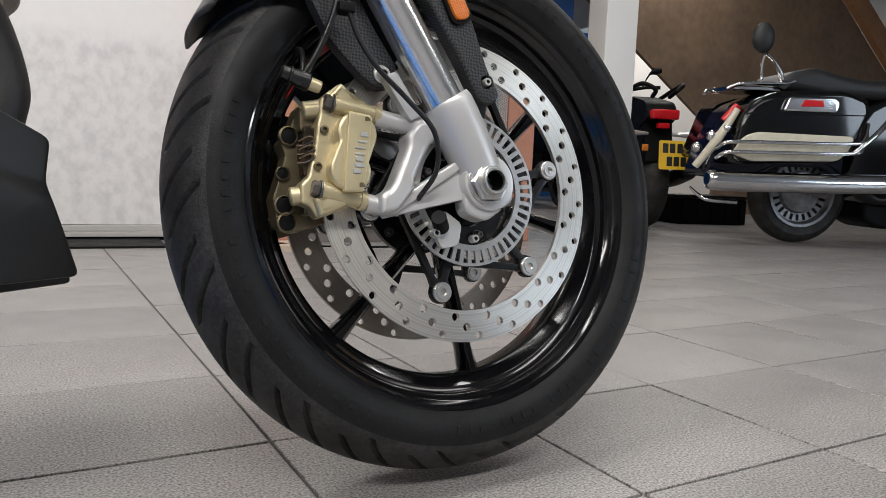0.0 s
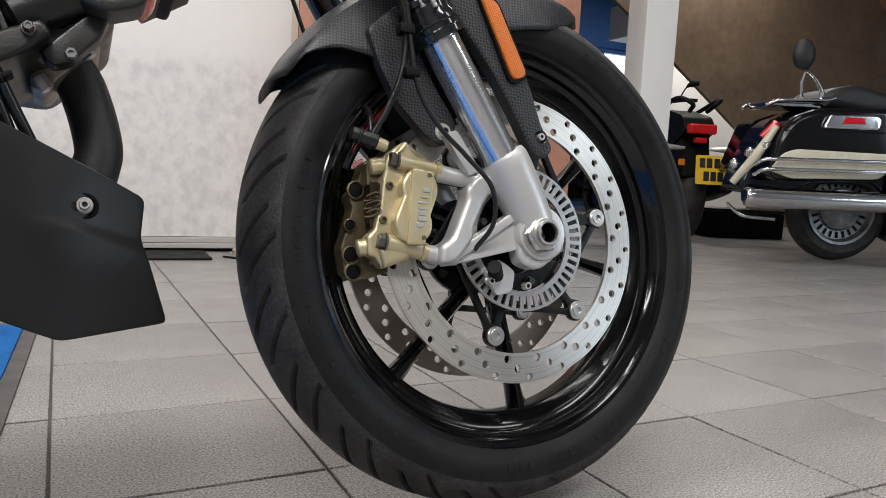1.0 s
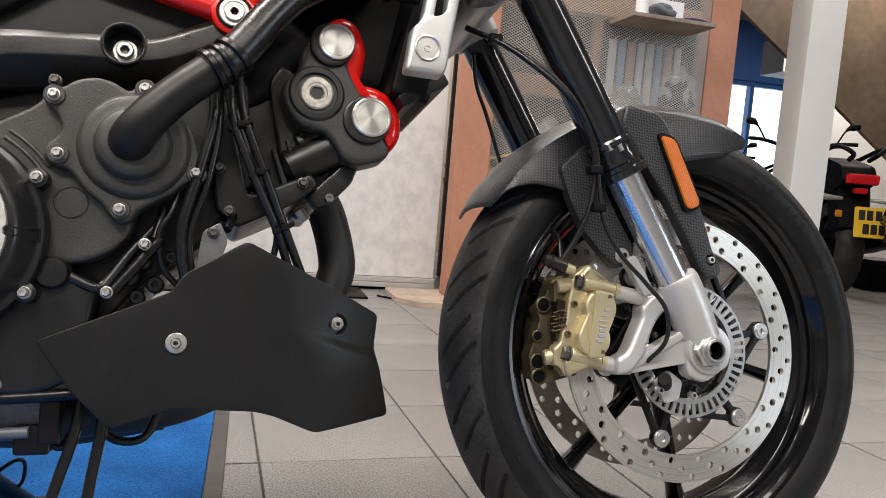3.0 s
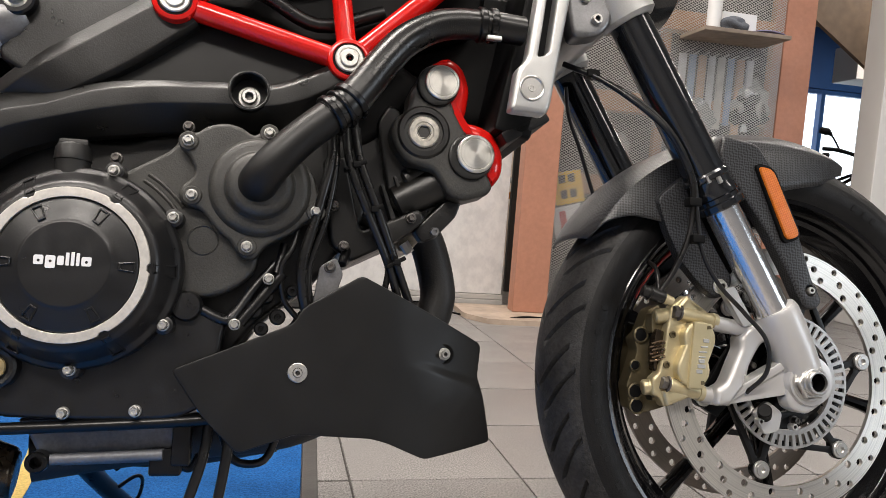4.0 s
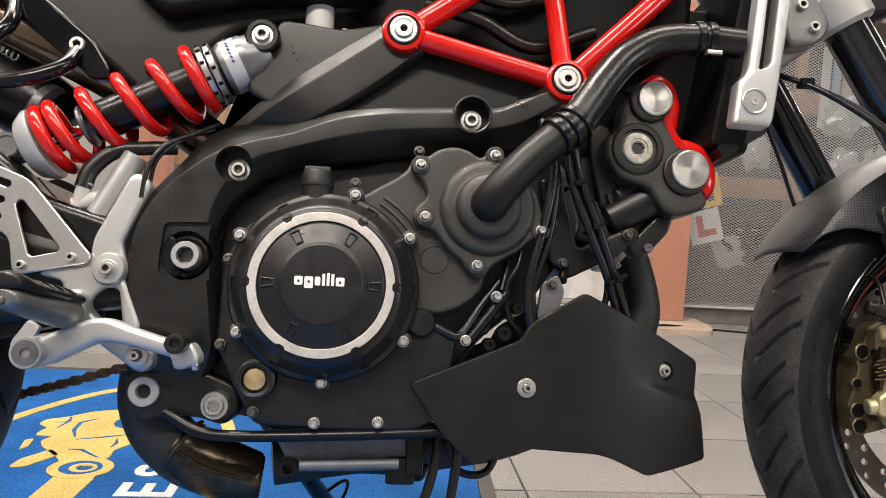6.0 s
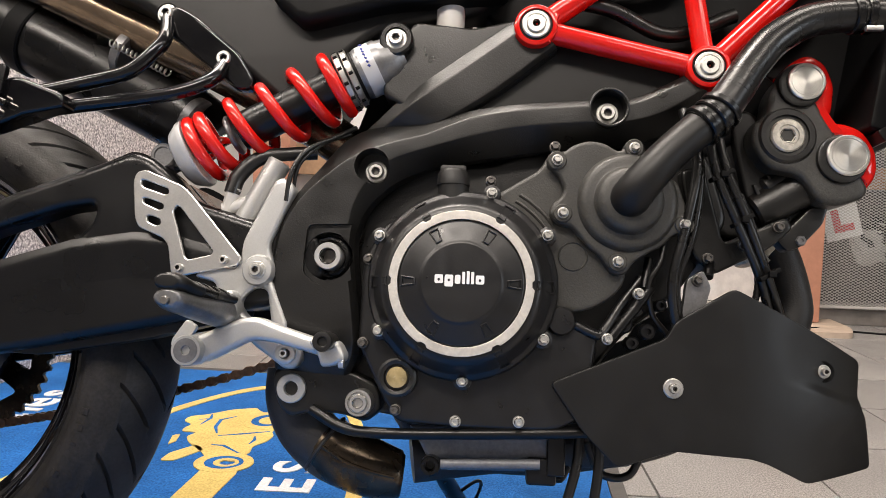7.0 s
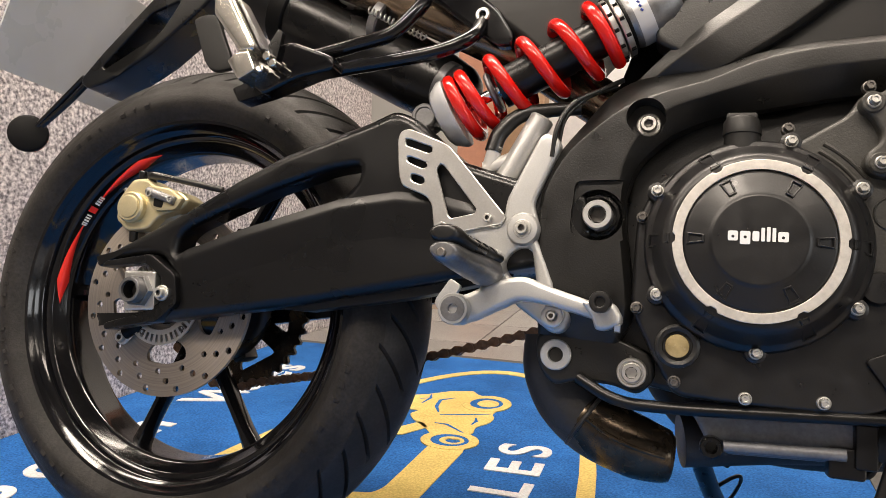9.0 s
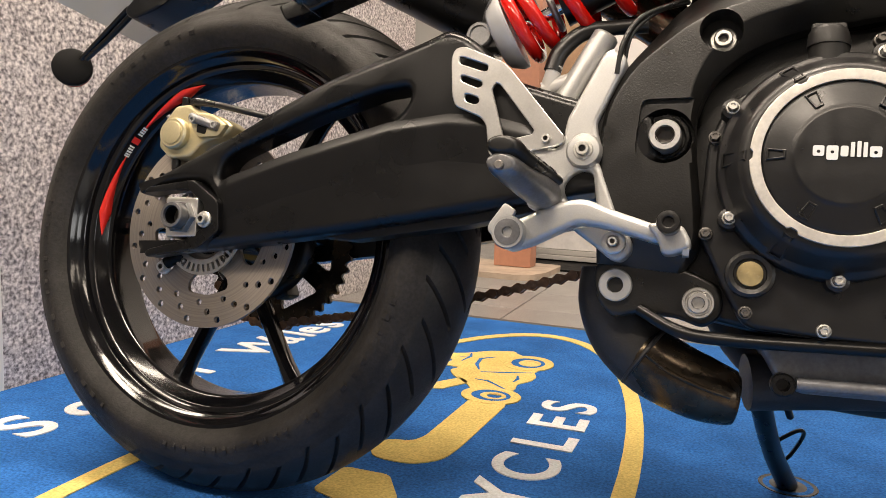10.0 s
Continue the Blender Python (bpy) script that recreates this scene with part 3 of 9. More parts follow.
screen = thing("mesh_screen", "galvanised expanded metal mesh screen between wooden posts", "screen")
tagged(part("mesh_sheet", mesh_sheet(1.885, 2.91, 2.25, 0.082, 1.62), WIRE, screen), kind="stuff")
part("bottom_rail", box(bm_new(), 1.88, 2.912, 2.240, 2.262, 0.070, 0.081, 0.002), TRIMGREY, screen)
part("skirting", box(bm_new(), 1.88, 2.912, 2.27, 2.29, 0.0, 0.060, 0.004), mat("dusty_skirting", (0.17, 0.15, 0.135), 0.6, grain=0.1, grain_size=40, stain=0.25, stain_size=6), screen, "dusty grey skirting")

# learner plate and an old yellow plate hung on the mesh
sign = thing("learner_plate", "white square plate with a red letter L", "sign")
sign.matrix_world = pose(1.973, 2.258, 0.415, 0, -16, 0)
part("plate_sheet", plate(bm_new(), rounded([(-0.068, -0.070), (0.068, -0.070), (0.068, 0.070), (-0.068, 0.070)], 0.005), 0.0, 0.003), WHITE_STICKER, sign)
bm = plate(bm_new(), [(-0.035, -0.042), (0.042, -0.042), (0.042, -0.014), (-0.006, -0.014), (-0.006, 0.05), (-0.035, 0.05)], -0.0015, -0.0002)
part("letter", bm, mat("red_letter", (0.55, 0.03, 0.04), 0.4), sign, "red letter L")
YELLOW_PLATE = mat("yellow_plate", (0.80, 0.50, 0.03), 0.35, stain=0.05)
BLACK_PRINT = mat("black_print", (0.015, 0.015, 0.015), 0.4)
sign = thing("number_plate", "yellow number plate with black bars", "number plate")
sign.matrix_world = pose(1.955, 2.258, 0.562, 0, -14, 0)
part("plate_sheet", plate(bm_new(), rounded([(-0.062, -0.07), (0.07, -0.07), (0.07, 0.07), (-0.062, 0.07)], 0.008), 0.0, 0.003), YELLOW_PLATE, sign)
for bx, bz in ((-0.035, 0.022), (0.008, 0.022), (-0.035, -0.045), (0.008, -0.045)):
    part("print_bar", plate(bm_new(), rounded([(bx, bz), (bx + 0.03, bz), (bx + 0.03, bz + 0.036), (bx, bz + 0.036)], 0.003), -0.0014, -0.0002), BLACK_PRINT, sign)

# shelf on the mesh
shelf = thing("shelf", "small plywood shelf on the mesh screen", "shelf")
part("board", box(bm_new(), 2.40, 2.795, 2.03, 2.245, 1.245, 1.262, 0.003), mat("dusty_plywood", (0.24, 0.19, 0.15), 0.5, grain=0.12, grain_size=30, stain=0.2, stain_size=8), shelf)
can = thing("spray_can", "white and blue spray can on the shelf", "spray can")
can.matrix_world = pose(2.490, 2.13, 1.262)
can_part = part("can_body", plate(bm_new(), ring(0, 0, 0.03), 0, 0.15, bevel=0.004), WHITE_STICKER, can)
can_part.data.transform(Matrix.Rotation(radians(90), 4, "X"))
rag = thing("cloth", "crumpled grey cloth on the shelf", "cloth")
bm = bm_new()
bmesh.ops.create_icosphere(bm, subdivisions=4, radius=0.065)
for v in bm.verts:
    v.co *= 1 + 0.35 * noise.noise(v.co * 22)
    v.co.z = max(v.co.z * 0.62, -0.035)
part("fold", bm, mat("grey_cloth", (0.10, 0.11, 0.13), 0.9, grain=0.2), rag, sharp=80)
rag.matrix_world = pose(2.575, 2.12, 1.290)
box_thing = thing("cardboard_box", "white card box standing on the shelf", "box")
part("card", box(bm_new(), 2.56, 2.72, 2.18, 2.235, 1.262, 1.37, 0.002), WHITE_STICKER, box_thing)

paper = thing("leaflet", "folded lilac leaflet lying on the shelf", "leaflet")
bm = bm_new()
sheet = [[bm.verts.new((2.62 + 0.17 * i / 6, 2.07 + 0.10 * j, 1.264 + 0.030 * math.sin(i / 6 * 2.6) * (0.6 + 0.4 * j))) for i in range(7)] for j in range(2)]
for k in range(6):
    bm.faces.new((sheet[0][k], sheet[0][k + 1], sheet[1][k + 1], sheet[1][k]))
made = bmesh.ops.extrude_face_region(bm, geom=list(bm.faces))
bmesh.ops.translate(bm, vec=(0, 0, 0.003), verts=[v for v in made["geom"] if isinstance(v, bmesh.types.BMVert)])
part("sheet", bm, mat("lilac_paper", (0.30, 0.28, 0.48), 0.5), paper)
can_part = part("can_cap", plate(bm_new(), ring(0, 0, 0.027), 0.15, 0.172, bevel=0.004), mat("purple_cap", (0.10, 0.06, 0.22), 0.4), can)
can_part.data.transform(Matrix.Rotation(radians(90), 4, "X"))
piece("wall_5", -3.9, 1.5, 5.2, 5.3, -0.002, 2.98, PAINT, label="plain cream painted partition wall", category="wall")
piece("wall_6", 1.62, 3.12, 4.3, 4.38, -0.002, 2.98, mat("tan_wall_paint", (0.52, 0.43, 0.35), 0.6, stain=0.15, stain_size=2), label="plain tan painted partition wall", category="wall")

# white pillar and the sloping plywood panel with its timber edge
pillar = piece("pillar", 3.512, 3.715, 2.33, 2.48, 0, 3.0, PAINT, 0.006, label="white painted square pillar", category="pillar")

bm = plate(bm_new(), [(4.30, 2.30), (6.70, 0.75), (6.70, 0.0), (9.9, 0.0), (9.9, 1.06), (8.34, 2.265), (7.39, 3.0), (4.30, 3.0)], 4.50, 4.54)
panel = tagged(part("stair_panel", bm, PLY), "sloping brown plywood stair panel", "panel", "", "structure")
beam = thing("stair_beam", "orange-brown timber beam along the stair panel", "beam")
part("beam_length", plate(bm_new(), [(8.34, 2.27), (7.40, 2.99), (7.75, 2.99), (9.9, 1.36), (9.9, 1.07)], 4.42, 4.498, bevel=0.006), TIMBER, beam)

# ---- the motorcycle: x forward, y to its left, z up, leaning on its side stand ----
BIKE = Matrix.Translation((-0.002, -0.0754, 0.0044)) @ pose(0, 0, 0, 0, 0, 2.1) @ pose(0, 0, 0, -11.5, 0, 0)
bike = thing("motorcycle", "black and red naked motorcycle leaning on its side stand", "motorcycle", BIKE)
FX, FZ, RX, RZ = 1.441, 0.2985, 0.015, 0.304


# fasteners, each facing the right-hand side (towards -y)
def socket_bolt_mesh(name, r, material, washer=True):
    b = bm_new()
    prof = [(r * 1.45, 0.002), (r * 1.45, -0.0005), (r * 1.35, -0.0012), (r * 1.02, -0.0012)] if washer else [(r * 1.02, 0.002)]
    lathe(b, prof + [(r, -0.002), (r, -0.0055), (r * 0.88, -0.0068), (r * 0.55, -0.0068)], 0, 0, 18)
    lathe(b, [(r * 0.55, -0.0068), (r * 0.5, -0.0064), (r * 0.5, -0.002), (0, -0.002)], 0, 0, 6)
    me = mesh_of(name, b, material)
    # the hex socket's shade, put in as darker metal
    me.materials.append(BOLT_DARK)
    for p in me.polygons:
        if math.hypot(p.center.x, p.center.z) < r * 0.51 and p.center.y > -0.0063:
            p.material_index = 1
    return me


def hex_bolt_mesh(name, r, material):
    b = bm_new()
    lathe(b, [(r * 1.34, 0.003), (r * 1.34, -0.001), (r * 1.22, -0.0020), (r * 1.02, -0.0022)], 0, 0, 18)
    lathe(b, [(r * 1.02, -0.0022), (r, -0.0075), (r * 0.85, -0.009), (r * 0.5, -0.009), (r * 0.42, -0.0078), (0, -0.0078)], 0, 0, 6)
    return mesh_of(name, b, material)


def button_mesh(name, r, material):
    b = bm_new()
    lathe(b, [(r, 0.003), (r, -0.002), (r * 0.9, -0.003), (r * 0.72, -0.003), (r * 0.7, -0.0042), (r * 0.36, -0.0042), (r * 0.34, -0.001), (0, -0.001)], 0, 0, 20)
    return mesh_of(name, b, material)


BOLT_STEEL = mat("zinc_bolt", (0.60, 0.59, 0.56), 0.40, metal=0.85, grain=0.12, grain_size=500, spread=0.12)
BOLT_DARK = mat("dark_bolt", (0.16, 0.15, 0.14), 0.4, metal=0.8, grain=0.15, grain_size=500)
BIG = socket_bolt_mesh("socket_bolt", 0.0080, BOLT_STEEL)
MID = socket_bolt_mesh("socket_bolt", 0.0062, BOLT_STEEL)
SMALL = socket_bolt_mesh("socket_bolt", 0.0042, BOLT_STEEL, False)
HEX = hex_bolt_mesh("hex_bolt", 0.0043, BOLT_STEEL)
HEXDARK = hex_bolt_mesh("hex_bolt", 0.0043, BOLT_DARK)
BUTTON = button_mesh("disc_button", 0.0105, STEEL)


def bolt(me, x, y, z, parent, name="bolt", turn=0.0):
    ob = new(name, me)
    ob.parent = parent
    ob.matrix_local = pose(x, y, z, 0, turn, 0)
    return ob


# ---- wheels ----
def tyre_mesh(name, profile, material, wall, grooves, slant, depth=0.0065, periods=22, edge=0.905):
    """A tyre turned from its section. Its columns run along the slanting grooves, so that these are cut cleanly into the tread."""
    sect = []
    for a, b in zip(profile, profile[1:]):
        n = max(2, int(math.hypot(b[0] - a[0], b[1] - a[1]) / 0.0032))
        sect += [(a[0] + (b[0] - a[0]) * k / n, a[1] + (b[1] - a[1]) * k / n) for k in range(n)]
    sect.append(profile[-1])
    for _ in range(6):
        sect = [sect[0]] + [((p[0] + 2 * q[0] + r[0]) / 4, (p[1] + 2 * q[1] + r[1]) / 4) for p, q, r in zip(sect, sect[1:], sect[2:])] + [sect[-1]]
    wide = max(abs(p[0]) for p in sect)
    top = max(p[1] for p in sect)
    # columns of one period: (place, which groove, share of its depth)
    cols = []
    for g, (at, lo, hi, w) in enumerate(grooves):
        cols += [(at - w * 1.35, g, 0), (at - w, g, 1), (at, g, 1), (at + w, g, 1), (at + w * 1.35, g, 0)]
    for k in range(16):
        f = (k + 0.5) / 16
        if all(min(abs(f - at), abs(f - at - 1), abs(f - at + 1)) > 2.2 * w for at, lo, hi, w in grooves):
            cols.append((f, -1, 0))
    cols.sort()
    vs, fs = [], []
    m = len(sect)
    for i in range(periods):
        wobble = 0.12 * math.sin(i * 2.4)
        for f, g, share in cols:
            for y, r in sect:
                v = abs(y) / wide
                a = 2 * math.pi * (i + f) / periods - slant * (v + 0.25 * v * v)
                cut = 0.0
                if g >= 0 and r > top * edge:
                    at, lo, hi, w = grooves[g]
                    cut = depth * share * max(0.0, min(1.0, (v - lo - 0.04 * wobble) / 0.05, (hi + 0.05 * wobble - v) / 0.07))
                # the tread ends in a small step above the smooth sidewall
                if r < top * edge:
                    cut += 0.0013
                if 0.800 * top < r < 0.812 * top or 0.868 * top < r < 0.876 * top:
                    cut -= 0.0009
                vs.append(((r - cut) * math.cos(a), y, (r - cut) * math.sin(a)))
    total = periods * len(cols)
    for i in range(total):
        j = (i + 1) % total
        for k in range(m - 1):
            fs.append((i * m + k, j * m + k, j * m + k + 1, i * m + k + 1))
    me = bpy.data.meshes.new(name)
    me.from_pydata(vs, [], fs)
    me.materials.append(material)
    me.materials.append(wall)
    for p in me.polygons:
        p.use_smooth = True
        if math.hypot(p.center.x, p.center.z) < top * edge - 0.001:
            p.material_index = 1
    me.set_sharp_from_angle(angle=radians(32))
    return me


def sidewall_mark(section, r, high, a, wide):
    """A small raised moulding on the sidewall at radius r and angle a."""
    half = section[: len(section) // 2 + 1]
    rr, yy = [q[1] for q in half], [q[0] for q in half]
    b = bm_new()
    rows = []
    for k in range(3):
        q = r + high * (k / 2 - 0.5)
        y = float(np.interp(q, rr, yy)) - 0.0001
        rows.append([b.verts.new((q * math.cos(t), y, q * math.sin(t))) for t in (a - wide / 2 / r, a + wide / 2 / r)])
    for p, q in zip(rows, rows[1:]):
        b.faces.new((p[0], p[1], q[1], q[0]))
    made = bmesh.ops.extrude_face_region(b, geom=list(b.faces))
    bmesh.ops.translate(b, vec=(0, -0.0004, 0), verts=[v for v in made["geom"] if isinstance(v, bmesh.types.BMVert)])
    return b


def disc_mesh(name, r0, r1, thick, holes, material, waves=0, arms=()):
    b = bm_new()
    outer = [((r1 + (0.0015 * math.sin(waves * 2 * math.pi * i / 120) if waves else 0)) * math.cos(2 * math.pi * i / 120), r1 * math.sin(2 * math.pi * i / 120)) for i in range(120)]
    cuts = [ring(0, 0, r0, 90)] + [ring(r * math.cos(a), r * math.sin(a), hr, 10) for r, a, hr in holes]
    plate(b, outer, -thick / 2, thick / 2, cuts)
    return mesh_of(name, b, material)


def spoke(bm, a0, a1, r0, r1, w0, w1, d0, d1):
    """A tapered cast spoke from the hub to the rim, with rounded section."""
    p = Vector((r0 * math.cos(a0), 0, r0 * math.sin(a0)))
    q = Vector((r1 * math.cos(a1), 0, r1 * math.sin(a1)))
    side = (q - p).normalized().cross(Vector((0, 1, 0)))
    rows = []
    for k in range(7):
        s = k / 6
        w, d = w0 + (w1 - w0) * s, d0 + (d1 - d0) * s
        flare = 1 + 1.2 * max(0, s - 0.8) ** 1.0 * 2.5
        c = p.lerp(q, s)
        rows.append([bm.verts.new(c + side * (w * flare * math.cos(t)) + Vector((0, d * math.sin(t), 0))) for t in [2 * math.pi * i / 10 for i in range(10)]])
    for a, b in zip(rows, rows[1:]):
        for i in range(10):
            bm.faces.new((a[i - 1], a[i], b[i], b[i - 1]))


def wheel(name, x, z, half, rim_r, profile, tyre_mat, wall, spokes, label, grooves, slant):
    """Rim, tyre and spokes round the axle at x, z."""
    b = bm_new()
    h = half
    half_rim = [(rim_r + 0.006, -h + 0.002), (rim_r + 0.0115, -h - 0.001), (rim_r + 0.0115, -h - 0.004), (rim_r + 0.009, -h - 0.0055), (rim_r + 0.005, -h - 0.0045), (rim_r + 0.001, -h + 0.001), (rim_r - 0.0015, -h + 0.006),
                (rim_r - 0.0045, -h + 0.0075), (rim_r - 0.0060, -h + 0.0105), (rim_r - 0.0075, -h + 0.0140), (rim_r - 0.0120, -h + 0.0160), (rim_r - 0.0132, -h + 0.0180), (rim_r - 0.0215, -h + 0.0310), (rim_r - 0.0255, -h + 0.0335), (rim_r - 0.0265, -h + 0.040)]
    lathe(b, half_rim + [(r, -y) for r, y in half_rim[::-1]], 0, 0, 128)
    ob = part(name, b, RIM, bike, label)
    ob.matrix_local = pose(x, 0, z)
    t = part("tyre", tyre_mesh("tyre", profile, tyre_mat, wall, grooves, slant), tyre_mat, ob, "black rubber tyre with slanted grooves")
    for first, count, wide in ((20, 12, 0.010), (100, 9, 0.013), (158, 14, 0.009), (205, 8, 0.014), (262, 16, 0.008), (318, 7, 0.012)):
        a = radians(first)
        for k in range(count):
            a += (wide + 0.0055) / 0.246
            if k % 5 != 3:
                part("sidewall_mark", sidewall_mark(profile, 0.2475, 0.0078, a, wide * (0.25 if k % 3 == 1 else 0.55)), wall, t)
    for a0, a1 in spokes:
        s = bm_new()
        spoke(s, radians(a0), radians(a1), 0.035, rim_r - 0.022, 0.0085, 0.0075, 0.017, 0.014)
        part("spoke", s, RIM, ob)
    s = bm_new()
    lathe(s, [(0.018, -0.055), (0.036, -0.055), (0.040, -0.050), (0.042, -0.02), (0.046, 0.0), (0.042, 0.02), (0.040, 0.055), (0.018, 0.055)], 0, 0, 32)
    part("hub", s, RIM, ob)
    return ob


def mirrored(profile):
    return profile + [(-y, r) for y, r in profile[-2::-1]]


FRONT_SECTION = mirrored([(-0.0455, 0.224), (-0.0515, 0.2310), (-0.0572, 0.242), (-0.0590, 0.254), (-0.0550, 0.2655), (-0.0440, 0.2790), (-0.0295, 0.2880), (-0.014, 0.2930), (0.0, 0.2945)])
REAR_SECTION = mirrored([(-0.058, 0.221), (-0.0635, 0.2275), (-0.0730, 0.237), (-0.0765, 0.248), (-0.0700, 0.2610), (-0.0585, 0.2755), (-0.045, 0.2885), (-0.030, 0.2975), (-0.015, 0.3025), (0.0, 0.304)])
pair = lambda c, d0=9, d1=25: [(c - d0, c - d1), (c + d0, c + d1)]
front_wheel = wheel("front_wheel", FX, FZ, 0.0455, 0.2185, FRONT_SECTION, RUBBER, SIDEWALL, pair(-107) + pair(13) + pair(133), "gloss black cast front wheel", [(0.25, 0.05, 0.80, 0.046), (0.72, 0.20, 0.90, 0.046)], 0.20)
rear_wheel = wheel("rear_wheel", RX, RZ, 0.057, 0.2160, REAR_SECTION, RUBBER_REAR, SIDEWALL_REAR, pair(-86) + pair(34) + pair(154), "gloss black cast rear wheel", [(0.25, 0.08, 0.74, 0.034), (0.72, 0.30, 0.92, 0.034)], -0.26)

# front brake discs with their carriers
holes = []
for k in range(22):
    a = 2 * math.pi * k / 22
    holes += [(0.1345, a, 0.0045), (0.1445, a + 0.098, 0.0045), (0.1538, a + 0.195, 0.0040)]
FRONT_DISC = disc_mesh("brake_disc", 0.1275, 0.160, 0.005, holes, DISC)
# the far disc's copy, its shade given by a darker steel
FRONT_DISC_SHADED = FRONT_DISC.copy()
FRONT_DISC_SHADED.materials[0] = DISC_DULL_SHADED


def carrier_arm_mesh():
    """A radial arm that ends in the eye of a disc button, and the slanting brace from the eye to the next arm."""
    b = bm_new()
    eye = [(0.1125 + 0.0120 * math.cos(a), 0.0120 * math.sin(a)) for a in np.linspace(-2.2, 2.2, 14).tolist()]
    plate(b, [(0.050, -0.0095), (0.078, -0.0055), (0.098, -0.0042)] + eye + [(0.098, 0.0042), (0.078, 0.0055), (0.050, 0.0095)], -0.0035, 0.0035, bevel=0.0012)
    p0, p1 = Vector((0.1090, -0.006)), Vector((0.078 * math.cos(radians(-56)), 0.078 * math.sin(radians(-56))))
    d = (p1 - p0).normalized()
    n = Vector((-d.y, d.x))
    plate(b, [tuple(p0 + n * 0.0050), tuple(p0 + d * 0.012 + n * 0.0036), tuple(p1 + n * 0.0042), tuple(p1 - n * 0.0042), tuple(p0 + d * 0.012 - n * 0.0036), tuple(p0 - n * 0.0050)], -0.0031, 0.0031, bevel=0.0010)
    return mesh_of("carrier_arm", b, SATIN)


CARRIER_ARM = carrier_arm_mesh()
CARRIER = mesh_of("disc_carrier", plate(bm_new(), ring(0, 0, 0.060, 40), -0.004, 0.004, [ring(0, 0, 0.040, 30)], bevel=0.001), SATIN)
for sgn, me in ((-1, FRONT_DISC), (1, FRONT_DISC_SHADED)):
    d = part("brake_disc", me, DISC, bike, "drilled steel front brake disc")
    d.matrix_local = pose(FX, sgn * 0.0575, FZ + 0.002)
    part("disc_carrier", CARRIER, SATIN, d, "black disc carrier")
    for k in range(6):
        a = radians(42 + 60 * k)
        bolt(HEXDARK, 0.050 * math.cos(a), -0.004, 0.050 * math.sin(a), d, "carrier_bolt")
    for k in range(6):
        a = radians(12 + 60 * k)
        arm = part("carrier_arm", CARRIER_ARM, SATIN, d)
        arm.matrix_local = pose(0, 0, 0, 0, -math.degrees(a), 0)
        bolt(BUTTON, 0.1125 * math.cos(a), -0.004, 0.1125 * math.sin(a), d, "disc_button")

# slotted sensor ring
bm = bm_new()
cuts = [ring(0, 0, 0.058, 60)]
for k in range(48):
    a = 2 * math.pi * k / 48
    u, v = Vector((math.cos(a), math.sin(a))), Vector((-math.sin(a), math.cos(a)))
    cuts.append([tuple(u * r + v * w) for r, w in ((0.064, -0.0021), (0.077, -0.0026), (0.077, 0.0026), (0.064, 0.0021))])
plate(bm, ring(0, 0, 0.080, 96), -0.0015, 0.0015, cuts)
abs_ring = part("sensor_ring", bm, STEEL, bike, "slotted steel sensor ring")
abs_ring.matrix_local = pose(FX, -0.069, FZ)

# ---- front end ----
def along(a, b, s):
    return tuple(Vector(a).lerp(Vector(b), s))


for y in (-0.092, 0.092):
    top, bot = (1.142, y, 0.850), (1.408, y, 0.371)
    leg = part("fork_leg", rod(bm_new(), top, along(top, bot, 0.690), 0.0245, 28), BLACK_CHROME, bike, "gloss black upper fork tube")
    part("stanchion", rod(bm_new(), along(top, bot, 0.70), bot, 0.0205, 28), STANCHION, leg, "chrome fork stanchion")
    b = bm_new()
    d = (Vector(bot) - Vector(top)).normalized()
    tube(b, [along(top, bot, s) for s in (0.650, 0.655, 0.664, 0.667, 0.686, 0.690, 0.704, 0.707, 0.716, 0.719, 0.731, 0.734, 0.736)], [0.0255, 0.0278, 0.0278, 0.0258, 0.0258, 0.0275, 0.0275, 0.0262, 0.0262, 0.0295, 0.0295, 0.0280, 0.0215], 32, 1)
    part("dust_seal", b, BLACK_CHROME, leg, "black dust seal")
    for turn in (200, 235, 262):
        c, w = Vector(along(top, bot, 0.676)), Vector((math.cos(radians(turn)), math.sin(radians(turn)), 0)) * 0.0262
        part("ring_slot", rod(bm_new(), c + w - d * 0.004, c + w + d * 0.004, 0.0030, 8), STEEL, leg, "bright slot in the seal ring")

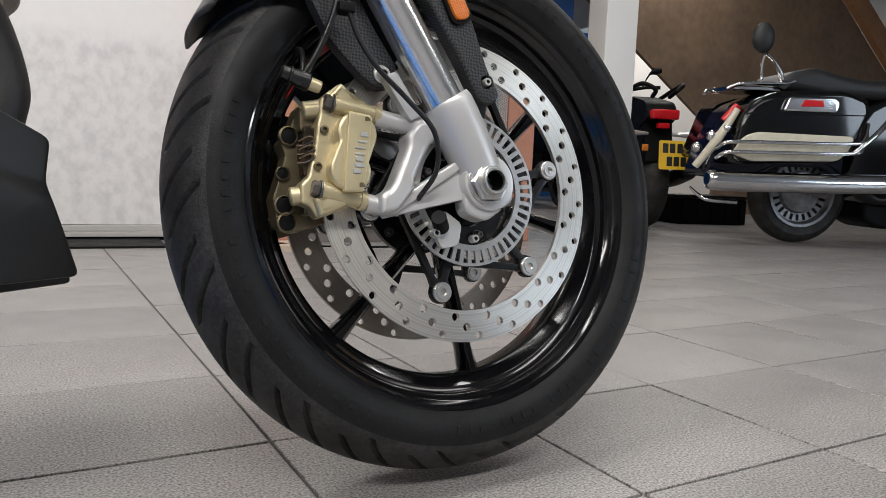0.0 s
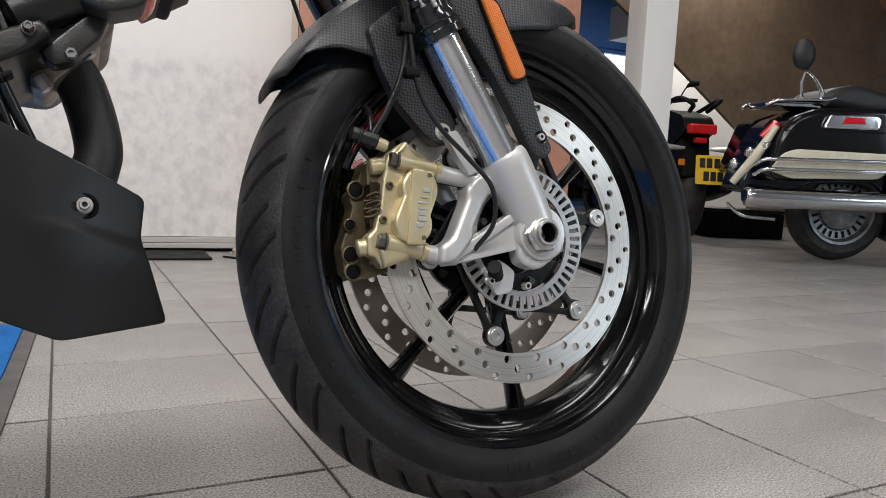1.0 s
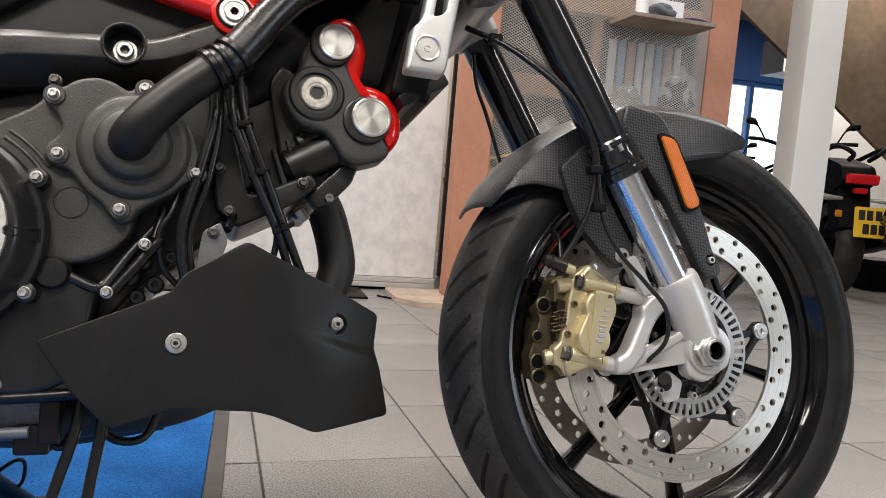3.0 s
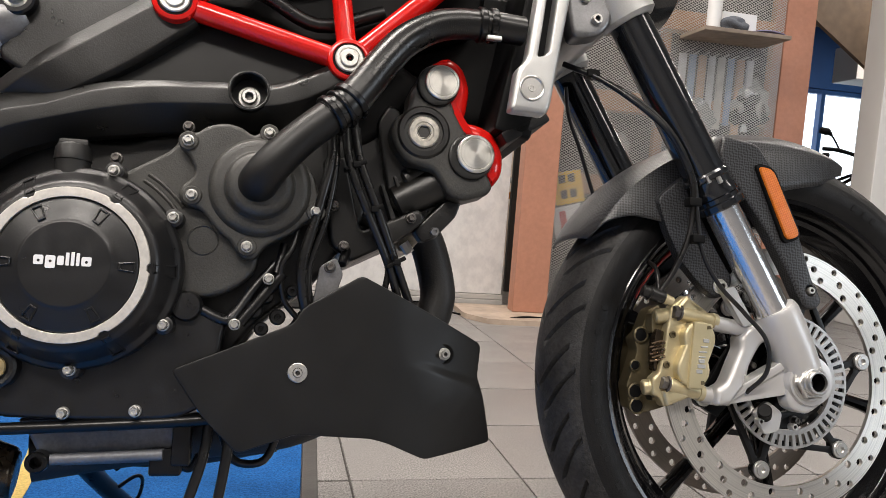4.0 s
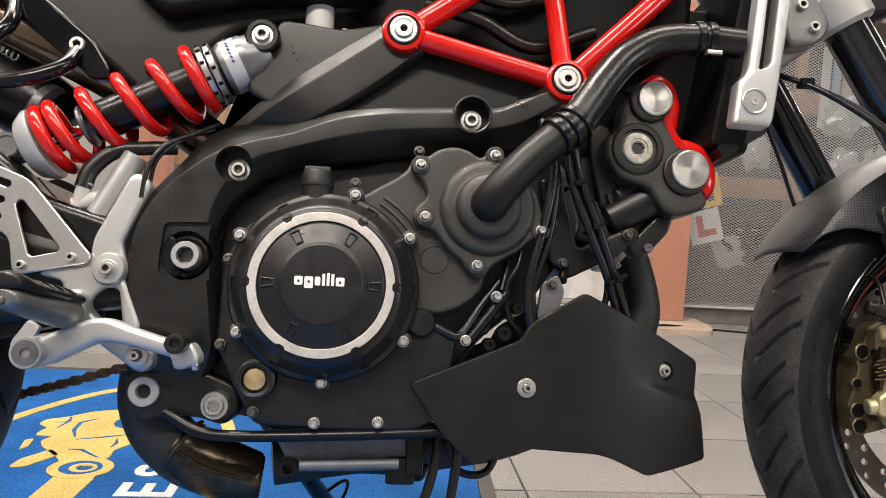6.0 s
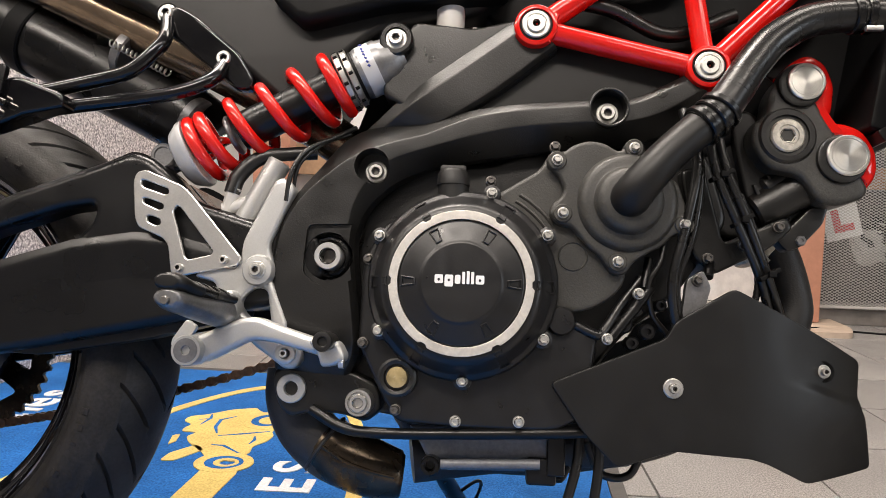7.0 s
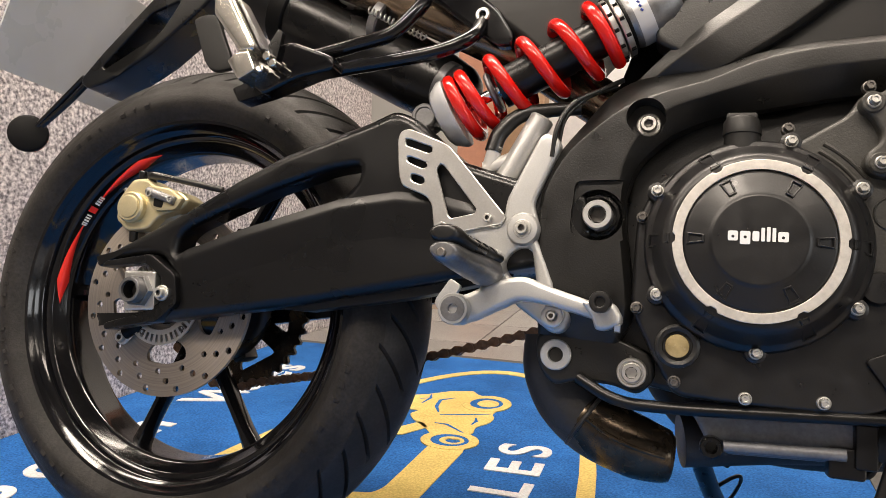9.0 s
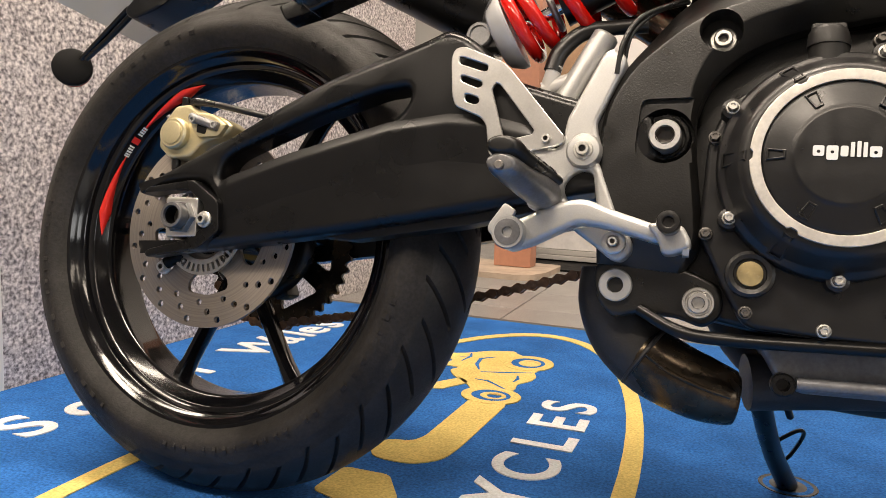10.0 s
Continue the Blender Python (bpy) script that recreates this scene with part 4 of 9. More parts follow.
# fork bottom casting with the two caliper arms
for sgn in (-1, 1):
    f = (lambda y: y) if sgn < 0 else (lambda y: -y)
    web = rounded([(1.3439, 0.2684), (1.3406, 0.2774), (1.3488, 0.2887), (1.3676, 0.2940), (1.3922, 0.3097), (1.4161, 0.3245), (1.4287, 0.3305), (1.4459, 0.3282), (1.4572, 0.3172), (1.4509, 0.2963), (1.4187, 0.2838), (1.3849, 0.2771)], 0.0025, 3)
    b = plate(bm_new(), web, -0.0965, -0.0800, bevel=0.0015, seg=2)
    rim_bar = plate(bm_new(), rounded([(1.3452, 0.2690), (1.3514, 0.2830), (1.3584, 0.2896), (1.3676, 0.2946), (1.3922, 0.3103), (1.4161, 0.3251), (1.4273, 0.3304), (1.4412, 0.3310), (1.4465, 0.3264), (1.4308, 0.3200), (1.4216, 0.3181), (1.3857, 0.2943)], 0.0022, 3), -0.1010, -0.0860, bevel=0.0016, seg=2)
    for bm in (b, rim_bar):
        for v in bm.verts:
            # the casting runs inwards towards the caliper
            v.co.y = f(v.co.y + 0.26 * max(0.0, 1.425 - v.co.x))
        if sgn > 0:
            bmesh.ops.reverse_faces(bm, faces=bm.faces)
    casting = part("fork_bottom", b, SILVER, bike, "silver cast fork bottom")
    part("web_rim", rim_bar, SILVER, casting)
    strut = rounded([(1.3616, 0.3476), (1.3630, 0.3373), (1.3559, 0.3227), (1.3467, 0.3026), (1.3419, 0.2946), (1.3299, 0.2888), (1.3301, 0.2687), (1.3489, 0.2732), (1.3679, 0.2950), (1.3669, 0.3018), (1.3728, 0.3146), (1.3822, 0.3312), (1.3908, 0.3432), (1.4009, 0.3449), (1.4118, 0.3454), (1.4039, 0.3616), (1.3940, 0.3646), (1.3740, 0.3622)], 0.005, 3)
    part("caliper_strut", plate(bm_new(), strut, f(-0.0920), f(-0.0690), bevel=0.0060, seg=4), SILVER, casting)
    part("caliper_arm", tube(bm_new(), [(1.3326, f(-0.0780), 0.3647), (1.3525, f(-0.0790), 0.3614), (1.3749, f(-0.0810), 0.3580), (1.3987, f(-0.0850), 0.3570)], [0.0094, 0.0090, 0.0092, 0.0110], 22, 5), SILVER, casting)
    part("caliper_arm", tube(bm_new(), [(1.3205, f(-0.0740), 0.2817), (1.3364, f(-0.0750), 0.2795), (1.3528, f(-0.0770), 0.2796)], [0.0096, 0.0096, 0.0105], 22, 5), SILVER, casting)
    b = tube(bm_new(), [(1.4055, f(-0.092), 0.3840), (1.4078, f(-0.092), 0.3800), (1.4130, f(-0.092), 0.3690), (1.4270, f(-0.092), 0.3400), (1.4400, f(-0.092), 0.3120)], [0.0238, 0.0256, 0.0262, 0.0255, 0.0230], 32, 1)
    part("sleeve", b, SILVER, casting)
    b = bm_new()
    lathe(b, [(0.0292, f(-0.076)), (0.0298, f(-0.1010)), (0.0285, f(-0.1040)), (0.0245, f(-0.1048)), (0.0180, f(-0.1048))], 1.4445, 0.3010, 44)
    part("axle_boss", b, SILVER, casting)
    lobe = rounded([(1.4165, 0.2980), (1.4740, 0.3020), (1.4760, 0.2835), (1.4640, 0.2755), (1.4410, 0.2610), (1.4170, 0.2700)], 0.009, 4)
    part("pinch_lug", plate(bm_new(), lobe, f(-0.1000), f(-0.0800), bevel=0.0040, seg=3), SILVER, casting)
    # no cut: a thin near-black plate gives the slit its shade
    part("pinch_slit", plate(bm_new(), [(1.4575, 0.2810), (1.4590, 0.2812), (1.4622, 0.2722), (1.4608, 0.2716)], f(-0.1004), f(-0.0990)), DARK, casting)
    b = bm_new()
    lathe(b, [(0.0225, f(-0.1046)), (0.0225, f(-0.1062)), (0.0215, f(-0.1068)), (0.0190, f(-0.1068))], 1.4410, 0.2998, 36)
    lathe(b, [(0.0205, f(-0.1066)), (0.0205, f(-0.1120)), (0.0188, f(-0.1138)), (0.0150, f(-0.1138))], 1.4410, 0.2998, 6)
    lathe(b, [(0.0158, f(-0.1120)), (0.0158, f(-0.1155)), (0.0150, f(-0.1165)), (0.0138, f(-0.1165)), (0.0136, f(-0.1205)), (0.0128, f(-0.1215)), (0.0108, f(-0.1215)), (0.0102, f(-0.1200)), (0.0102, f(-0.0900)), (0, f(-0.0900))], 1.4410, 0.2998, 36)
    part("axle_nut", b, STEEL, casting, "steel axle nut with a hollow axle")
    # near-black lining: the bore's shade is put into its colour
    part("axle_bore", lathe(bm_new(), [(0.0101, f(-0.1180)), (0.0099, f(-0.1170)), (0.0098, f(-0.0915)), (0, f(-0.0915))], 1.4410, 0.2998, 28), DARK, casting, "near-black lining that shades the hollow axle bore")

# radial calipers: outer and inner half, pistons, and the bolts that run along the bike
caliper_outline = rounded([(1.2988, 0.3955), (1.2830, 0.3835), (1.2770, 0.3753), (1.2775, 0.3644), (1.2747, 0.3570), (1.2730, 0.3435), (1.2700, 0.3266), (1.2661, 0.3145), (1.2640, 0.3049), (1.2560, 0.2990), (1.2560, 0.2800), (1.2644, 0.2776), (1.2706, 0.2665), (1.2801, 0.2690), (1.2930, 0.2740), (1.3080, 0.2794), (1.3120, 0.3000), (1.3220, 0.3450), (1.3290, 0.3760), (1.3102, 0.3885)], 0.0030, 2)
inner_outline = rounded([(1.280, 0.385), (1.266, 0.378), (1.256, 0.352), (1.247, 0.344), (1.252, 0.330), (1.243, 0.302), (1.238, 0.290), (1.242, 0.262), (1.262, 0.257), (1.300, 0.268), (1.316, 0.30), (1.322, 0.355)], 0.003, 2)
for sgn in (-1, 1):
    f = (lambda y: y) if sgn < 0 else (lambda y: -y)
    caliper = part("front_caliper", plate(bm_new(), caliper_outline, f(-0.0790), f(-0.0640), bevel=0.0032), GOLD, bike, "champagne gold radial front brake caliper")
    part("inner_half", plate(bm_new(), inner_outline, f(-0.050), f(-0.028), bevel=0.0025), GOLD_SHADED, caliper, "shaded inner caliper half")
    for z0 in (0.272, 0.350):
        part("bridge", box(bm_new(), 1.262, 1.288, f(-0.066), f(-0.048), z0, z0 + 0.024, 0.003), GOLD_SHADED, caliper)
    # sloping shoulders above and below the pistons
    for tri in ([(1.2988, 0.3955), (1.2840, 0.3800), (1.2960, 0.3680), (1.3230, 0.3740)], [(1.2660, 0.2850), (1.2715, 0.2670), (1.2960, 0.2760), (1.3080, 0.2830), (1.2900, 0.2930)]):
        part("shoulder", plate(bm_new(), rounded(tri, 0.002, 2), f(-0.0845), f(-0.0760), bevel=0.0055, seg=3), GOLD, caliper)
    # raised figure-of-eight over the pistons
    eight = [(1.3093 + 0.0200 * math.cos(radians(q)), 0.3455 + 0.0200 * math.sin(radians(q))) for q in range(-24, 205, 12)] + [(1.3011 + 0.0205 * math.cos(radians(q)), 0.3100 + 0.0205 * math.sin(radians(q))) for q in range(156, 385, 12)]
    part("piston_cover", plate(bm_new(), eight, f(-0.0920), f(-0.0770), bevel=0.0032, seg=4), GOLD, caliper)
    part("raised_rib", plate(bm_new(), rounded([(1.3000, 0.3650), (1.3232, 0.3620), (1.3190, 0.3300), (1.3110, 0.2890), (1.2915, 0.2888), (1.2955, 0.3260)], 0.0025), f(-0.0955), f(-0.0910), bevel=0.0014), GOLD, caliper)
    for z0 in (0.3560, 0.2935):
        part("rib_notch", plate(bm_new(), rounded([(1.3065 + (z0 - 0.2935) * 0.14, z0), (1.3125 + (z0 - 0.2935) * 0.14, z0 + 0.0008), (1.3105 + (z0 - 0.2935) * 0.14, z0 + 0.0045), (1.3070 + (z0 - 0.2935) * 0.14, z0 + 0.0045)], 0.001, 2), f(-0.0960), f(-0.0953)), GOLD_SHADED, caliper)
    for k, (w, out) in enumerate(((0.0075, 0), (0.0098, 0.0024), (0.0075, 0), (0.0090, 0), (0.0102, 0), (0.0090, 0), (0.0075, 0))):
        z0, x0 = 0.3060 + k * 0.0058, 1.3085 + k * 0.0015 + out
        thick = 0.0020 if k in (3, 4, 5) else 0.0044
        b = plate(bm_new(), rounded([(x0, z0), (x0 - w, z0 + 0.0004), (x0 - w, z0 + 0.0004 + thick), (x0, z0 + thick)], 0.0009, 2), f(-0.0966), f(-0.0952), bevel=0.0004, seg=1)
        part("logo_bar", b, ALU, caliper, "grey raised logo bar")
    for bx, bz, tx, tz in ((1.2900, 0.3742, 1.3368, 0.3658), (1.2742, 0.2925, 1.3185, 0.2826)):
        a, e = Vector((bx, f(-0.0800), bz)), Vector((tx, f(-0.0785), tz))
        u = (e - a).normalized()
        part("mount_sleeve", tube(bm_new(), [a, a + u * 0.001, a + u * 0.036, e - u * 0.0070, e - u * 0.0065, e - u * 0.0005, e], [0.0078, 0.0086, 0.0086, 0.0086, 0.0096, 0.0096, 0.0090], 22, 1), GOLD, caliper)
        part("mount_washer", rod(bm_new(), a - u * 0.0002, a - u * 0.0020, 0.0096, 22, None, 0.0005), BOLT_DARK, caliper)
        part("mount_bolt", rod(bm_new(), a - u * 0.0018, a - u * 0.0090, 0.0078, 6, None, 0.0009), BOLT_DARK, caliper, "dark hex bolt")
        part("sleeve_end", rod(bm_new(), (bx - 0.025, f(-0.066), bz - 0.005), (bx - 0.006, f(-0.070), bz - 0.002), 0.0088, 20, None, 0.0015), GOLD, caliper)
    for px, pz in ((1.2806, 0.3492), (1.2728, 0.3147)):
        b = bm_new()
        lathe(b, [(0.0040, f(-0.078)), (0.0040, f(-0.0815)), (0.0024, f(-0.0818)), (0.0022, f(-0.0795)), (0, f(-0.0795))], px, pz, 14)
        part("pin_hole", b, GOLD_SHADED, caliper)
    for pz in (0.3225, 0.3305, 0.3385):
        b = tube(bm_new(), [(1.258, f(-0.074), pz), (1.265, f(-0.0815), pz + 0.003), (1.270, f(-0.0810), pz + 0.001), (1.264, f(-0.075), pz - 0.003), (1.256, f(-0.072), pz - 0.004)], 0.0012, 6, 3)
        part("pad_clip", b, TITANIUM, caliper)
    part("pad_back", plate(bm_new(), rounded([(1.2620, 0.3060), (1.2740, 0.3100), (1.2760, 0.3520), (1.2650, 0.3560), (1.2600, 0.3300)], 0.003, 2), f(-0.0720), f(-0.0600), bevel=0.001), BURNT, caliper, "rust-brown brake pad edge")
    for px, pz, r in ((1.2555, 0.348, 0.0078), (1.2480, 0.312, 0.0055), (1.2485, 0.282, 0.0080), (1.2505, 0.2655, 0.0080)):
        b = bm_new()
        lathe(b, [(r * 1.25, f(-0.0490)), (r * 1.25, f(-0.0530)), (r * 1.05, f(-0.0540)), (r, f(-0.0530)), (r * 0.95, f(-0.0500)), (0, f(-0.0500))], px, pz, 20)
        part("plug_rim", b, GOLD_SHADED, caliper)
        b = bm_new()
        lathe(b, [(r * 0.93, f(-0.0495)), (r * 0.9, f(-0.0520)), (r * 0.4, f(-0.0525)), (0, f(-0.0525))], px, pz, 20)
        part("plug", b, DARK, caliper)
# brake pads inside the caliper
for yy in (-0.0635, -0.0515):
    part("brake_pad", plate(bm_new(), rounded([(1.290, 0.285), (1.322, 0.292), (1.326, 0.36), (1.296, 0.365)], 0.004), yy - 0.004, yy + 0.004), DARK, bike, "dark brake pad")

# banjo fitting and brake lines
part("hose_fitting", rod(bm_new(), (1.2400, -0.084, 0.3990), (1.2660, -0.087, 0.3900), 0.0068, 16, 0.0085, 0.0015), HOSE, bike, "black rubber hose fitting")
part("hose_fitting", rod(bm_new(), (1.2640, -0.087, 0.3905), (1.2760, -0.088, 0.3860), 0.0062, 16, 0.0058, 0.001), GOLD, bike)
part("hose_collar", rod(bm_new(), (1.2470, -0.085, 0.3966), (1.2500, -0.0853, 0.3956), 0.0088, 16, None, 0.001), HOSE, bike)
LINES = [
    [(1.260, -0.087, 0.396), (1.274, -0.093, 0.420), (1.288, -0.100, 0.455), (1.293, -0.104, 0.490), (1.289, -0.108, 0.525), (1.268, -0.108, 0.570), (1.235, -0.105, 0.602), (1.190, -0.085, 0.640), (1.150, -0.06, 0.665)],
    [(1.372, -0.085, 0.285), (1.381, -0.110, 0.310), (1.376, -0.118, 0.345), (1.352, -0.112, 0.376), (1.322, -0.108, 0.408), (1.303, -0.106, 0.445), (1.296, -0.108, 0.490), (1.290, -0.110, 0.530), (1.262, -0.110, 0.580), (1.222, -0.098, 0.620), (1.172, -0.070, 0.655)],
    [(1.260, -0.087, 0.396), (1.268, -0.06, 0.430), (1.270, 0.0, 0.440), (1.268, 0.06, 0.420), (1.262, 0.085, 0.40)],
    [(1.200, 0.055, 0.680), (1.206, 0.058, 0.640), (1.222, 0.060, 0.600), (1.243, 0.062, 0.540), (1.262, 0.064, 0.490)],
]
for k, pts in enumerate(LINES):
    part("brake_line", tube(bm_new(), pts, 0.0034 if k == 0 else 0.0026, 10, 6), HOSE, bike, "thin black brake line")
for px, py, pz in ((1.292, -0.106, 0.500), (1.297, -0.104, 0.458), (1.180, -0.075, 0.650)):
    b = bm_new()
    box(b, px - 0.008, px + 0.008, py - 0.007, py + 0.007, pz - 0.005, pz + 0.005, 0.002)
    part("hose_clip", b, DARK, bike, "black hose clip")
# speed sensor by the axle
b = bm_new()
plate(b, rounded([(1.388, 0.262), (1.400, 0.236), (1.420, 0.240), (1.425, 0.262), (1.405, 0.276)], 0.005), -0.078, -0.072, bevel=0.001)
part("sensor_bracket", b, SILVER, bike)
part("speed_sensor", rod(bm_new(), (1.402, -0.076, 0.258), (1.388, -0.096, 0.266), 0.008, 14, None, 0.001), DARK, bike, "black speed sensor")
bolt(SMALL, 1.391, -0.079, 0.252, bike)
bolt(SMALL, 1.436, -0.079, 0.246, bike)

# ---- mudguard with carbon-look stays ----
def fender_shell():
    """Sections across the guard by angle: crown, shoulder and skirt, given as radii about the axle and half widths."""
    ang = (64, 67, 71, 77, 85, 93, 104, 115, 125, 132, 138, 143, 148)
    crown = (0.309, 0.313, 0.316, 0.317, 0.317, 0.317, 0.317, 0.316, 0.316, 0.316, 0.315, 0.314, 0.311)
    wide = (0.010, 0.030, 0.045, 0.056, 0.063, 0.066, 0.067, 0.062, 0.064, 0.068, 0.070, 0.068, 0.054)
    edge = (0.308, 0.306, 0.300, 0.293, 0.290, 0.292, 0.299, 0.301, 0.302, 0.303, 0.303, 0.303, 0.303)
    foot_y = (0.011, 0.032, 0.048, 0.062, 0.071, 0.077, 0.080, 0.069, 0.070, 0.074, 0.075, 0.072, 0.056)
    foot_r = (0.306, 0.298, 0.272, 0.252, 0.239, 0.230, 0.232, 0.236, 0.236, 0.244, 0.281, 0.299, 0.3025)
    b = bm_new()
    rows = []
    n, m = 56, 12
    for i in range(n + 1):
        t = 64 + 84 * i / n
        rc, w, e, fy, fr = (float(np.interp(t, ang, q)) for q in (crown, wide, edge, foot_y, foot_r))
        half = []
        for j in range(m + 1):
            v = j / m
            half.append((w * v, rc - (rc - e) * v ** 2.4))
        for j in range(1, 6):
            v = j / 5
            half.append((w + (fy - w) * v ** 0.6, e + (fr - e) * v))
        full = [(-y, r) for y, r in half[:0:-1]] + half
        rows.append([b.verts.new((FX + r * math.cos(radians(t)), y, FZ + r * math.sin(radians(t)))) for y, r in full])
    for p, q in zip(rows, rows[1:]):
        for j in range(len(p) - 1):
            b.faces.new((p[j], p[j + 1], q[j + 1], q[j]))
    return b


fender = part("front_mudguard", fender_shell(), CARBON, bike, "dark carbon-look front mudguard", sharp=34)
mod = fender.modifiers.new("thick", "SOLIDIFY")
mod.thickness = 0.003
for sgn in (-1, 1):
    f = (lambda y: y) if sgn < 0 else (lambda y: -y)
    outer = rounded([(1.340, 0.588), (1.388, 0.580), (1.418, 0.535), (1.444, 0.466), (1.458, 0.420), (1.472, 0.395), (1.462, 0.384), (1.446, 0.386), (1.424, 0.430), (1.396, 0.478), (1.352, 0.535), (1.335, 0.560)], 0.008, 3)
    part("front_stay", plate(bm_new(), outer, f(-0.094), f(-0.076), [ring(1.455, 0.407, 0.0062, 14)], bevel=0.004), CARBON, fender, "carbon-look mudguard stay")
    outer = rounded([(1.262, 0.508), (1.300, 0.540), (1.314, 0.500), (1.338, 0.452), (1.3600, 0.4180), (1.3540, 0.3980), (1.3380, 0.3930), (1.3220, 0.4030), (1.2922, 0.4344), (1.2745, 0.4701)], 0.006, 3)
    part("rear_stay", plate(bm_new(), outer, f(-0.080), f(-0.066), bevel=0.003), CARBON, fender, "carbon-look mudguard stay")
    part("dark_inner_panel", plate(bm_new(), rounded([(1.30, 0.56), (1.36, 0.57), (1.40, 0.50), (1.36, 0.42), (1.32, 0.47)], 0.008), f(-0.074), f(-0.062)), DARK, fender)
bolt(MID, 1.3422, -0.0805, 0.4076, bike)
bolt(SMALL, 1.455, -0.090, 0.407, bike)
refl = part("reflector", plate(bm_new(), rounded([(1.382, 0.552), (1.402, 0.549), (1.437, 0.471), (1.419, 0.464)], 0.008, 4), -0.1015, -0.094, bevel=0.0015), ORANGE, bike, "long orange side reflector")
part("reflector_rim", plate(bm_new(), rounded([(1.3785, 0.5565), (1.4045, 0.552), (1.441, 0.470), (1.417, 0.4595)], 0.010, 4), -0.0985, -0.0935), DARK, refl)
part("fork_brace", plate(bm_new(), rounded([(1.337, 0.402), (1.352, 0.408), (1.378, 0.366), (1.364, 0.360)], 0.003), -0.094, -0.084, bevel=0.001), ALU, bike)

# ---- triple clamp, radiator and its silver side bracket ----
for y in (-0.092, 0.092):
    b = bm_new()
    c = Vector((1.142, y, 0.850)).lerp(Vector((1.408, y, 0.371)), 0.250)
    d = (Vector((1.408, 0, 0.371)) - Vector((1.142, 0, 0.850))).normalized()
    rod(b, c - d * 0.022, c + d * 0.022, 0.034, 32, None, 0.005)
    part("lower_clamp", b, ALU, bike, "silver fork clamp")
b = plate(bm_new(), rounded([(1.120, 0.742), (1.180, 0.765), (1.216, 0.742), (1.196, 0.700), (1.168, 0.676), (1.146, 0.690)], 0.012, 4), -0.088, 0.088, bevel=0.008)
clamp = part("clamp_bridge", b, ALU, bike, "silver lower fork bridge")
# greyer than the bridge: the ear's shade is put into its metal
part("clamp_ear", plate(bm_new(), rounded([(1.128, 0.752), (1.170, 0.775), (1.196, 0.755), (1.188, 0.700), (1.176, 0.684), (1.142, 0.676)], 0.010, 4), -0.110, -0.086, bevel=0.005), PEWTER, clamp)
bolt(MID, 1.1555, -0.1085, 0.7255, bike)
bolt(MID, 1.1690, -0.1085, 0.7010, bike)
b = box(bm_new(), -0.022, 0.022, -0.105, 0.105, -0.115, 0.115, 0.006)
bmesh.ops.transform(b, matrix=pose(1.098, 0, 0.672, 0, 12, 0), verts=b.verts)
radiator = part("radiator", b, DARK, bike, "black radiator behind the fork")
b = box(bm_new(), -0.050, 0.010, -0.105, 0.105, -0.008, 0.006, 0.003)
bmesh.ops.transform(b, matrix=pose(1.106, 0, 0.582, 0, -32, 0), verts=b.verts)
part("radiator_foot", b, PLASTIC, radiator, "sloping black radiator foot plate")
outer = rounded([(1.0575, 0.5735), (1.0640, 0.6190), (1.0715, 0.6260), (1.0750, 0.6330), (1.0858, 0.7075), (1.0920, 0.7480), (1.1300, 0.7480), (1.1238, 0.7125), (1.1120, 0.6460), (1.1010, 0.5810), (1.0970, 0.5725)], 0.004, 3)
slot = rounded([(1.0862, 0.6335), (1.0910, 0.6650), (1.0990, 0.7280), (1.1105, 0.7280), (1.1045, 0.6850), (1.0985, 0.6410), (1.0940, 0.6360)], 0.002, 2)
bracket = part("radiator_bracket", plate(bm_new(), outer, -0.150, -0.132, [slot], bevel=0.005), ALU, bike, "slotted silver radiator bracket")
b = bm_new()
lathe(b, [(0.0135, -0.148), (0.0135, -0.1515), (0.0125, -0.152), (0.0115, -0.1515), (0.011, -0.1505), (0.0, -0.1505)], 1.0795, 0.598, 28)
part("ring_washer", b, STEEL, bracket)
bolt(SMALL, 1.0795, -0.1445, 0.598, bracket)
# near-black plate added so the gap behind the radiator stays in shade
part("radiator_cowl", plate(bm_new(), rounded([(0.900, 0.585), (0.965, 0.655), (1.010, 0.640), (1.045, 0.585), (1.068, 0.566), (1.090, 0.580), (1.105, 0.760), (0.900, 0.760)], 0.01), -0.010, 0.06, bevel=0.004), DARK, radiator, "near-black filler in the gap behind the radiator")
# headlight edge above the fork
b = bm_new()
lathe(b, [(0.0, -0.04), (0.05, -0.038), (0.075, -0.02), (0.083, 0.01), (0.080, 0.04), (0.0, 0.06)], 0, 0, 40)
bmesh.ops.transform(b, matrix=Matrix.Translation((1.275, -0.02, 0.815)) @ pose(0, 0, 0, 0, 0, 90), verts=b.verts)
part("headlamp", b, BLACK_CHROME, bike, "gloss black headlamp shell")

# ---- engine ----
engine = part("engine", plate(bm_new(), rounded([(0.545, 0.262), (0.62, 0.250), (0.735, 0.250), (0.775, 0.290), (0.815, 0.345), (0.875, 0.395), (0.925, 0.470), (0.905, 0.540), (0.86, 0.560), (0.75, 0.552), (0.68, 0.525), (0.60, 0.520), (0.545, 0.480), (0.528, 0.380), (0.530, 0.300)], 0.012, 3), -0.072, 0.110, bevel=0.006), CAST, bike, "black cast engine crankcase")
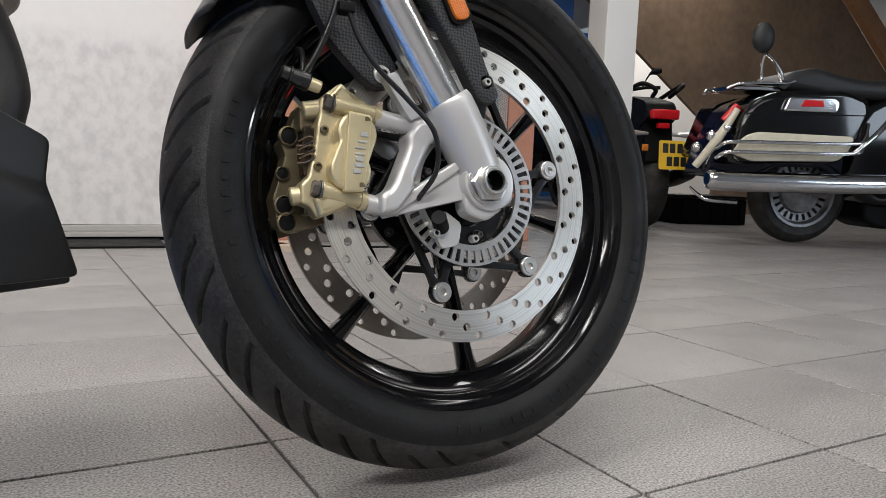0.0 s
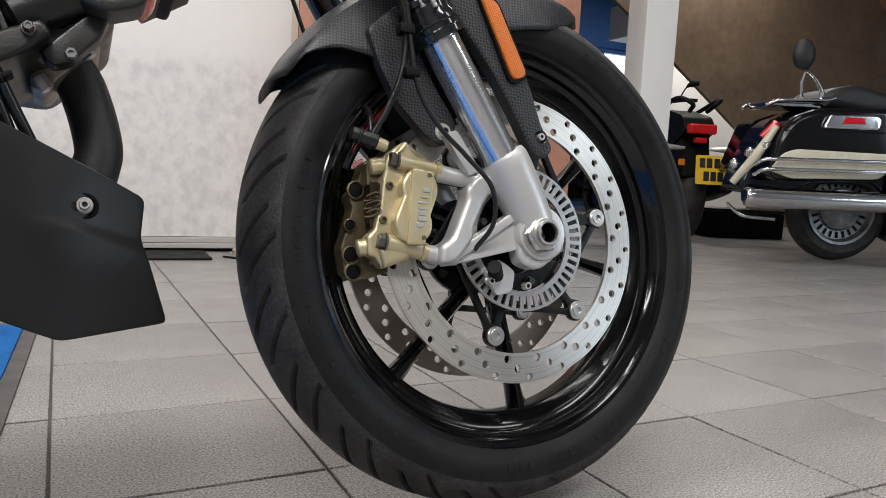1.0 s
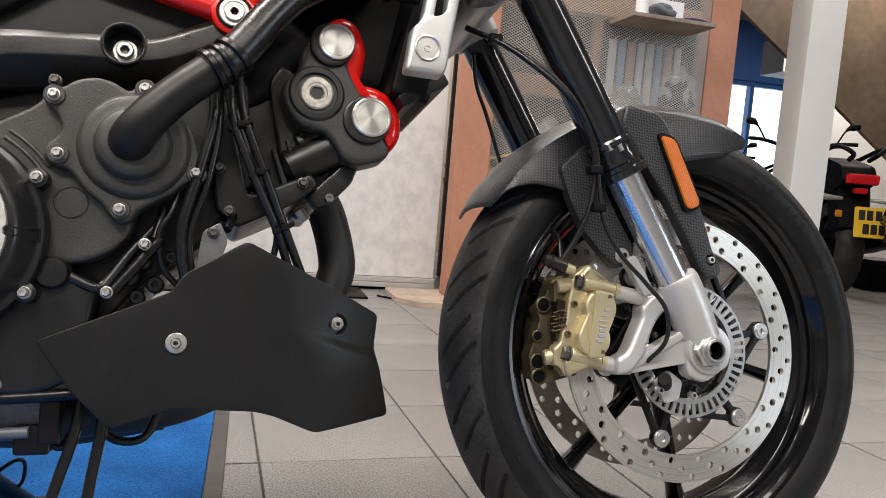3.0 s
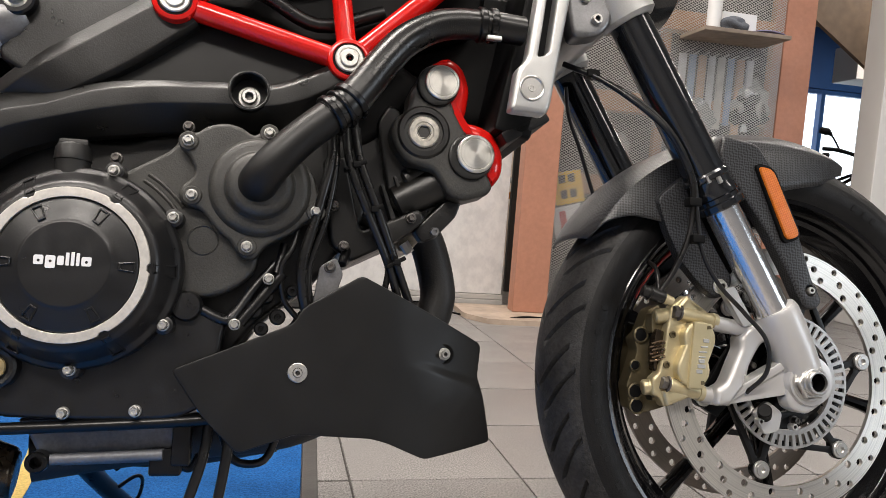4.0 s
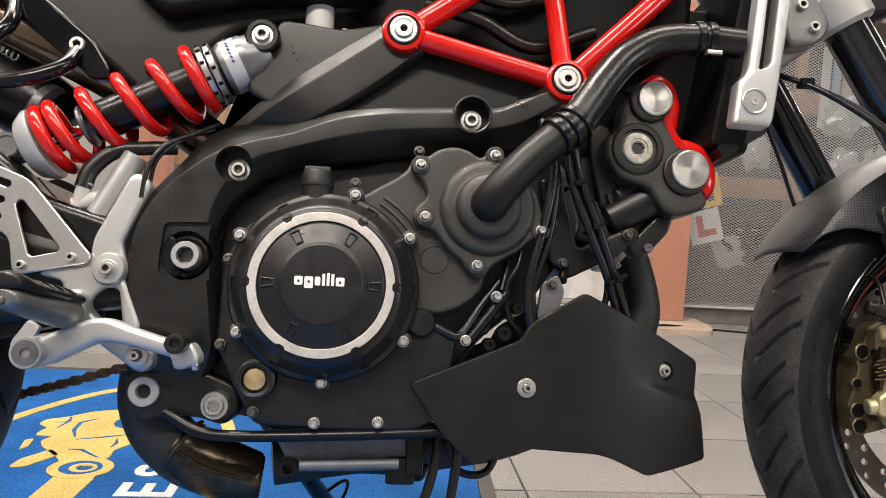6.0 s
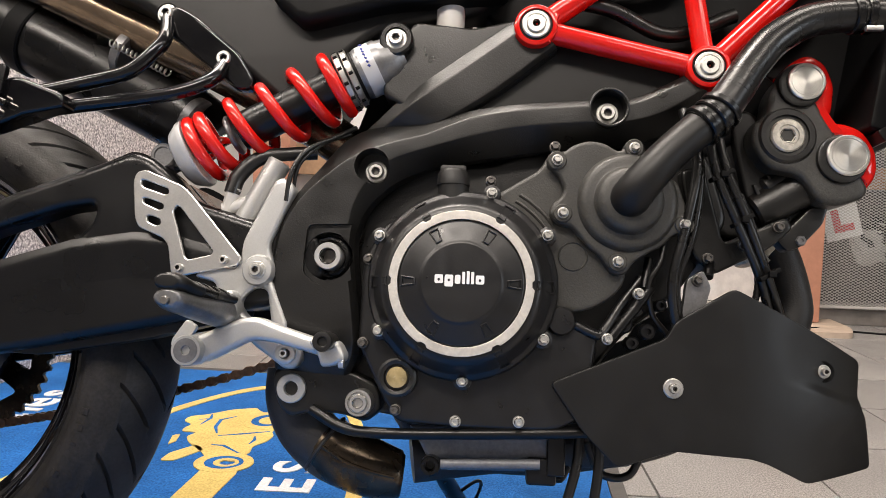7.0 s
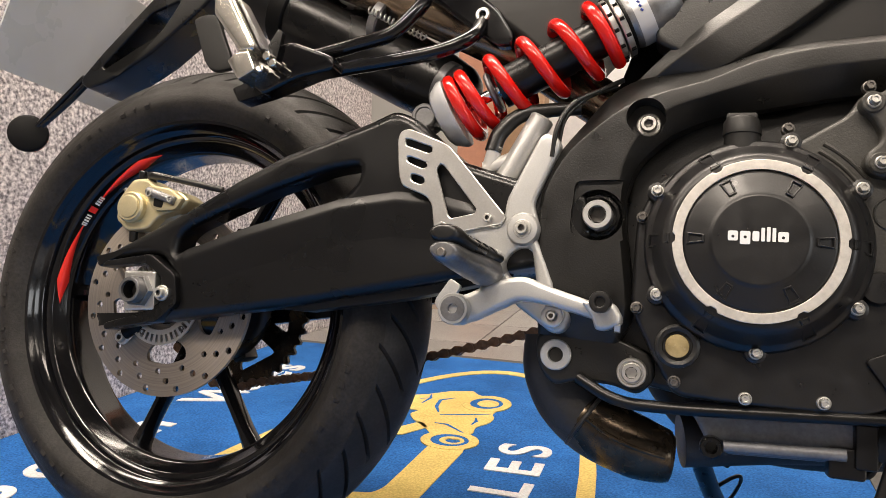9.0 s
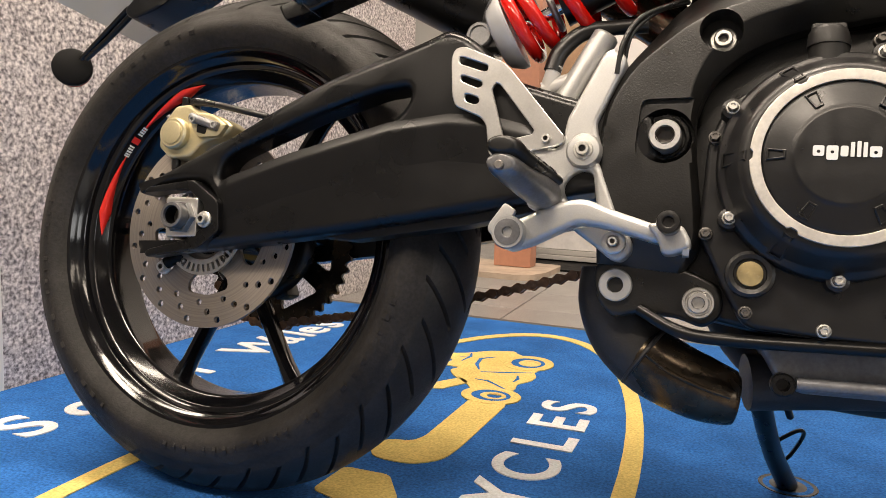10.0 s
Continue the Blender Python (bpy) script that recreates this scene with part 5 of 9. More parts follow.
# wide lower casing that carries the clutch cover
part("side_case", plate(bm_new(), rounded([(0.5741, 0.2829), (0.5914, 0.2541), (0.6574, 0.2510), (0.7158, 0.2509), (0.7470, 0.2525), (0.7800, 0.2700), (0.7826, 0.3178), (0.7860, 0.3418), (0.7927, 0.3501), (0.7613, 0.3605), (0.745, 0.374), (0.738, 0.440), (0.690, 0.487), (0.615, 0.480), (0.566, 0.445), (0.552, 0.412), (0.550, 0.330)], 0.010, 3), -0.1130, -0.090, bevel=0.005), COVER, engine)
# raised rib that runs from the clutch housing to the case's front bolt
part("case_rib", tube(bm_new(), [(0.7480, -0.108, 0.3610), (0.7640, -0.111, 0.3560), (0.7860, -0.112, 0.3470), (0.7960, -0.108, 0.3560), (0.8100, -0.104, 0.3780), (0.8300, -0.100, 0.4050)], [0.0050, 0.0050, 0.0052, 0.0050, 0.0048, 0.0045], 14, 5), COVER, engine)
b = bm_new()
lathe(b, [(0.0150, -0.108), (0.0145, -0.1180), (0.0125, -0.1215), (0.0, -0.1225)], 0.7500, 0.3590, 28)
part("case_boss", b, COVER, engine)
# cover between clutch and water pump, rounded below
part("mid_cover", plate(bm_new(), rounded([(0.660, 0.470), (0.6838, 0.4840), (0.7270, 0.5110), (0.7360, 0.5290), (0.7750, 0.5330), (0.8300, 0.5200), (0.8500, 0.4700), (0.8300, 0.4350), (0.8135, 0.4200), (0.8120, 0.3980), (0.7985, 0.3824), (0.7768, 0.3705), (0.7558, 0.3670), (0.7300, 0.3740)], 0.009, 4), -0.1140, -0.085, bevel=0.0045, seg=3), ENGINE, engine)
for r0 in (0.1010, 0.1085):
    part("cast_step", tube(bm_new(), [(0.6530 + r0 * math.cos(radians(a)), -0.1138, 0.3900 + r0 * math.sin(radians(a))) for a in (36, 42, 48, 54, 60)], 0.0022, 8, 2), ENGINE, engine)
b = bm_new()
lathe(b, [(0.0150, -0.1120), (0.0148, -0.1146), (0.0140, -0.1152), (0.0132, -0.1147), (0.0128, -0.1141), (0.0, -0.1144)], 0.7606, 0.4232, 28)
part("round_boss", b, ENGINE, engine)

# clutch cover
CX, CZ = 0.6530, 0.3900
b = bm_new()
lathe(b, [(0.093, -0.115), (0.093, -0.128), (0.0905, -0.1315), (0.0875, -0.133), (0.0850, -0.1365), (0.0775, -0.1505), (0.0735, -0.1545), (0.0690, -0.1555), (0.0, -0.1555)], CX, CZ, 96)
clutch = part("clutch_cover", b, COVER, engine, "round black clutch cover")
edge = []
for k in range(180):
    a = 2 * math.pi * k / 180
    near = abs((math.degrees(a) + 30) % 60 - 30)
    r = 0.0686 - (0.0024 if near < 3.6 else 0.0)
    edge.append((CX + r * math.cos(a), CZ + r * math.sin(a)))
b = plate(bm_new(), edge, -0.1602, -0.1530, [ring(CX, CZ, 0.0600, 120)], bevel=0.0006, seg=2)
part("bare_ring", b, mat("worn_bare_metal_ring", (0.66, 0.63, 0.58), 0.38, metal=0.55, grain=0.1, grain_size=250, stain=0.12, stain_size=60), clutch, "bare metal ring with worn paint")
b = bm_new()
lathe(b, [(0.0596, -0.1535), (0.0590, -0.1585), (0.0570, -0.1600), (0.0410, -0.1630), (0.0380, -0.1650), (0.0360, -0.1655), (0.0, -0.1655)], CX, CZ, 96)
part("cap", b, COVER, clutch, "black cap with a raised centre")
for k in range(6):
    a = radians(60 * k)
    for r0, r1, w, y in ((0.0430, 0.0565, 0.0048, -0.1610), (0.0710, 0.0890, 0.0062, -0.1500)):
        u, v = Vector((math.cos(a), math.sin(a))), Vector((-math.sin(a), math.cos(a)))
        o = [u * r0 - v * w * 0.7, u * r1 - v * w, u * r1 + v * w, u * r0 + v * w * 0.7]
        i2 = [u * (r0 + 0.002) - v * w * 0.42, u * (r1 - 0.0015) - v * w * 0.72, u * (r1 - 0.0015) + v * w * 0.72, u * (r0 + 0.002) + v * w * 0.42]
        b = plate(bm_new(), [(CX + p.x, CZ + p.y) for p in o], y - 0.0012, y + 0.006, [[(CX + p.x, CZ + p.y) for p in i2]], bevel=0.0005, seg=1)
        for vert in b.verts:
            rr = math.hypot(vert.co.x - CX, vert.co.z - CZ)
            vert.co.y += float(np.interp(rr, (0.041, 0.057, 0.069, 0.0735, 0.0775, 0.0850, 0.0875, 0.0905), (-0.1630, -0.1600, -0.1555, -0.1545, -0.1505, -0.1365, -0.133, -0.1315))) - y - 0.0008
        part("rib", b, COVER, clutch)
# makers' mark as plain white bars
x0 = CX - 0.0245
for w, h, dz, eye in ((0.0078, 0.0082, 0, 0.0035), (0.0080, 0.0110, -0.0028, 0.0045), (0.0052, 0.0082, 0, 0), (0.0027, 0.0112, 0, 0), (0.0027, 0.0119, 0, 0), (0.0027, 0.0112, 0, 0), (0.0080, 0.0082, 0, 0.0035)):
    z0 = CZ - 0.0015 + dz
    gaps = [ring(x0 + w * 0.5, z0 + eye - dz * 0.55, 0.0013, 10)] if eye else []
    b = plate(bm_new(), rounded([(x0, z0), (x0 + w, z0), (x0 + w, z0 + h), (x0, z0 + h)], 0.0016 if w > 0.004 else 0.0006, 3), -0.1663, -0.1654, gaps)
    part("logo_bar", b, WHITE_STICKER, clutch, "white printed logo bar")
    x0 += w + 0.0015
# filler cap
b = bm_new()
rod(b, (0.641, -0.118, 0.470), (0.640, -0.118, 0.492), 0.0155, 28)
tube(b, [(0.640, -0.118, 0.490), (0.640, -0.118, 0.494), (0.639, -0.118, 0.503), (0.639, -0.118, 0.506)], [0.0165, 0.0165, 0.0150, 0.0125], 28, 1)
cap = part("filler_cap", b, PLASTIC, engine, "black oil filler cap")
part("grip_tab", box(bm_new(), 0.626, 0.653, -0.1215, -0.1145, 0.500, 0.5115, 0.003), PLASTIC, cap)
# sight glass
b = bm_new()
lathe(b, [(0.0200, -0.108), (0.0190, -0.1250), (0.0165, -0.1265), (0.0130, -0.1255), (0.0125, -0.122), (0, -0.122)], 0.5926, 0.2985, 28)
sight = part("sight_glass_rim", b, CAST, engine)
b = bm_new()
lathe(b, [(0.0105, -0.125), (0.0100, -0.1275), (0.0070, -0.1282), (0.0, -0.1284)], 0.5926, 0.2985, 24)
part("sight_glass", b, AMBER, sight, "yellowed oil sight glass")
# bolts round the covers
for bx, bz, by in ((0.5700, 0.4357, -0.130), (0.5733, 0.3427, -0.130), (0.6561, 0.2978, -0.130), (0.7324, 0.3402, -0.130), (0.7344, 0.4410, -0.130), (0.6790, 0.4813, -0.130)):
    b = bm_new()
    lathe(b, [(0.0092, -0.110), (0.0086, by + 0.001), (0.006, by)], bx, bz, 18)
    part("bolt_boss", b, COVER, engine)
    bolt(HEX, bx, by, bz, engine, turn=bx * 900)
for bx, bz, by, me in ((0.5576, 0.4138, -0.115, HEXDARK), (0.5558, 0.3304, -0.115, HEXDARK), (0.5913, 0.2668, -0.115, HEXDARK), (0.6502, 0.2580, -0.115, HEX), (0.7116, 0.2605, -0.115, HEX), (0.6777, 0.4958, -0.118, HEXDARK), (0.7951, 0.3433, -0.115, HEX), (0.8245, 0.3884, -0.117, HEX)):
    bolt(me, bx, by, bz, engine, turn=bx * 1300)

# water pump
PX, PZ = 0.8115, 0.4768
b = plate(bm_new(), rounded([(0.7335, 0.5190), (0.7390, 0.5300), (0.7480, 0.5250), (0.7575, 0.5335), (0.7733, 0.5385), (0.7891, 0.5362), (0.8038, 0.5270), (0.8120, 0.5370), (0.8184, 0.5410), (0.8270, 0.5320), (0.8350, 0.5190), (0.8614, 0.4960), (0.8710, 0.4660), (0.8750, 0.4560), (0.8680, 0.4480), (0.8561, 0.4460), (0.8460, 0.4350), (0.8308, 0.4270), (0.8166, 0.4170), (0.8110, 0.4060), (0.7993, 0.4050), (0.7910, 0.4140), (0.7873, 0.4220), (0.7743, 0.4310), (0.7638, 0.4440), (0.7569, 0.4520), (0.7440, 0.4530), (0.7356, 0.4624), (0.7381, 0.4735), (0.7465, 0.4802), (0.7500, 0.4886), (0.7441, 0.5023), (0.7370, 0.5089)], 0.006, 4), -0.1260, -0.104, bevel=0.0040, seg=3)
pump = part("water_pump", b, ENGINE, engine, "black cast water pump cover")
b = bm_new()
lathe(b, [(0.0500, -0.1220), (0.0488, -0.1262), (0.0462, -0.1310), (0.0438, -0.1332), (0.0400, -0.1340), (0.0352, -0.1340), (0.0336, -0.1348), (0.0326, -0.1375), (0.0316, -0.1425), (0.0290, -0.1462), (0.0240, -0.1482), (0.0, -0.1490)], PX, PZ, 72)
part("pump_dome", b, ENGINE, pump)
for bx, bz in ((0.7423, 0.5168), (0.8174, 0.5308), (0.8660, 0.4560), (0.7488, 0.4641), (0.8024, 0.4176)):
    b = bm_new()
    lathe(b, [(0.0098, -0.110), (0.0094, -0.1268), (0.0084, -0.1280), (0.0, -0.1280)], bx, bz, 20)
    part("bolt_boss", b, ENGINE, pump)
    bolt(HEX, bx, -0.1278, bz, pump, turn=bx * 700)
bolt(HEXDARK, 0.7405, -0.118, 0.5325, pump)
# pump outlet and coolant hose
b = tube(bm_new(), [(0.8100, -0.128, 0.4770), (0.8105, -0.148, 0.4780), (0.822, -0.158, 0.493), (0.846, -0.158, 0.520), (0.878, -0.154, 0.5495)], [0.0185, 0.0190, 0.0180, 0.0172, 0.0172], 28, 6)
part("pump_elbow", b, PLASTIC, pump, "black moulded pump outlet")
hose_pts = [(0.872, -0.155, 0.5440), (0.890, -0.152, 0.5600), (0.908, -0.148, 0.585), (0.926, -0.143, 0.612), (0.950, -0.138, 0.640), (0.985, -0.134, 0.661), (1.030, -0.131, 0.668), (1.075, -0.130, 0.667)]
b = tube(bm_new(), hose_pts, [0.0185, 0.0180, 0.0172, 0.0170, 0.0165, 0.0160, 0.0155, 0.0155], 28, 10)
hose = part("coolant_hose", b, HOSE, bike, "ribbed black coolant hose")
path = smooth_path(hose_pts, 40)
for k in range(66):
    i = int((0.26 + 0.55 * k / 66) * (len(path) - 2))
    p, d = path[i], (path[i + 1] - path[i]).normalized()
    b = rod(bm_new(), p - d * 0.0009, p + d * 0.0009, 0.0176 - 0.0016 * k / 66, 22)
    part("hose_rib", b, HOSE, hose)
for c, w in ((0.875, 0.0035), (0.884, 0.0025), (0.893, 0.0035)):
    i = min(range(len(path)), key=lambda q: abs(path[q].x - c))
    p, d = path[i], (path[i + 1] - path[i]).normalized()
    part("hose_clamp", rod(bm_new(), p - d * w, p + d * w, 0.0212, 28, None, 0.0012), SATIN, hose, "black hose clamp")
for c in (1.028, 1.040):
    i = min(range(len(path)), key=lambda q: abs(path[q].x - c))
    p, d = path[i], (path[i + 1] - path[i]).normalized()
    part("hose_clamp", rod(bm_new(), p - d * 0.004, p + d * 0.004, 0.0185, 28, None, 0.0012), SATIN, hose, "black hose clamp")
part("clamp_tab", box(bm_new(), 1.030, 1.046, -0.151, -0.145, 0.645, 0.650, 0.001), STEEL, hose)

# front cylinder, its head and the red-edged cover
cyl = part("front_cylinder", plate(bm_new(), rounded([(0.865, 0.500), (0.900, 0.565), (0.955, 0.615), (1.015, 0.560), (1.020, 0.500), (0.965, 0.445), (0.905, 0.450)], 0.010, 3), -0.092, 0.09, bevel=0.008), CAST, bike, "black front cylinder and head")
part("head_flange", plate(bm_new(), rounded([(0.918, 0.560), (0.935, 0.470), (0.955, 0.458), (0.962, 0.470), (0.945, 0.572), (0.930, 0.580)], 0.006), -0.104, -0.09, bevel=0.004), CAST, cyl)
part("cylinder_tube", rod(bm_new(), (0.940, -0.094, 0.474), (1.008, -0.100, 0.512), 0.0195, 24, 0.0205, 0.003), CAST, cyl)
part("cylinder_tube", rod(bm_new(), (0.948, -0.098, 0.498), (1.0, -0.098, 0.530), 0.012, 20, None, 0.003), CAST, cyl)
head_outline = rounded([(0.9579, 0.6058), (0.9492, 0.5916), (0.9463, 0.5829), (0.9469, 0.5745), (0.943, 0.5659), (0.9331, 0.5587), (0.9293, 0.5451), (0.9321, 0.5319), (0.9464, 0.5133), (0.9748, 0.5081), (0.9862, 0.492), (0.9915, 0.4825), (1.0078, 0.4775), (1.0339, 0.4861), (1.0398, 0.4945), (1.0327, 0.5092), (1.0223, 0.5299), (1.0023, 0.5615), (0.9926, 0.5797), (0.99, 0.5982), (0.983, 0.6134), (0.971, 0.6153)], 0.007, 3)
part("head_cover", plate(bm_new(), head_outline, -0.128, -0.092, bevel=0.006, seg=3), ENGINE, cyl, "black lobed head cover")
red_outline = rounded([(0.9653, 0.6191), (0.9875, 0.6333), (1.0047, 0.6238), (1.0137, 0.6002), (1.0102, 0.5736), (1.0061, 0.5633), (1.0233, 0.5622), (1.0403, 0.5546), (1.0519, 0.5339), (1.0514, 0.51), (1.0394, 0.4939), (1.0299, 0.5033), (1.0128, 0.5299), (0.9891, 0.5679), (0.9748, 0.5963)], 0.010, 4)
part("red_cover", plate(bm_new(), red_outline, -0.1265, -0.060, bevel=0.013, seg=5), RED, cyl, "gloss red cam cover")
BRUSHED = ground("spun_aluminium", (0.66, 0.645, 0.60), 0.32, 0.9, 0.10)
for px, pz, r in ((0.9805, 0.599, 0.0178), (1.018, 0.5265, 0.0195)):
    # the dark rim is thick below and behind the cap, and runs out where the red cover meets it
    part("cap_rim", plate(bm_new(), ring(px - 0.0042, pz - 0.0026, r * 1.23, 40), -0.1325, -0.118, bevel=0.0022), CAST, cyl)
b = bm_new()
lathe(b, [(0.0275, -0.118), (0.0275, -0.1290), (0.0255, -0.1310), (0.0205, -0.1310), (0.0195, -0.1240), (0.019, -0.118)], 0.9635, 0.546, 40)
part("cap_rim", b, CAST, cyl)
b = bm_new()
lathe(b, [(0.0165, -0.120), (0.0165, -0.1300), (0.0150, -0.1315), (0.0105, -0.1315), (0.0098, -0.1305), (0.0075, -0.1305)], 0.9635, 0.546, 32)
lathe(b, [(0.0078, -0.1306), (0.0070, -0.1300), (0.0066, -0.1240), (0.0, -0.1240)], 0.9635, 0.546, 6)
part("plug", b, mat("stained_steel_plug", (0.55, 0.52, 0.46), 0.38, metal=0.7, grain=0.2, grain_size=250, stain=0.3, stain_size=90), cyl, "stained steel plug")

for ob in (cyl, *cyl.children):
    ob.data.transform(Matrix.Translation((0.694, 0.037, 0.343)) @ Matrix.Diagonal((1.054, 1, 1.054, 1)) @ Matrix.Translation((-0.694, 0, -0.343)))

for px, pz, r in ((0.9960, 0.6128, 0.0188), (1.0355, 0.5364, 0.0206)):
    b = bm_new()
    lathe(b, [(r * 1.02, -0.089), (r * 1.02, -0.0975), (r * 0.96, -0.0985), (r * 0.86, -0.0985), (r * 0.84, -0.0976), (r * 0.80, -0.0976), (r * 0.79, -0.0980), (0.0, -0.0981)], 0, 0, 48)
    cap2 = part("round_cap", b, BRUSHED, cyl, "spun aluminium cap")
    cap2.matrix_local = pose(px, 0, pz)
# block in the rear cylinder's place, near black to shade the frame gap
part("rear_cylinder", plate(bm_new(), rounded([(0.56, 0.44), (0.60, 0.60), (0.66, 0.66), (0.80, 0.66), (0.93, 0.66), (0.99, 0.62), (0.93, 0.55), (0.80, 0.50), (0.66, 0.46)], 0.02), -0.062, 0.07, bevel=0.01), DARK, bike, "near-black filler in place of the rear cylinder, darkening the gap below the frame")

# cylinder base: flange, studs, mounting ears and cooling ribs
part("base_flange", plate(bm_new(), rounded([(0.872, 0.520), (0.884, 0.430), (0.905, 0.412), (0.960, 0.440), (0.985, 0.462), (0.978, 0.474), (0.915, 0.445), (0.896, 0.525)], 0.006, 3), -0.088, 0.06, bevel=0.004), CAST, cyl)
for bx, bz in ((0.898, 0.428), (0.934, 0.443), (0.968, 0.462), (0.886, 0.470)):
    bolt(HEXDARK, bx, -0.090, bz, cyl, turn=bx * 700)
for k in range(3):
    part("cylinder_rib", plate(bm_new(), rounded([(0.936 + 0.014 * k, 0.500 + 0.010 * k), (0.940 + 0.014 * k, 0.500 + 0.010 * k), (0.955 + 0.014 * k, 0.462 + 0.010 * k), (0.950 + 0.014 * k, 0.460 + 0.010 * k)], 0.0015, 2), -0.072, -0.050, bevel=0.001), CAST, cyl)
part("mount_ear", plate(bm_new(), rounded([(0.975, 0.452), (0.985, 0.440), (1.000, 0.446), (1.022, 0.470), (1.030, 0.492), (1.010, 0.488), (0.992, 0.470)], 0.004, 2), -0.068, -0.050, bevel=0.003), CAST, cyl)
b = bm_new()
lathe(b, [(0.0055, -0.06), (0.0055, -0.071), (0.0045, -0.072), (0.0025, -0.072), (0.0025, -0.070), (0, -0.070)], 0.9985, 0.4520, 6)
part("stud_nut", b, PEWTER, cyl)
part("sensor_plug", rod(bm_new(), (0.902, -0.085, 0.425), (0.896, -0.100, 0.408), 0.0048, 14, None, 0.001), SATIN, cyl)
# cast ribs and steps of the covers
# wiring and small hoses in front of the crankcase
CABLES = [
    ([(0.868, -0.112, 0.575), (0.879, -0.124, 0.520), (0.870, -0.127, 0.465), (0.856, -0.124, 0.405), (0.860, -0.114, 0.365), (0.872, -0.106, 0.345)], 0.0052),
    ([(0.880, -0.106, 0.560), (0.884, -0.118, 0.510), (0.876, -0.120, 0.450), (0.862, -0.114, 0.400), (0.868, -0.104, 0.355)], 0.0040),
    ([(0.890, -0.120, 0.560), (0.897, -0.124, 0.510), (0.917, -0.121, 0.462), (0.945, -0.106, 0.405), (0.966, -0.082, 0.350)], 0.0044),
    ([(0.899, -0.116, 0.560), (0.908, -0.121, 0.512), (0.929, -0.118, 0.462), (0.953, -0.104, 0.407), (0.980, -0.078, 0.350)], 0.0046),
    ([(0.905, -0.106, 0.550), (0.912, -0.108, 0.505), (0.934, -0.106, 0.450), (0.944, -0.100, 0.405), (0.938, -0.095, 0.370)], 0.0034),
    ([(0.850, -0.110, 0.440), (0.846, -0.114, 0.420), (0.836, -0.112, 0.400), (0.840, -0.104, 0.370), (0.856, -0.10, 0.350)], 0.0030),
]
for pts, r in CABLES:
    part("cable", tube(bm_new(), pts, r, 10, 6), HOSE, bike, "black cable")
for px, pz, w, t in ((0.9035, 0.507, 0.012, 25), (0.9235, 0.463, 0.011, 30), (0.9490, 0.411, 0.011, 30)):
    b = box(bm_new(), -w, w, -0.007, 0.007, -0.0022, 0.0022, 0.001)
    bmesh.ops.transform(b, matrix=pose(px, -0.1195 + 0.05 * (0.507 - pz), pz, 0, -t, 0), verts=b.verts)
    part("cable_tie", b, DARK, bike)
    part("tie_lock", box(bm_new(), px - 0.003, px + 0.004, -0.131 + 0.05 * (0.507 - pz), -0.124 + 0.05 * (0.507 - pz), pz - 0.003, pz + 0.003, 0.001), DARK, bike)
# ring of the cable guide under the hose
part("wire_eye", tube(bm_new(), [(0.893 + 0.006 * math.cos(t), -0.138, 0.548 + 0.004 * math.sin(t)) for t in [0.6 * k for k in range(10)]], 0.0013, 8, 3), STEEL, bike)
b = bm_new()
rod(b, (0.838, -0.100, 0.425), (0.832, -0.106, 0.395), 0.0045, 12)
part("pipe_stub", b, SATIN, bike)
part("clutch_rod", rod(bm_new(), (0.800, -0.110, 0.345), (0.838, -0.108, 0.395), 0.0055, 12), SATIN, bike)
part("cable_bracket", plate(bm_new(), rounded([(0.868, 0.360), (0.874, 0.405), (0.890, 0.415), (0.898, 0.398), (0.888, 0.365)], 0.004), -0.104, -0.096, bevel=0.001), PEWTER, bike, "dull metal bracket")
bolt(HEXDARK, 0.884, -0.105, 0.404, bike)
for px, pz, r in ((0.812, 0.358, 0.009), (0.824, 0.372, 0.007), (0.835, 0.352, 0.008), (0.848, 0.378, 0.006), (0.820, 0.340, 0.007)):
    b = bm_new()
    lathe(b, [(r, -0.095), (r, -0.108), (r * 0.8, -0.110), (r * 0.4, -0.110), (r * 0.35, -0.105), (0, -0.105)], px, pz, 18)
    part("fitting", b, SATIN, bike)

# exhaust: header from the front cylinder, collector below
b = tube(bm_new(), [(0.968, 0.014, 0.484), (0.984, 0.014, 0.474), (1.003, 0.014, 0.4567), (1.0147, 0.014, 0.4268), (1.0220, 0.014, 0.3930), (1.0205, 0.014, 0.3740), (1.0110, 0.014, 0.3500), (0.972, 0.012, 0.300), (0.92, 0.010, 0.262), (0.85, 0.010, 0.232), (0.76, 0.010, 0.222), (0.68, 0.0, 0.215), (0.60, -0.015, 0.205)], [0.0213] * 8 + [0.0225, 0.0240, 0.0250, 0.0260, 0.0265], 24, 6)
header = part("exhaust_header", b, SOOT, bike, "sooty black exhaust header pipe")
TARNISHED = mat("tarnished_flange_metal", (0.36, 0.31, 0.24), 0.40, metal=0.7, grain=0.2, grain_size=250, stain=0.45, stain_size=60)
b = plate(bm_new(), rounded([(0.9655, 0.4465), (0.9670, 0.4350), (0.9800, 0.4330), (0.9900, 0.4460), (1.0143, 0.4715), (1.0240, 0.4765), (1.0190, 0.4870), (1.0050, 0.4825), (0.9820, 0.4620)], 0.004, 3), -0.016, 0.044, bevel=0.003)
part("header_flange", b, TARNISHED, header, "tarnished metal header flange")
part("flange_collar", rod(bm_new(), (0.9900, 0.014, 0.4690), (0.9975, 0.014, 0.4610), 0.0240, 28, None, 0.002), TARNISHED, header)
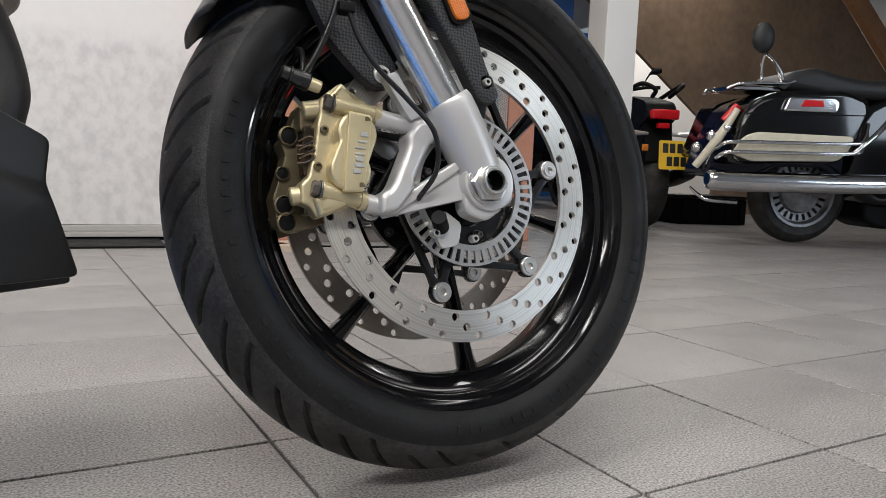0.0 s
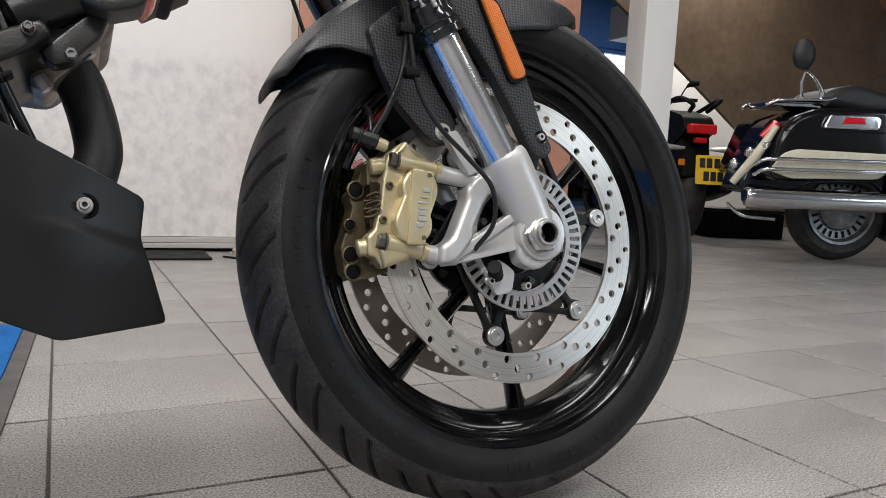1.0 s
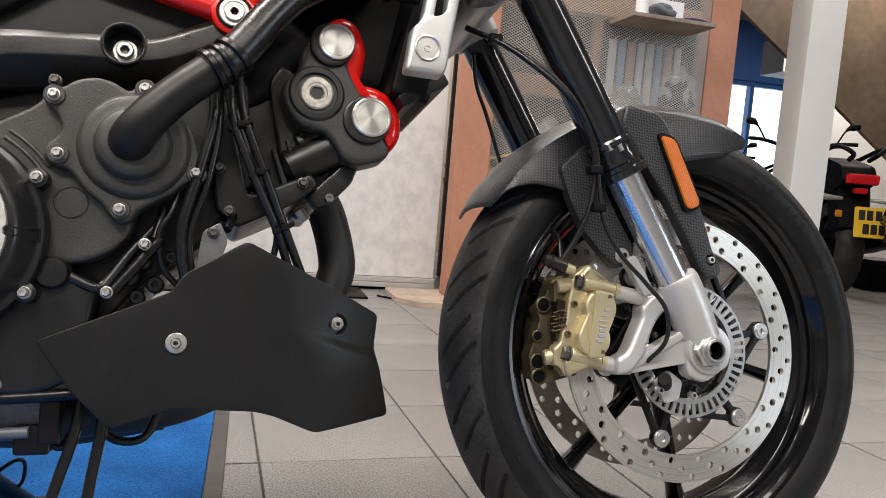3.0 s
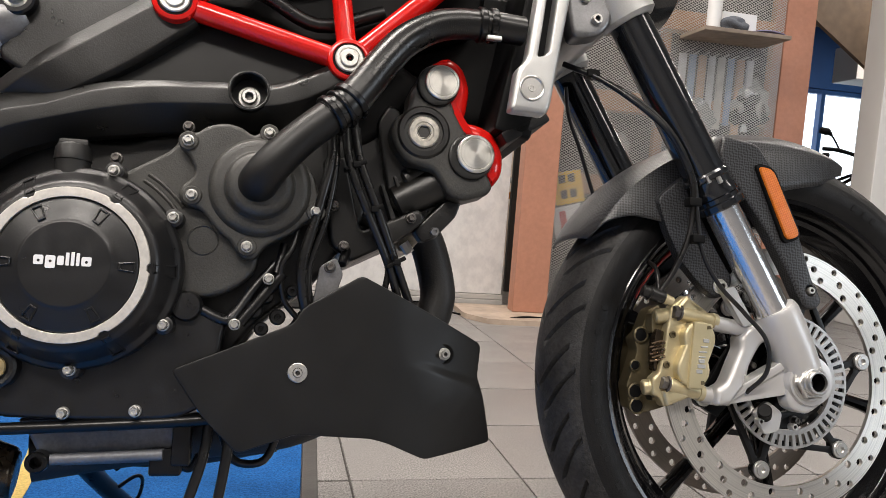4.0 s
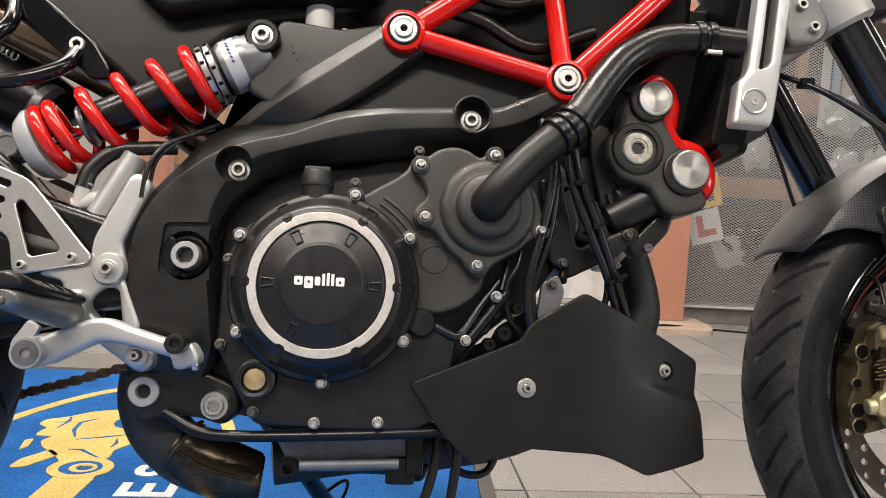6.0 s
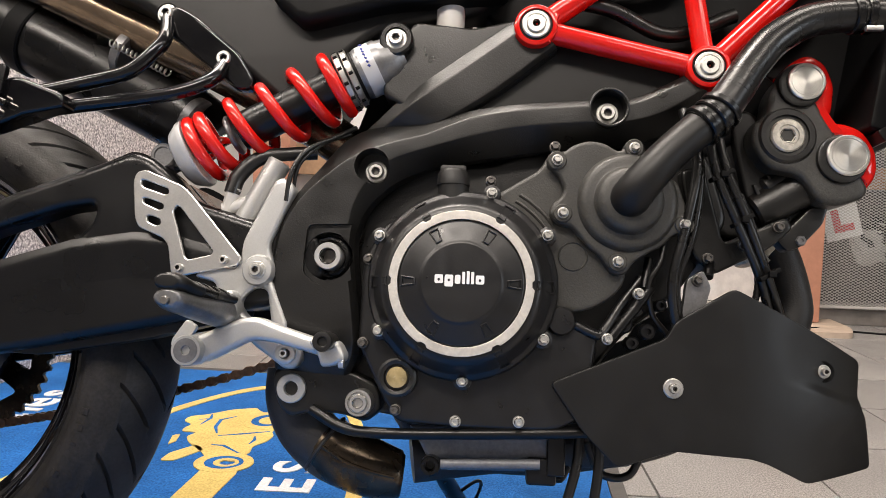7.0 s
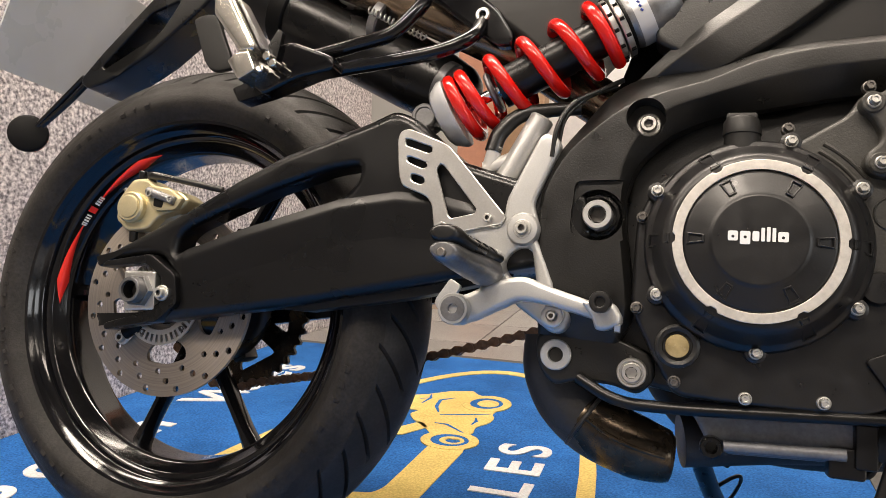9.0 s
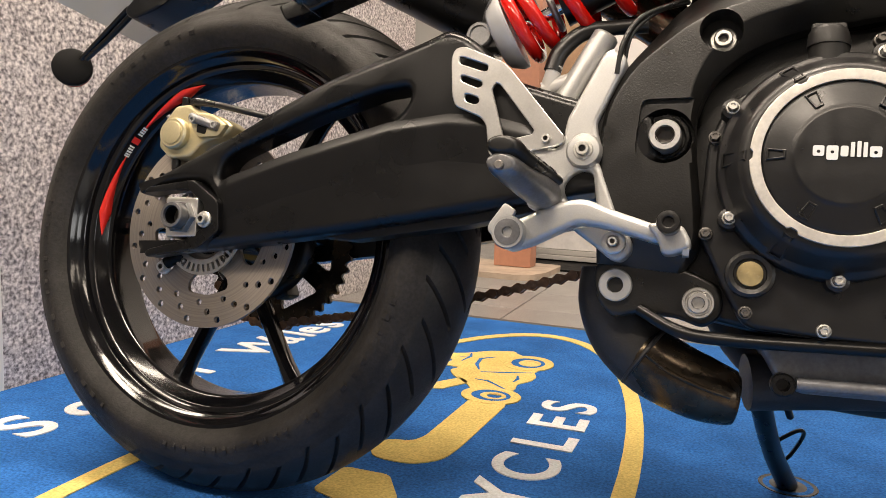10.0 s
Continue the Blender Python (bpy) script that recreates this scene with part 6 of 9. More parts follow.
for nx, nz in ((1.0110, 0.4715), (0.9768, 0.4380)):
    part("header_nut", rod(bm_new(), (nx + 0.004, -0.019, nz - 0.005), (nx - 0.004, -0.019, nz + 0.006), 0.0060, 6), STEEL, header)
b = tube(bm_new(), [(0.470, -0.045, 0.300), (0.472, -0.045, 0.268), (0.486, -0.043, 0.238), (0.512, -0.040, 0.214), (0.540, -0.036, 0.200)], [0.028, 0.030, 0.031, 0.031, 0.030], 28, 8)
part("rear_header", b, SOOT, bike, "sooty black rear exhaust pipe")
b = tube(bm_new(), [(0.503, -0.041, 0.225), (0.510, -0.041, 0.219), (0.530, -0.039, 0.207), (0.560, -0.036, 0.196), (0.585, -0.032, 0.190), (0.592, -0.031, 0.189)], [0.0300, 0.0322, 0.0325, 0.0310, 0.0265, 0.0220], 28, 6)
collector = part("collector", b, BURNT, bike, "brown heat-stained exhaust collector")
part("weld_seam", tube(bm_new(), [(0.512, -0.0735, 0.222), (0.535, -0.0715, 0.208), (0.562, -0.0665, 0.198), (0.586, -0.0580, 0.192)], 0.0022, 8, 5), BURNT, collector)
part("weld_ring", tube(bm_new(), [(0.5085 + 0.0325 * (0.55 * math.cos(t)), -0.041 - 0.0325 * math.sin(t), 0.220 + 0.0325 * (0.83 * math.cos(t))) for t in [2 * math.pi * k / 24 for k in range(25)]], 0.0022, 8, 1), SOOT, collector)
b = tube(bm_new(), [(0.56, 0.05, 0.30), (0.62, 0.04, 0.225), (0.72, 0.035, 0.208), (0.84, 0.03, 0.225)], 0.024, 18, 6)
part("link_pipe", b, SOOT, bike)
# sump and the lower tube
part("sump", plate(bm_new(), rounded([(0.612, 0.232), (0.600, 0.248), (0.740, 0.256), (0.752, 0.236), (0.748, 0.208), (0.640, 0.204), (0.622, 0.214)], 0.005), -0.075, 0.08, bevel=0.005), GREYMETAL, engine, "dull grey sump casting")
b = bm_new()
lathe(b, [(0.010, -0.078), (0.010, -0.092), (0.0085, -0.0935), (0.0055, -0.0935), (0.005, -0.080), (0, -0.080)], 0.6255, 0.2105, 20)
part("drain_boss", b, SATIN, engine)
part("sump_rail", rod(bm_new(), (0.636, -0.085, 0.2125), (0.735, -0.085, 0.2165), 0.0055, 12), GREYMETAL, engine)
part("guard_tube", tube(bm_new(), [(0.505, -0.100, 0.262), (0.540, -0.108, 0.246), (0.58, -0.110, 0.2430), (0.66, -0.110, 0.246), (0.74, -0.108, 0.250), (0.795, -0.104, 0.254)], 0.0056, 14, 6), SATIN, bike, "black lower guard tube")
for pts, r in (([(0.755, -0.06, 0.250), (0.752, -0.062, 0.222), (0.748, -0.060, 0.205), (0.758, -0.058, 0.198), (0.766, -0.058, 0.212)], 0.0035), ([(0.775, -0.075, 0.252), (0.772, -0.078, 0.215), (0.760, -0.078, 0.17), (0.755, -0.078, 0.150)], 0.0052), ([(0.795, -0.075, 0.252), (0.794, -0.078, 0.215), (0.788, -0.078, 0.17), (0.786, -0.078, 0.150)], 0.0052), ([(0.785, -0.05, 0.235), (0.80, -0.05, 0.205), (0.83, -0.05, 0.205), (0.845, -0.05, 0.24)], 0.0042)):
    part("drain_hose", tube(bm_new(), pts, r, 10, 5), HOSE, bike, "thin black drain hose")
part("drain_valve", box(bm_new(), 0.722, 0.752, -0.082, -0.062, 0.195, 0.222, 0.003), SATIN, engine)
part("drain_valve", box(bm_new(), 0.742, 0.760, -0.086, -0.066, 0.205, 0.245, 0.003), SATIN, engine)

# ---- belly pan ----
def pan_warp(co):
    """The panel curls inwards towards its front and lower edge."""
    bend = 2.1 * max(0.0, co.x - 0.895) ** 2 + 1.6 * max(0.0, co.x - 0.93) * max(0.0, 0.27 - co.z)
    return Vector((co.x, co.y + bend, co.z))


pan_outline = rounded([(0.7405, 0.299), (0.851, 0.346), (0.859, 0.362), (0.916, 0.3965), (1.056, 0.331), (1.052, 0.296), (1.076, 0.2225), (0.990, 0.2120), (0.948, 0.231), (0.930, 0.236), (0.858, 0.240), (0.805, 0.222), (0.772, 0.255)], 0.006, 3)
b = plate(bm_new(), pan_outline, -0.1195, -0.1135, bevel=0.0016)
for k in range(6):
    bmesh.ops.subdivide_edges(b, edges=[e for e in b.edges if e.calc_length() > 0.022 or (k > 2 and e.calc_length() > 0.0045 and min(v.co.x for v in e.verts) > 0.955 and 0.275 < min(v.co.z for v in e.verts) and max(v.co.z for v in e.verts) < 0.325)], cuts=1)
    bmesh.ops.triangulate(b, faces=[f for f in b.faces if len(f.verts) > 4])
for v in b.verts:
    # pressed ledge that grows towards the front edge: the panel below it stands proud
    line = float(np.interp(v.co.x, (0.974, 0.989, 1.022, 1.048), (0.309, 0.3075, 0.298, 0.290)))
    grow = max(0.0, min(1.0, (v.co.x - 0.965) / 0.080))
    v.co.y -= 0.0055 * grow * max(0.0, min(1.0, (line + 0.003 - v.co.z) / 0.008)) * max(0.0, min(1.0, (v.co.z - 0.225) / 0.050))
    v.co = pan_warp(v.co)
pan = part("belly_pan", b, PLASTIC, bike, "matt black belly pan panel")
for px, pz, py, r in ((0.857, 0.299, -0.1205, 0.0095), (1.008, 0.320, -0.0935, 0.0066)):
    b = bm_new()
    lathe(b, [(r, py + 0.003), (r, py - 0.001), (r * 0.9, py - 0.0018), (r * 0.5, py - 0.0018)], px, pz, 28)
    part("washer", b, BOLT_STEEL, pan, "bright washer")
    if r < 0.008:
        # raised near-black collar, standing in for the shade of a screw recess
        b = lathe(bm_new(), [(0.0112, py + 0.0040), (0.0108, py + 0.0005), (0.0098, py + 0.0000), (0.0070, py + 0.0022)], px, pz, 28)
        part("screw_recess", b, DARK, pan)
    bolt(SMALL, px, py - 0.001, pz, pan)
# far side of the belly pan
part("far_panel", plate(bm_new(), pan_outline, 0.085, 0.092, bevel=0.002), PLASTIC, pan)

# ---- frame ----
def mirrored_side(bm, left):
    if left:
        bmesh.ops.scale(bm, vec=(1, -1, 1), verts=bm.verts)
    return bm


# outer x, z; inner x, z; slope shares; y of outer edge, face and inner edge
SPAR = [
    (0.463, 0.300, 0.540, 0.296, 0.05, 0.93, -0.094, -0.0965, -0.094), (0.462, 0.335, 0.552, 0.330, 0.06, 0.93, -0.107, -0.115, -0.105), (0.457, 0.420, 0.541, 0.420, 0.08, 0.92, -0.108, -0.118, -0.106),
    (0.472, 0.470, 0.544, 0.448, 0.12, 0.88, -0.107, -0.118, -0.105), (0.498, 0.512, 0.551, 0.466, 0.26, 0.82, -0.0920, -0.118, -0.102), (0.524, 0.543, 0.564, 0.482, 0.38, 0.76, -0.0890, -0.118, -0.100),
    (0.556, 0.5580, 0.584, 0.498, 0.44, 0.70, -0.0885, -0.118, -0.098), (0.604, 0.5620, 0.618, 0.513, 0.38, 0.66, -0.0930, -0.1175, -0.095), (0.652, 0.5725, 0.660, 0.522, 0.22, 0.58, -0.1040, -0.116, -0.092),
    (0.700, 0.5790, 0.705, 0.530, 0.17, 0.52, -0.1092, -0.115, -0.090), (0.750, 0.5830, 0.752, 0.536, 0.17, 0.52, -0.1092, -0.115, -0.090), (0.790, 0.5860, 0.790, 0.540, 0.17, 0.54, -0.1092, -0.115, -0.090),
    (0.820, 0.5880, 0.820, 0.544, 0.17, 0.56, -0.1092, -0.115, -0.090), (0.850, 0.6020, 0.854, 0.555, 0.17, 0.58, -0.1092, -0.115, -0.092), (0.884, 0.6200, 0.896, 0.586, 0.20, 0.62, -0.1092, -0.115, -0.096),
]
UPPER = [(0.538, 0.550, 0.606, 0.556, 0.26, 0.92, -0.084, -0.0885, -0.087), (0.585, 0.592, 0.632, 0.562, 0.28, 0.92, -0.096, -0.104, -0.100), (0.640, 0.632, 0.684, 0.594, 0.28, 0.92, -0.098, -0.108, -0.102), (0.700, 0.674, 0.742, 0.640, 0.28, 0.92, -0.103, -0.112, -0.106)]


def cup(x, z, r, y0, y1, seg=28):
    return lathe(bm_new(), [(0, y0), (r, y0), (r, y1), (0, y1)], x, z, seg)


frame_sides = []
for left in (False, True):
    cuts = [cup(0.5560, 0.5095, 0.0180, -0.20, -0.094), cup(0.7945, 0.5760, 0.0175, -0.20, -0.096), cup(0.5160, 0.4155, 0.0245, -0.20, -0.097, 36),
            plate(bm_new(), rounded([(0.494, 0.447), (0.541, 0.449), (0.552, 0.440), (0.546, 0.396), (0.528, 0.384), (0.506, 0.386), (0.491, 0.398)], 0.007, 3), -0.20, -0.1135)]
    ob = part("frame_plate", carve(mirrored_side(loft(SPAR), False), cuts, CAST, "frame_plate", 16), CAST, bike, "black cast frame side plate")
    up = part("upper_arm", mirrored_side(loft(UPPER, 3), False), CAST, ob, sharp=16)
    if left:
        ob.data.transform(Matrix.Diagonal((1, -1, 1, 1)))
        up.data.transform(Matrix.Diagonal((1, -1, 1, 1)))
        ob.data.flip_normals()
        up.data.flip_normals()
    frame_sides.append(ob)
frame_r = frame_sides[0]
bolt(BIG, 0.5580, -0.097, 0.5070, frame_r, turn=20)
bolt(BIG, 0.7945, -0.099, 0.5735, frame_r, turn=10)
# raised cup round the forward bolt
b = bm_new()
lathe(b, [(0.0212, -0.092), (0.0212, -0.1135), (0.0205, -0.1155), (0.0190, -0.1160), (0.0178, -0.1150), (0.0174, -0.098)], 0.7945, 0.5760, 36)
part("bolt_cup", b, CAST, frame_r)
part("arm_web", plate(bm_new(), rounded([(0.640, 0.560), (0.668, 0.585), (0.700, 0.640), (0.735, 0.650), (0.885, 0.620), (0.84, 0.592), (0.78, 0.575)], 0.005), -0.092, -0.080, bevel=0.002), PLASTIC, frame_r, "dark web between the frame arms")
# swingarm pivot
b = bm_new()
lathe(b, [(0.0222, -0.095), (0.0222, -0.106), (0.0205, -0.108), (0.0178, -0.107), (0.0170, -0.104)], 0.5160, 0.4155, 12)
part("pivot_ring", b, SATIN, frame_r)
b = bm_new()
lathe(b, [(0.0140, -0.100), (0.0140, -0.1165), (0.0130, -0.1180), (0.0085, -0.1180)], 0.5160, 0.4155, 32)
lathe(b, [(0.0087, -0.1181), (0.0082, -0.1172), (0.0080, -0.104), (0, -0.104)], 0.5160, 0.4155, 6)
part("pivot_bolt", b, ALU, frame_r, "steel pivot bolt with a hex recess")
# dark lining added to shade the hex recess by colour
part("hex_recess", lathe(bm_new(), [(0.0080, -0.1172), (0.0078, -0.1160), (0.0077, -0.1055), (0, -0.1055)], 0.5160, 0.4155, 6), BOLT_DARK, frame_r)
# lower lugs
b = bm_new()
lathe(b, [(0.0148, -0.085), (0.0148, -0.1005), (0.0138, -0.1015), (0.0075, -0.1015), (0.0070, -0.1000), (0.0070, -0.080), (0, -0.080)], 0.4825, 0.2815, 32)
part("lug_bush", b, ALU, frame_r, "steel bush")
b = bm_new()
lathe(b, [(0.0135, -0.085), (0.0135, -0.1130), (0.0128, -0.1145), (0.0108, -0.1145), (0.0104, -0.1125), (0.0092, -0.1125), (0.0090, -0.1170), (0.0082, -0.1180), (0.0054, -0.1180)], 0.5542, 0.2713, 32)
lathe(b, [(0.0055, -0.1180), (0.0052, -0.1100), (0, -0.1100)], 0.5542, 0.2713, 6)
part("lower_bolt", b, STEEL, frame_r, "steel lower engine bolt")
part("lug_arm", plate(bm_new(), rounded([(0.461, 0.300), (0.464, 0.276), (0.470, 0.262), (0.482, 0.252), (0.50, 0.258), (0.535, 0.258), (0.56, 0.25), (0.575, 0.265), (0.572, 0.288), (0.55, 0.298), (0.51, 0.31)], 0.008), -0.0955, -0.05, bevel=0.004), CAST, frame_r)

# red trellis
for sgn in (-1, 1):
    y = sgn * 0.108
    n1, n2 = (0.7186, y, 0.6600), (0.8919, y, 0.6185)
    trellis = None
    for a, c, r in ((n1, n2, 0.0112), (n1, (0.850, y * 0.96, 0.758), 0.0118), (n2, (0.868, y * 0.96, 0.790), 0.0105), (n2, (1.045, y * 0.92, 0.772), 0.0118)):
        ob = part("frame_tube", rod(bm_new(), a, c, r, 20), RED, bike, "gloss red frame tube")
    for n in (n1, n2):
        b = bm_new()
        lathe(b, [(0.0225, sgn * 0.0900), (0.0225, sgn * 0.1175), (0.0215, sgn * 0.1200), (0.0195, sgn * 0.1210), (0.0172, sgn * 0.1210), (0.0165, sgn * 0.1185), (0.0165, sgn * 0.1080)], n[0], n[2], 36)
        boss = part("frame_boss", b, RED, bike, "gloss red frame boss")
        b = bm_new()
        lathe(b, [(0.0164, sgn * 0.1080), (0.0164, sgn * 0.1202), (0.0152, sgn * 0.1202), (0.0, sgn * 0.1196)], n[0], n[2], 30)
        part("bolt_seat", b, DARK, boss)
        b = bm_new()
        lathe(b, [(0.0145, sgn * 0.1100), (0.0145, sgn * 0.1218), (0.0135, sgn * 0.1228), (0.0112, sgn * 0.1228), (0.0108, sgn * 0.1216), (0.0096, sgn * 0.1216), (0.0094, sgn * 0.1240), (0.0086, sgn * 0.1248), (0.0040, sgn * 0.1248)], n[0], n[2], 30)
        lathe(b, [(0.0041, sgn * 0.1248), (0.0038, sgn * 0.1160), (0, sgn * 0.1160)], n[0], n[2], 6)
        part("boss_bolt", b, BOLT_STEEL, boss, "steel boss bolt")
for px, pz in ((0.740, 0.668), (0.735, 0.6475)):
    part("weld_bead", rod(bm_new(), (px, -0.117, pz + 0.004), (px - 0.004, -0.117, pz - 0.005), 0.003, 10), RED, bike)

# dark bodywork above the frame
part("tank_base", plate(bm_new(), rounded([(0.66, 0.70), (0.70, 0.665), (0.90, 0.640), (1.05, 0.70), (1.06, 0.82), (0.60, 0.82)], 0.02), -0.062, 0.062, bevel=0.01), DARK, bike, "dark airbox below the tank")
part("tank", plate(bm_new(), rounded([(0.62, 0.768), (0.80, 0.758), (1.00, 0.79), (1.10, 0.85), (1.08, 0.94), (0.70, 0.92)], 0.03), -0.13, 0.13, bevel=0.03, seg=4), SATIN, bike, "satin black tank")
for pts, r in (([(0.74, -0.095, 0.700), (0.80, -0.09, 0.690), (0.86, -0.085, 0.665), (0.93, -0.08, 0.690)], 0.008), ([(0.76, -0.085, 0.735), (0.83, -0.08, 0.715), (0.90, -0.07, 0.735)], 0.006), ([(0.93, -0.085, 0.66), (0.97, -0.085, 0.70), (1.0, -0.085, 0.75)], 0.010)):
    part("inner_hose", tube(bm_new(), pts, r, 12, 6), HOSE, bike)
part("tail_panel", plate(bm_new(), rounded([(0.180, 0.735), (0.270, 0.700), (0.330, 0.665), (0.402, 0.622), (0.452, 0.580), (0.470, 0.580), (0.500, 0.625), (0.545, 0.665), (0.66, 0.690), (0.70, 0.72), (0.70, 0.80), (0.30, 0.82), (0.18, 0.80)], 0.015, 4), -0.080, 0.080, bevel=0.010, seg=3), PLASTIC, bike, "matt black side and tail panel")
part("seat_side", plate(bm_new(), rounded([(0.470, 0.665), (0.56, 0.688), (0.69, 0.700), (0.69, 0.735), (0.45, 0.735), (0.43, 0.70)], 0.012, 3), -0.105, -0.078, bevel=0.010, seg=3), DARK, bike)
b = plate(bm_new(), rounded([(0.582, 0.655), (0.590, 0.672), (0.655, 0.665), (0.700, 0.676), (0.720, 0.668), (0.655, 0.610), (0.590, 0.575), (0.560, 0.590), (0.562, 0.632)], 0.008), -0.098, -0.070, bevel=0.004)
part("shock_bracket", b, CAST, bike, "black upper shock bracket")
b = bm_new()
lathe(b, [(0.0178, -0.085), (0.0178, -0.108), (0.0160, -0.110), (0.0120, -0.110), (0.0115, -0.104), (0.0, -0.104)], 0.5735, 0.6480, 30)
part("shock_eye", b, SATIN, bike)
bolt(BIG, 0.5735, -0.107, 0.6480, bike)
bx, bz = 0.6277, 0.6702
b = tube(bm_new(), [(bx, -0.075, bz + 0.030), (bx, -0.075, bz + 0.008), (bx, -0.075, bz - 0.010), (bx + 0.001, -0.075, bz - 0.0125)], [0.0155, 0.0155, 0.0150, 0.0125], 24, 1)
part("fluid_bottle", b, CLEARGREY, bike, "milky brake fluid bottle")
part("bottle_bracket", box(bm_new(), bx - 0.004, bx + 0.034, -0.066, -0.062, bz - 0.006, bz + 0.010, 0.001), SATIN, bike)
bolt(HEXDARK, bx + 0.027, -0.067, bz + 0.002, bike)
# added near-black sheet: it darkens the opening behind the shock like shade
part("inner_guard", plate(bm_new(), rounded([(0.520, 0.560), (0.600, 0.560), (0.640, 0.660), (0.560, 0.680)], 0.01), -0.030, 0.020), DARK, bike, "near-black filler in the gap behind the shock")

# ---- rear shock ----
S0, S1 = Vector((0.3317, -0.083, 0.5120)), Vector((0.5786, -0.085, 0.6390))
sd = (S1 - S0).normalized()
slen = (S1 - S0).length


def on(s, extra=0.0):
    return S0 + sd * (s * slen)


shock = part("rear_shock", rod(bm_new(), on(0.30), on(0.76), 0.0205, 28), SATIN, bike, "rear shock absorber with a red spring")
part("piston_rod", rod(bm_new(), on(0.08), on(0.45), 0.0065, 16), CHROME, shock)
part("top_body", tube(bm_new(), [on(s) for s in (0.800, 0.818, 0.830, 0.910, 0.920, 0.955, 1.0)], [0.0250, 0.0270, 0.0284, 0.0284, 0.0265, 0.0255, 0.0190], 36, 1), PEWTER, shock, "silver shock body")
part("decal", tube(bm_new(), [on(0.835), on(0.890)], 0.02865, 36, 1), mat("silver_decal", (0.60, 0.60, 0.61), 0.35, metal=0.3, stain=0.05), shock, "silver decal")
# unreadable blue print along the decal
axis_up = sd.cross(Vector((0, 1, 0))).normalized()
for k, (w, deep) in enumerate(((0.010, 0.0060), (0.004, 0.0040), (0.0032, 0.0040), (0.0032, 0.0040), (0.0036, 0.0040), (0.0030, 0.0040), (0.0034, 0.0040))):
    turn = radians(-58 + (0, 24, 33, 42, 51, 60, 69)[k])
    c = on(0.862) + 0.0288 * (-math.sin(turn) * axis_up - math.cos(turn) * Vector((0, 1, 0)))
    t2 = (-math.cos(turn) * axis_up + math.sin(turn) * Vector((0, 1, 0))) * w * 0.35
    part("print_bar", rod(bm_new(), c - t2 - sd * deep * 0.2, c + t2 + sd * deep * 0.2, 0.0011, 6), mat("blue_print", (0.05, 0.07, 0.30), 0.4) if k == 0 else bpy.data.materials["blue_print"], shock)
for s, r in ((0.745, 0.0325), (0.776, 0.0325)):
    part("collar", rod(bm_new(), on(s), on(s + 0.024), r, 32, None, 0.0012), STEEL, shock, "silver adjuster collar")
    for k in range(12):
        a = 2 * math.pi * k / 12 + s * 9
        w = 0.0322 * (math.cos(a) * axis_up - math.sin(a) * Vector((0, 1, 0)))
        part("collar_notch", rod(bm_new(), on(s + 0.004) + w, on(s + 0.020) + w, 0.0020, 6), DARK, shock)
part("lock_ring", rod(bm_new(), on(0.803), on(0.815), 0.0275, 32, None, 0.001), DARK, shock)
part("spring_seat", tube(bm_new(), [on(s) for s in (0.045, 0.055, 0.095, 0.115)], [0.026, 0.031, 0.038, 0.038], 36, 1), mat("grey_moulded_plastic", (0.42, 0.42, 0.42), 0.45, stain=0.1), shock, "grey spring seat")
part("bump_washer", rod(bm_new(), on(0.262), on(0.285), 0.0225, 32, None, 0.002), PEWTER, shock)
side_v = sd.cross(Vector((0, 1, 0))).normalized()
coil = []
TURNS = 5.75
for k in range(int(TURNS * 28) + 1):
    turn = k / 28 - 0.25
    pos = float(np.interp(turn, (-0.25, 0, 0.5, 1.0, 1.5, 2.0, 2.5, 3.0, 3.5, 4.0, 4.5, 5.0, 5.5), (0.128, 0.132, 0.160, 0.176, 0.232, 0.299, 0.364, 0.435, 0.504, 0.569, 0.640, 0.704, 0.727)))
    a = 2 * math.pi * turn
    coil.append(on(pos) + 0.0330 * (math.cos(a) * side_v - math.sin(a) * Vector((0, 1, 0))))
part("spring", tube(bm_new(), coil, 0.0067, 14, 1), RED, shock, "gloss red coil spring")
b = bm_new()
lathe(b, [(0.0135, -0.070), (0.0135, -0.098), (0.0120, -0.0995), (0.0095, -0.0995), (0.0090, -0.098), (0.0, -0.098)], 0.3281, 0.5191, 28)
box(b, 0.328, 0.356, -0.092, -0.074, 0.508, 0.534, 0.004)
part("shock_foot", b, PEWTER, shock, "worn grey shock eye")

# ---- swingarm ----
arm_outline = rounded([(0.300, 0.523), (0.320, 0.516), (0.345, 0.498), (0.372, 0.470), (0.440, 0.450), (0.505, 0.440), (0.515, 0.395), (0.470, 0.366), (0.400, 0.352), (0.330, 0.337), (0.214, 0.312), (0.100, 0.292), (0.040, 0.281), (-0.010, 0.276), (-0.052, 0.273),
                       (-0.050, 0.280), (-0.004, 0.287), (0.040, 0.300), (0.052, 0.330), (0.030, 0.355), (-0.010, 0.352), (-0.062, 0.338), (-0.064, 0.347), (-0.014, 0.372), (0.059, 0.410), (0.115, 0.443), (0.175, 0.474), (0.272, 0.510)], 0.008, 3)
arm_hole = rounded([(0.0475, 0.3575), (0.0508, 0.3784), (0.0625, 0.3884), (0.1506, 0.4288), (0.2292, 0.4568), (0.2660, 0.4630), (0.2640, 0.4450), (0.2481, 0.4262), (0.1942, 0.4042), (0.0600, 0.3660)], 0.008, 3)
swing = part("swingarm", plate(bm_new(), arm_outline, -0.112, -0.078, [arm_hole], bevel=0.011, seg=4, hole_bevel=0.009), SATIN, bike, "black cast aluminium swingarm")
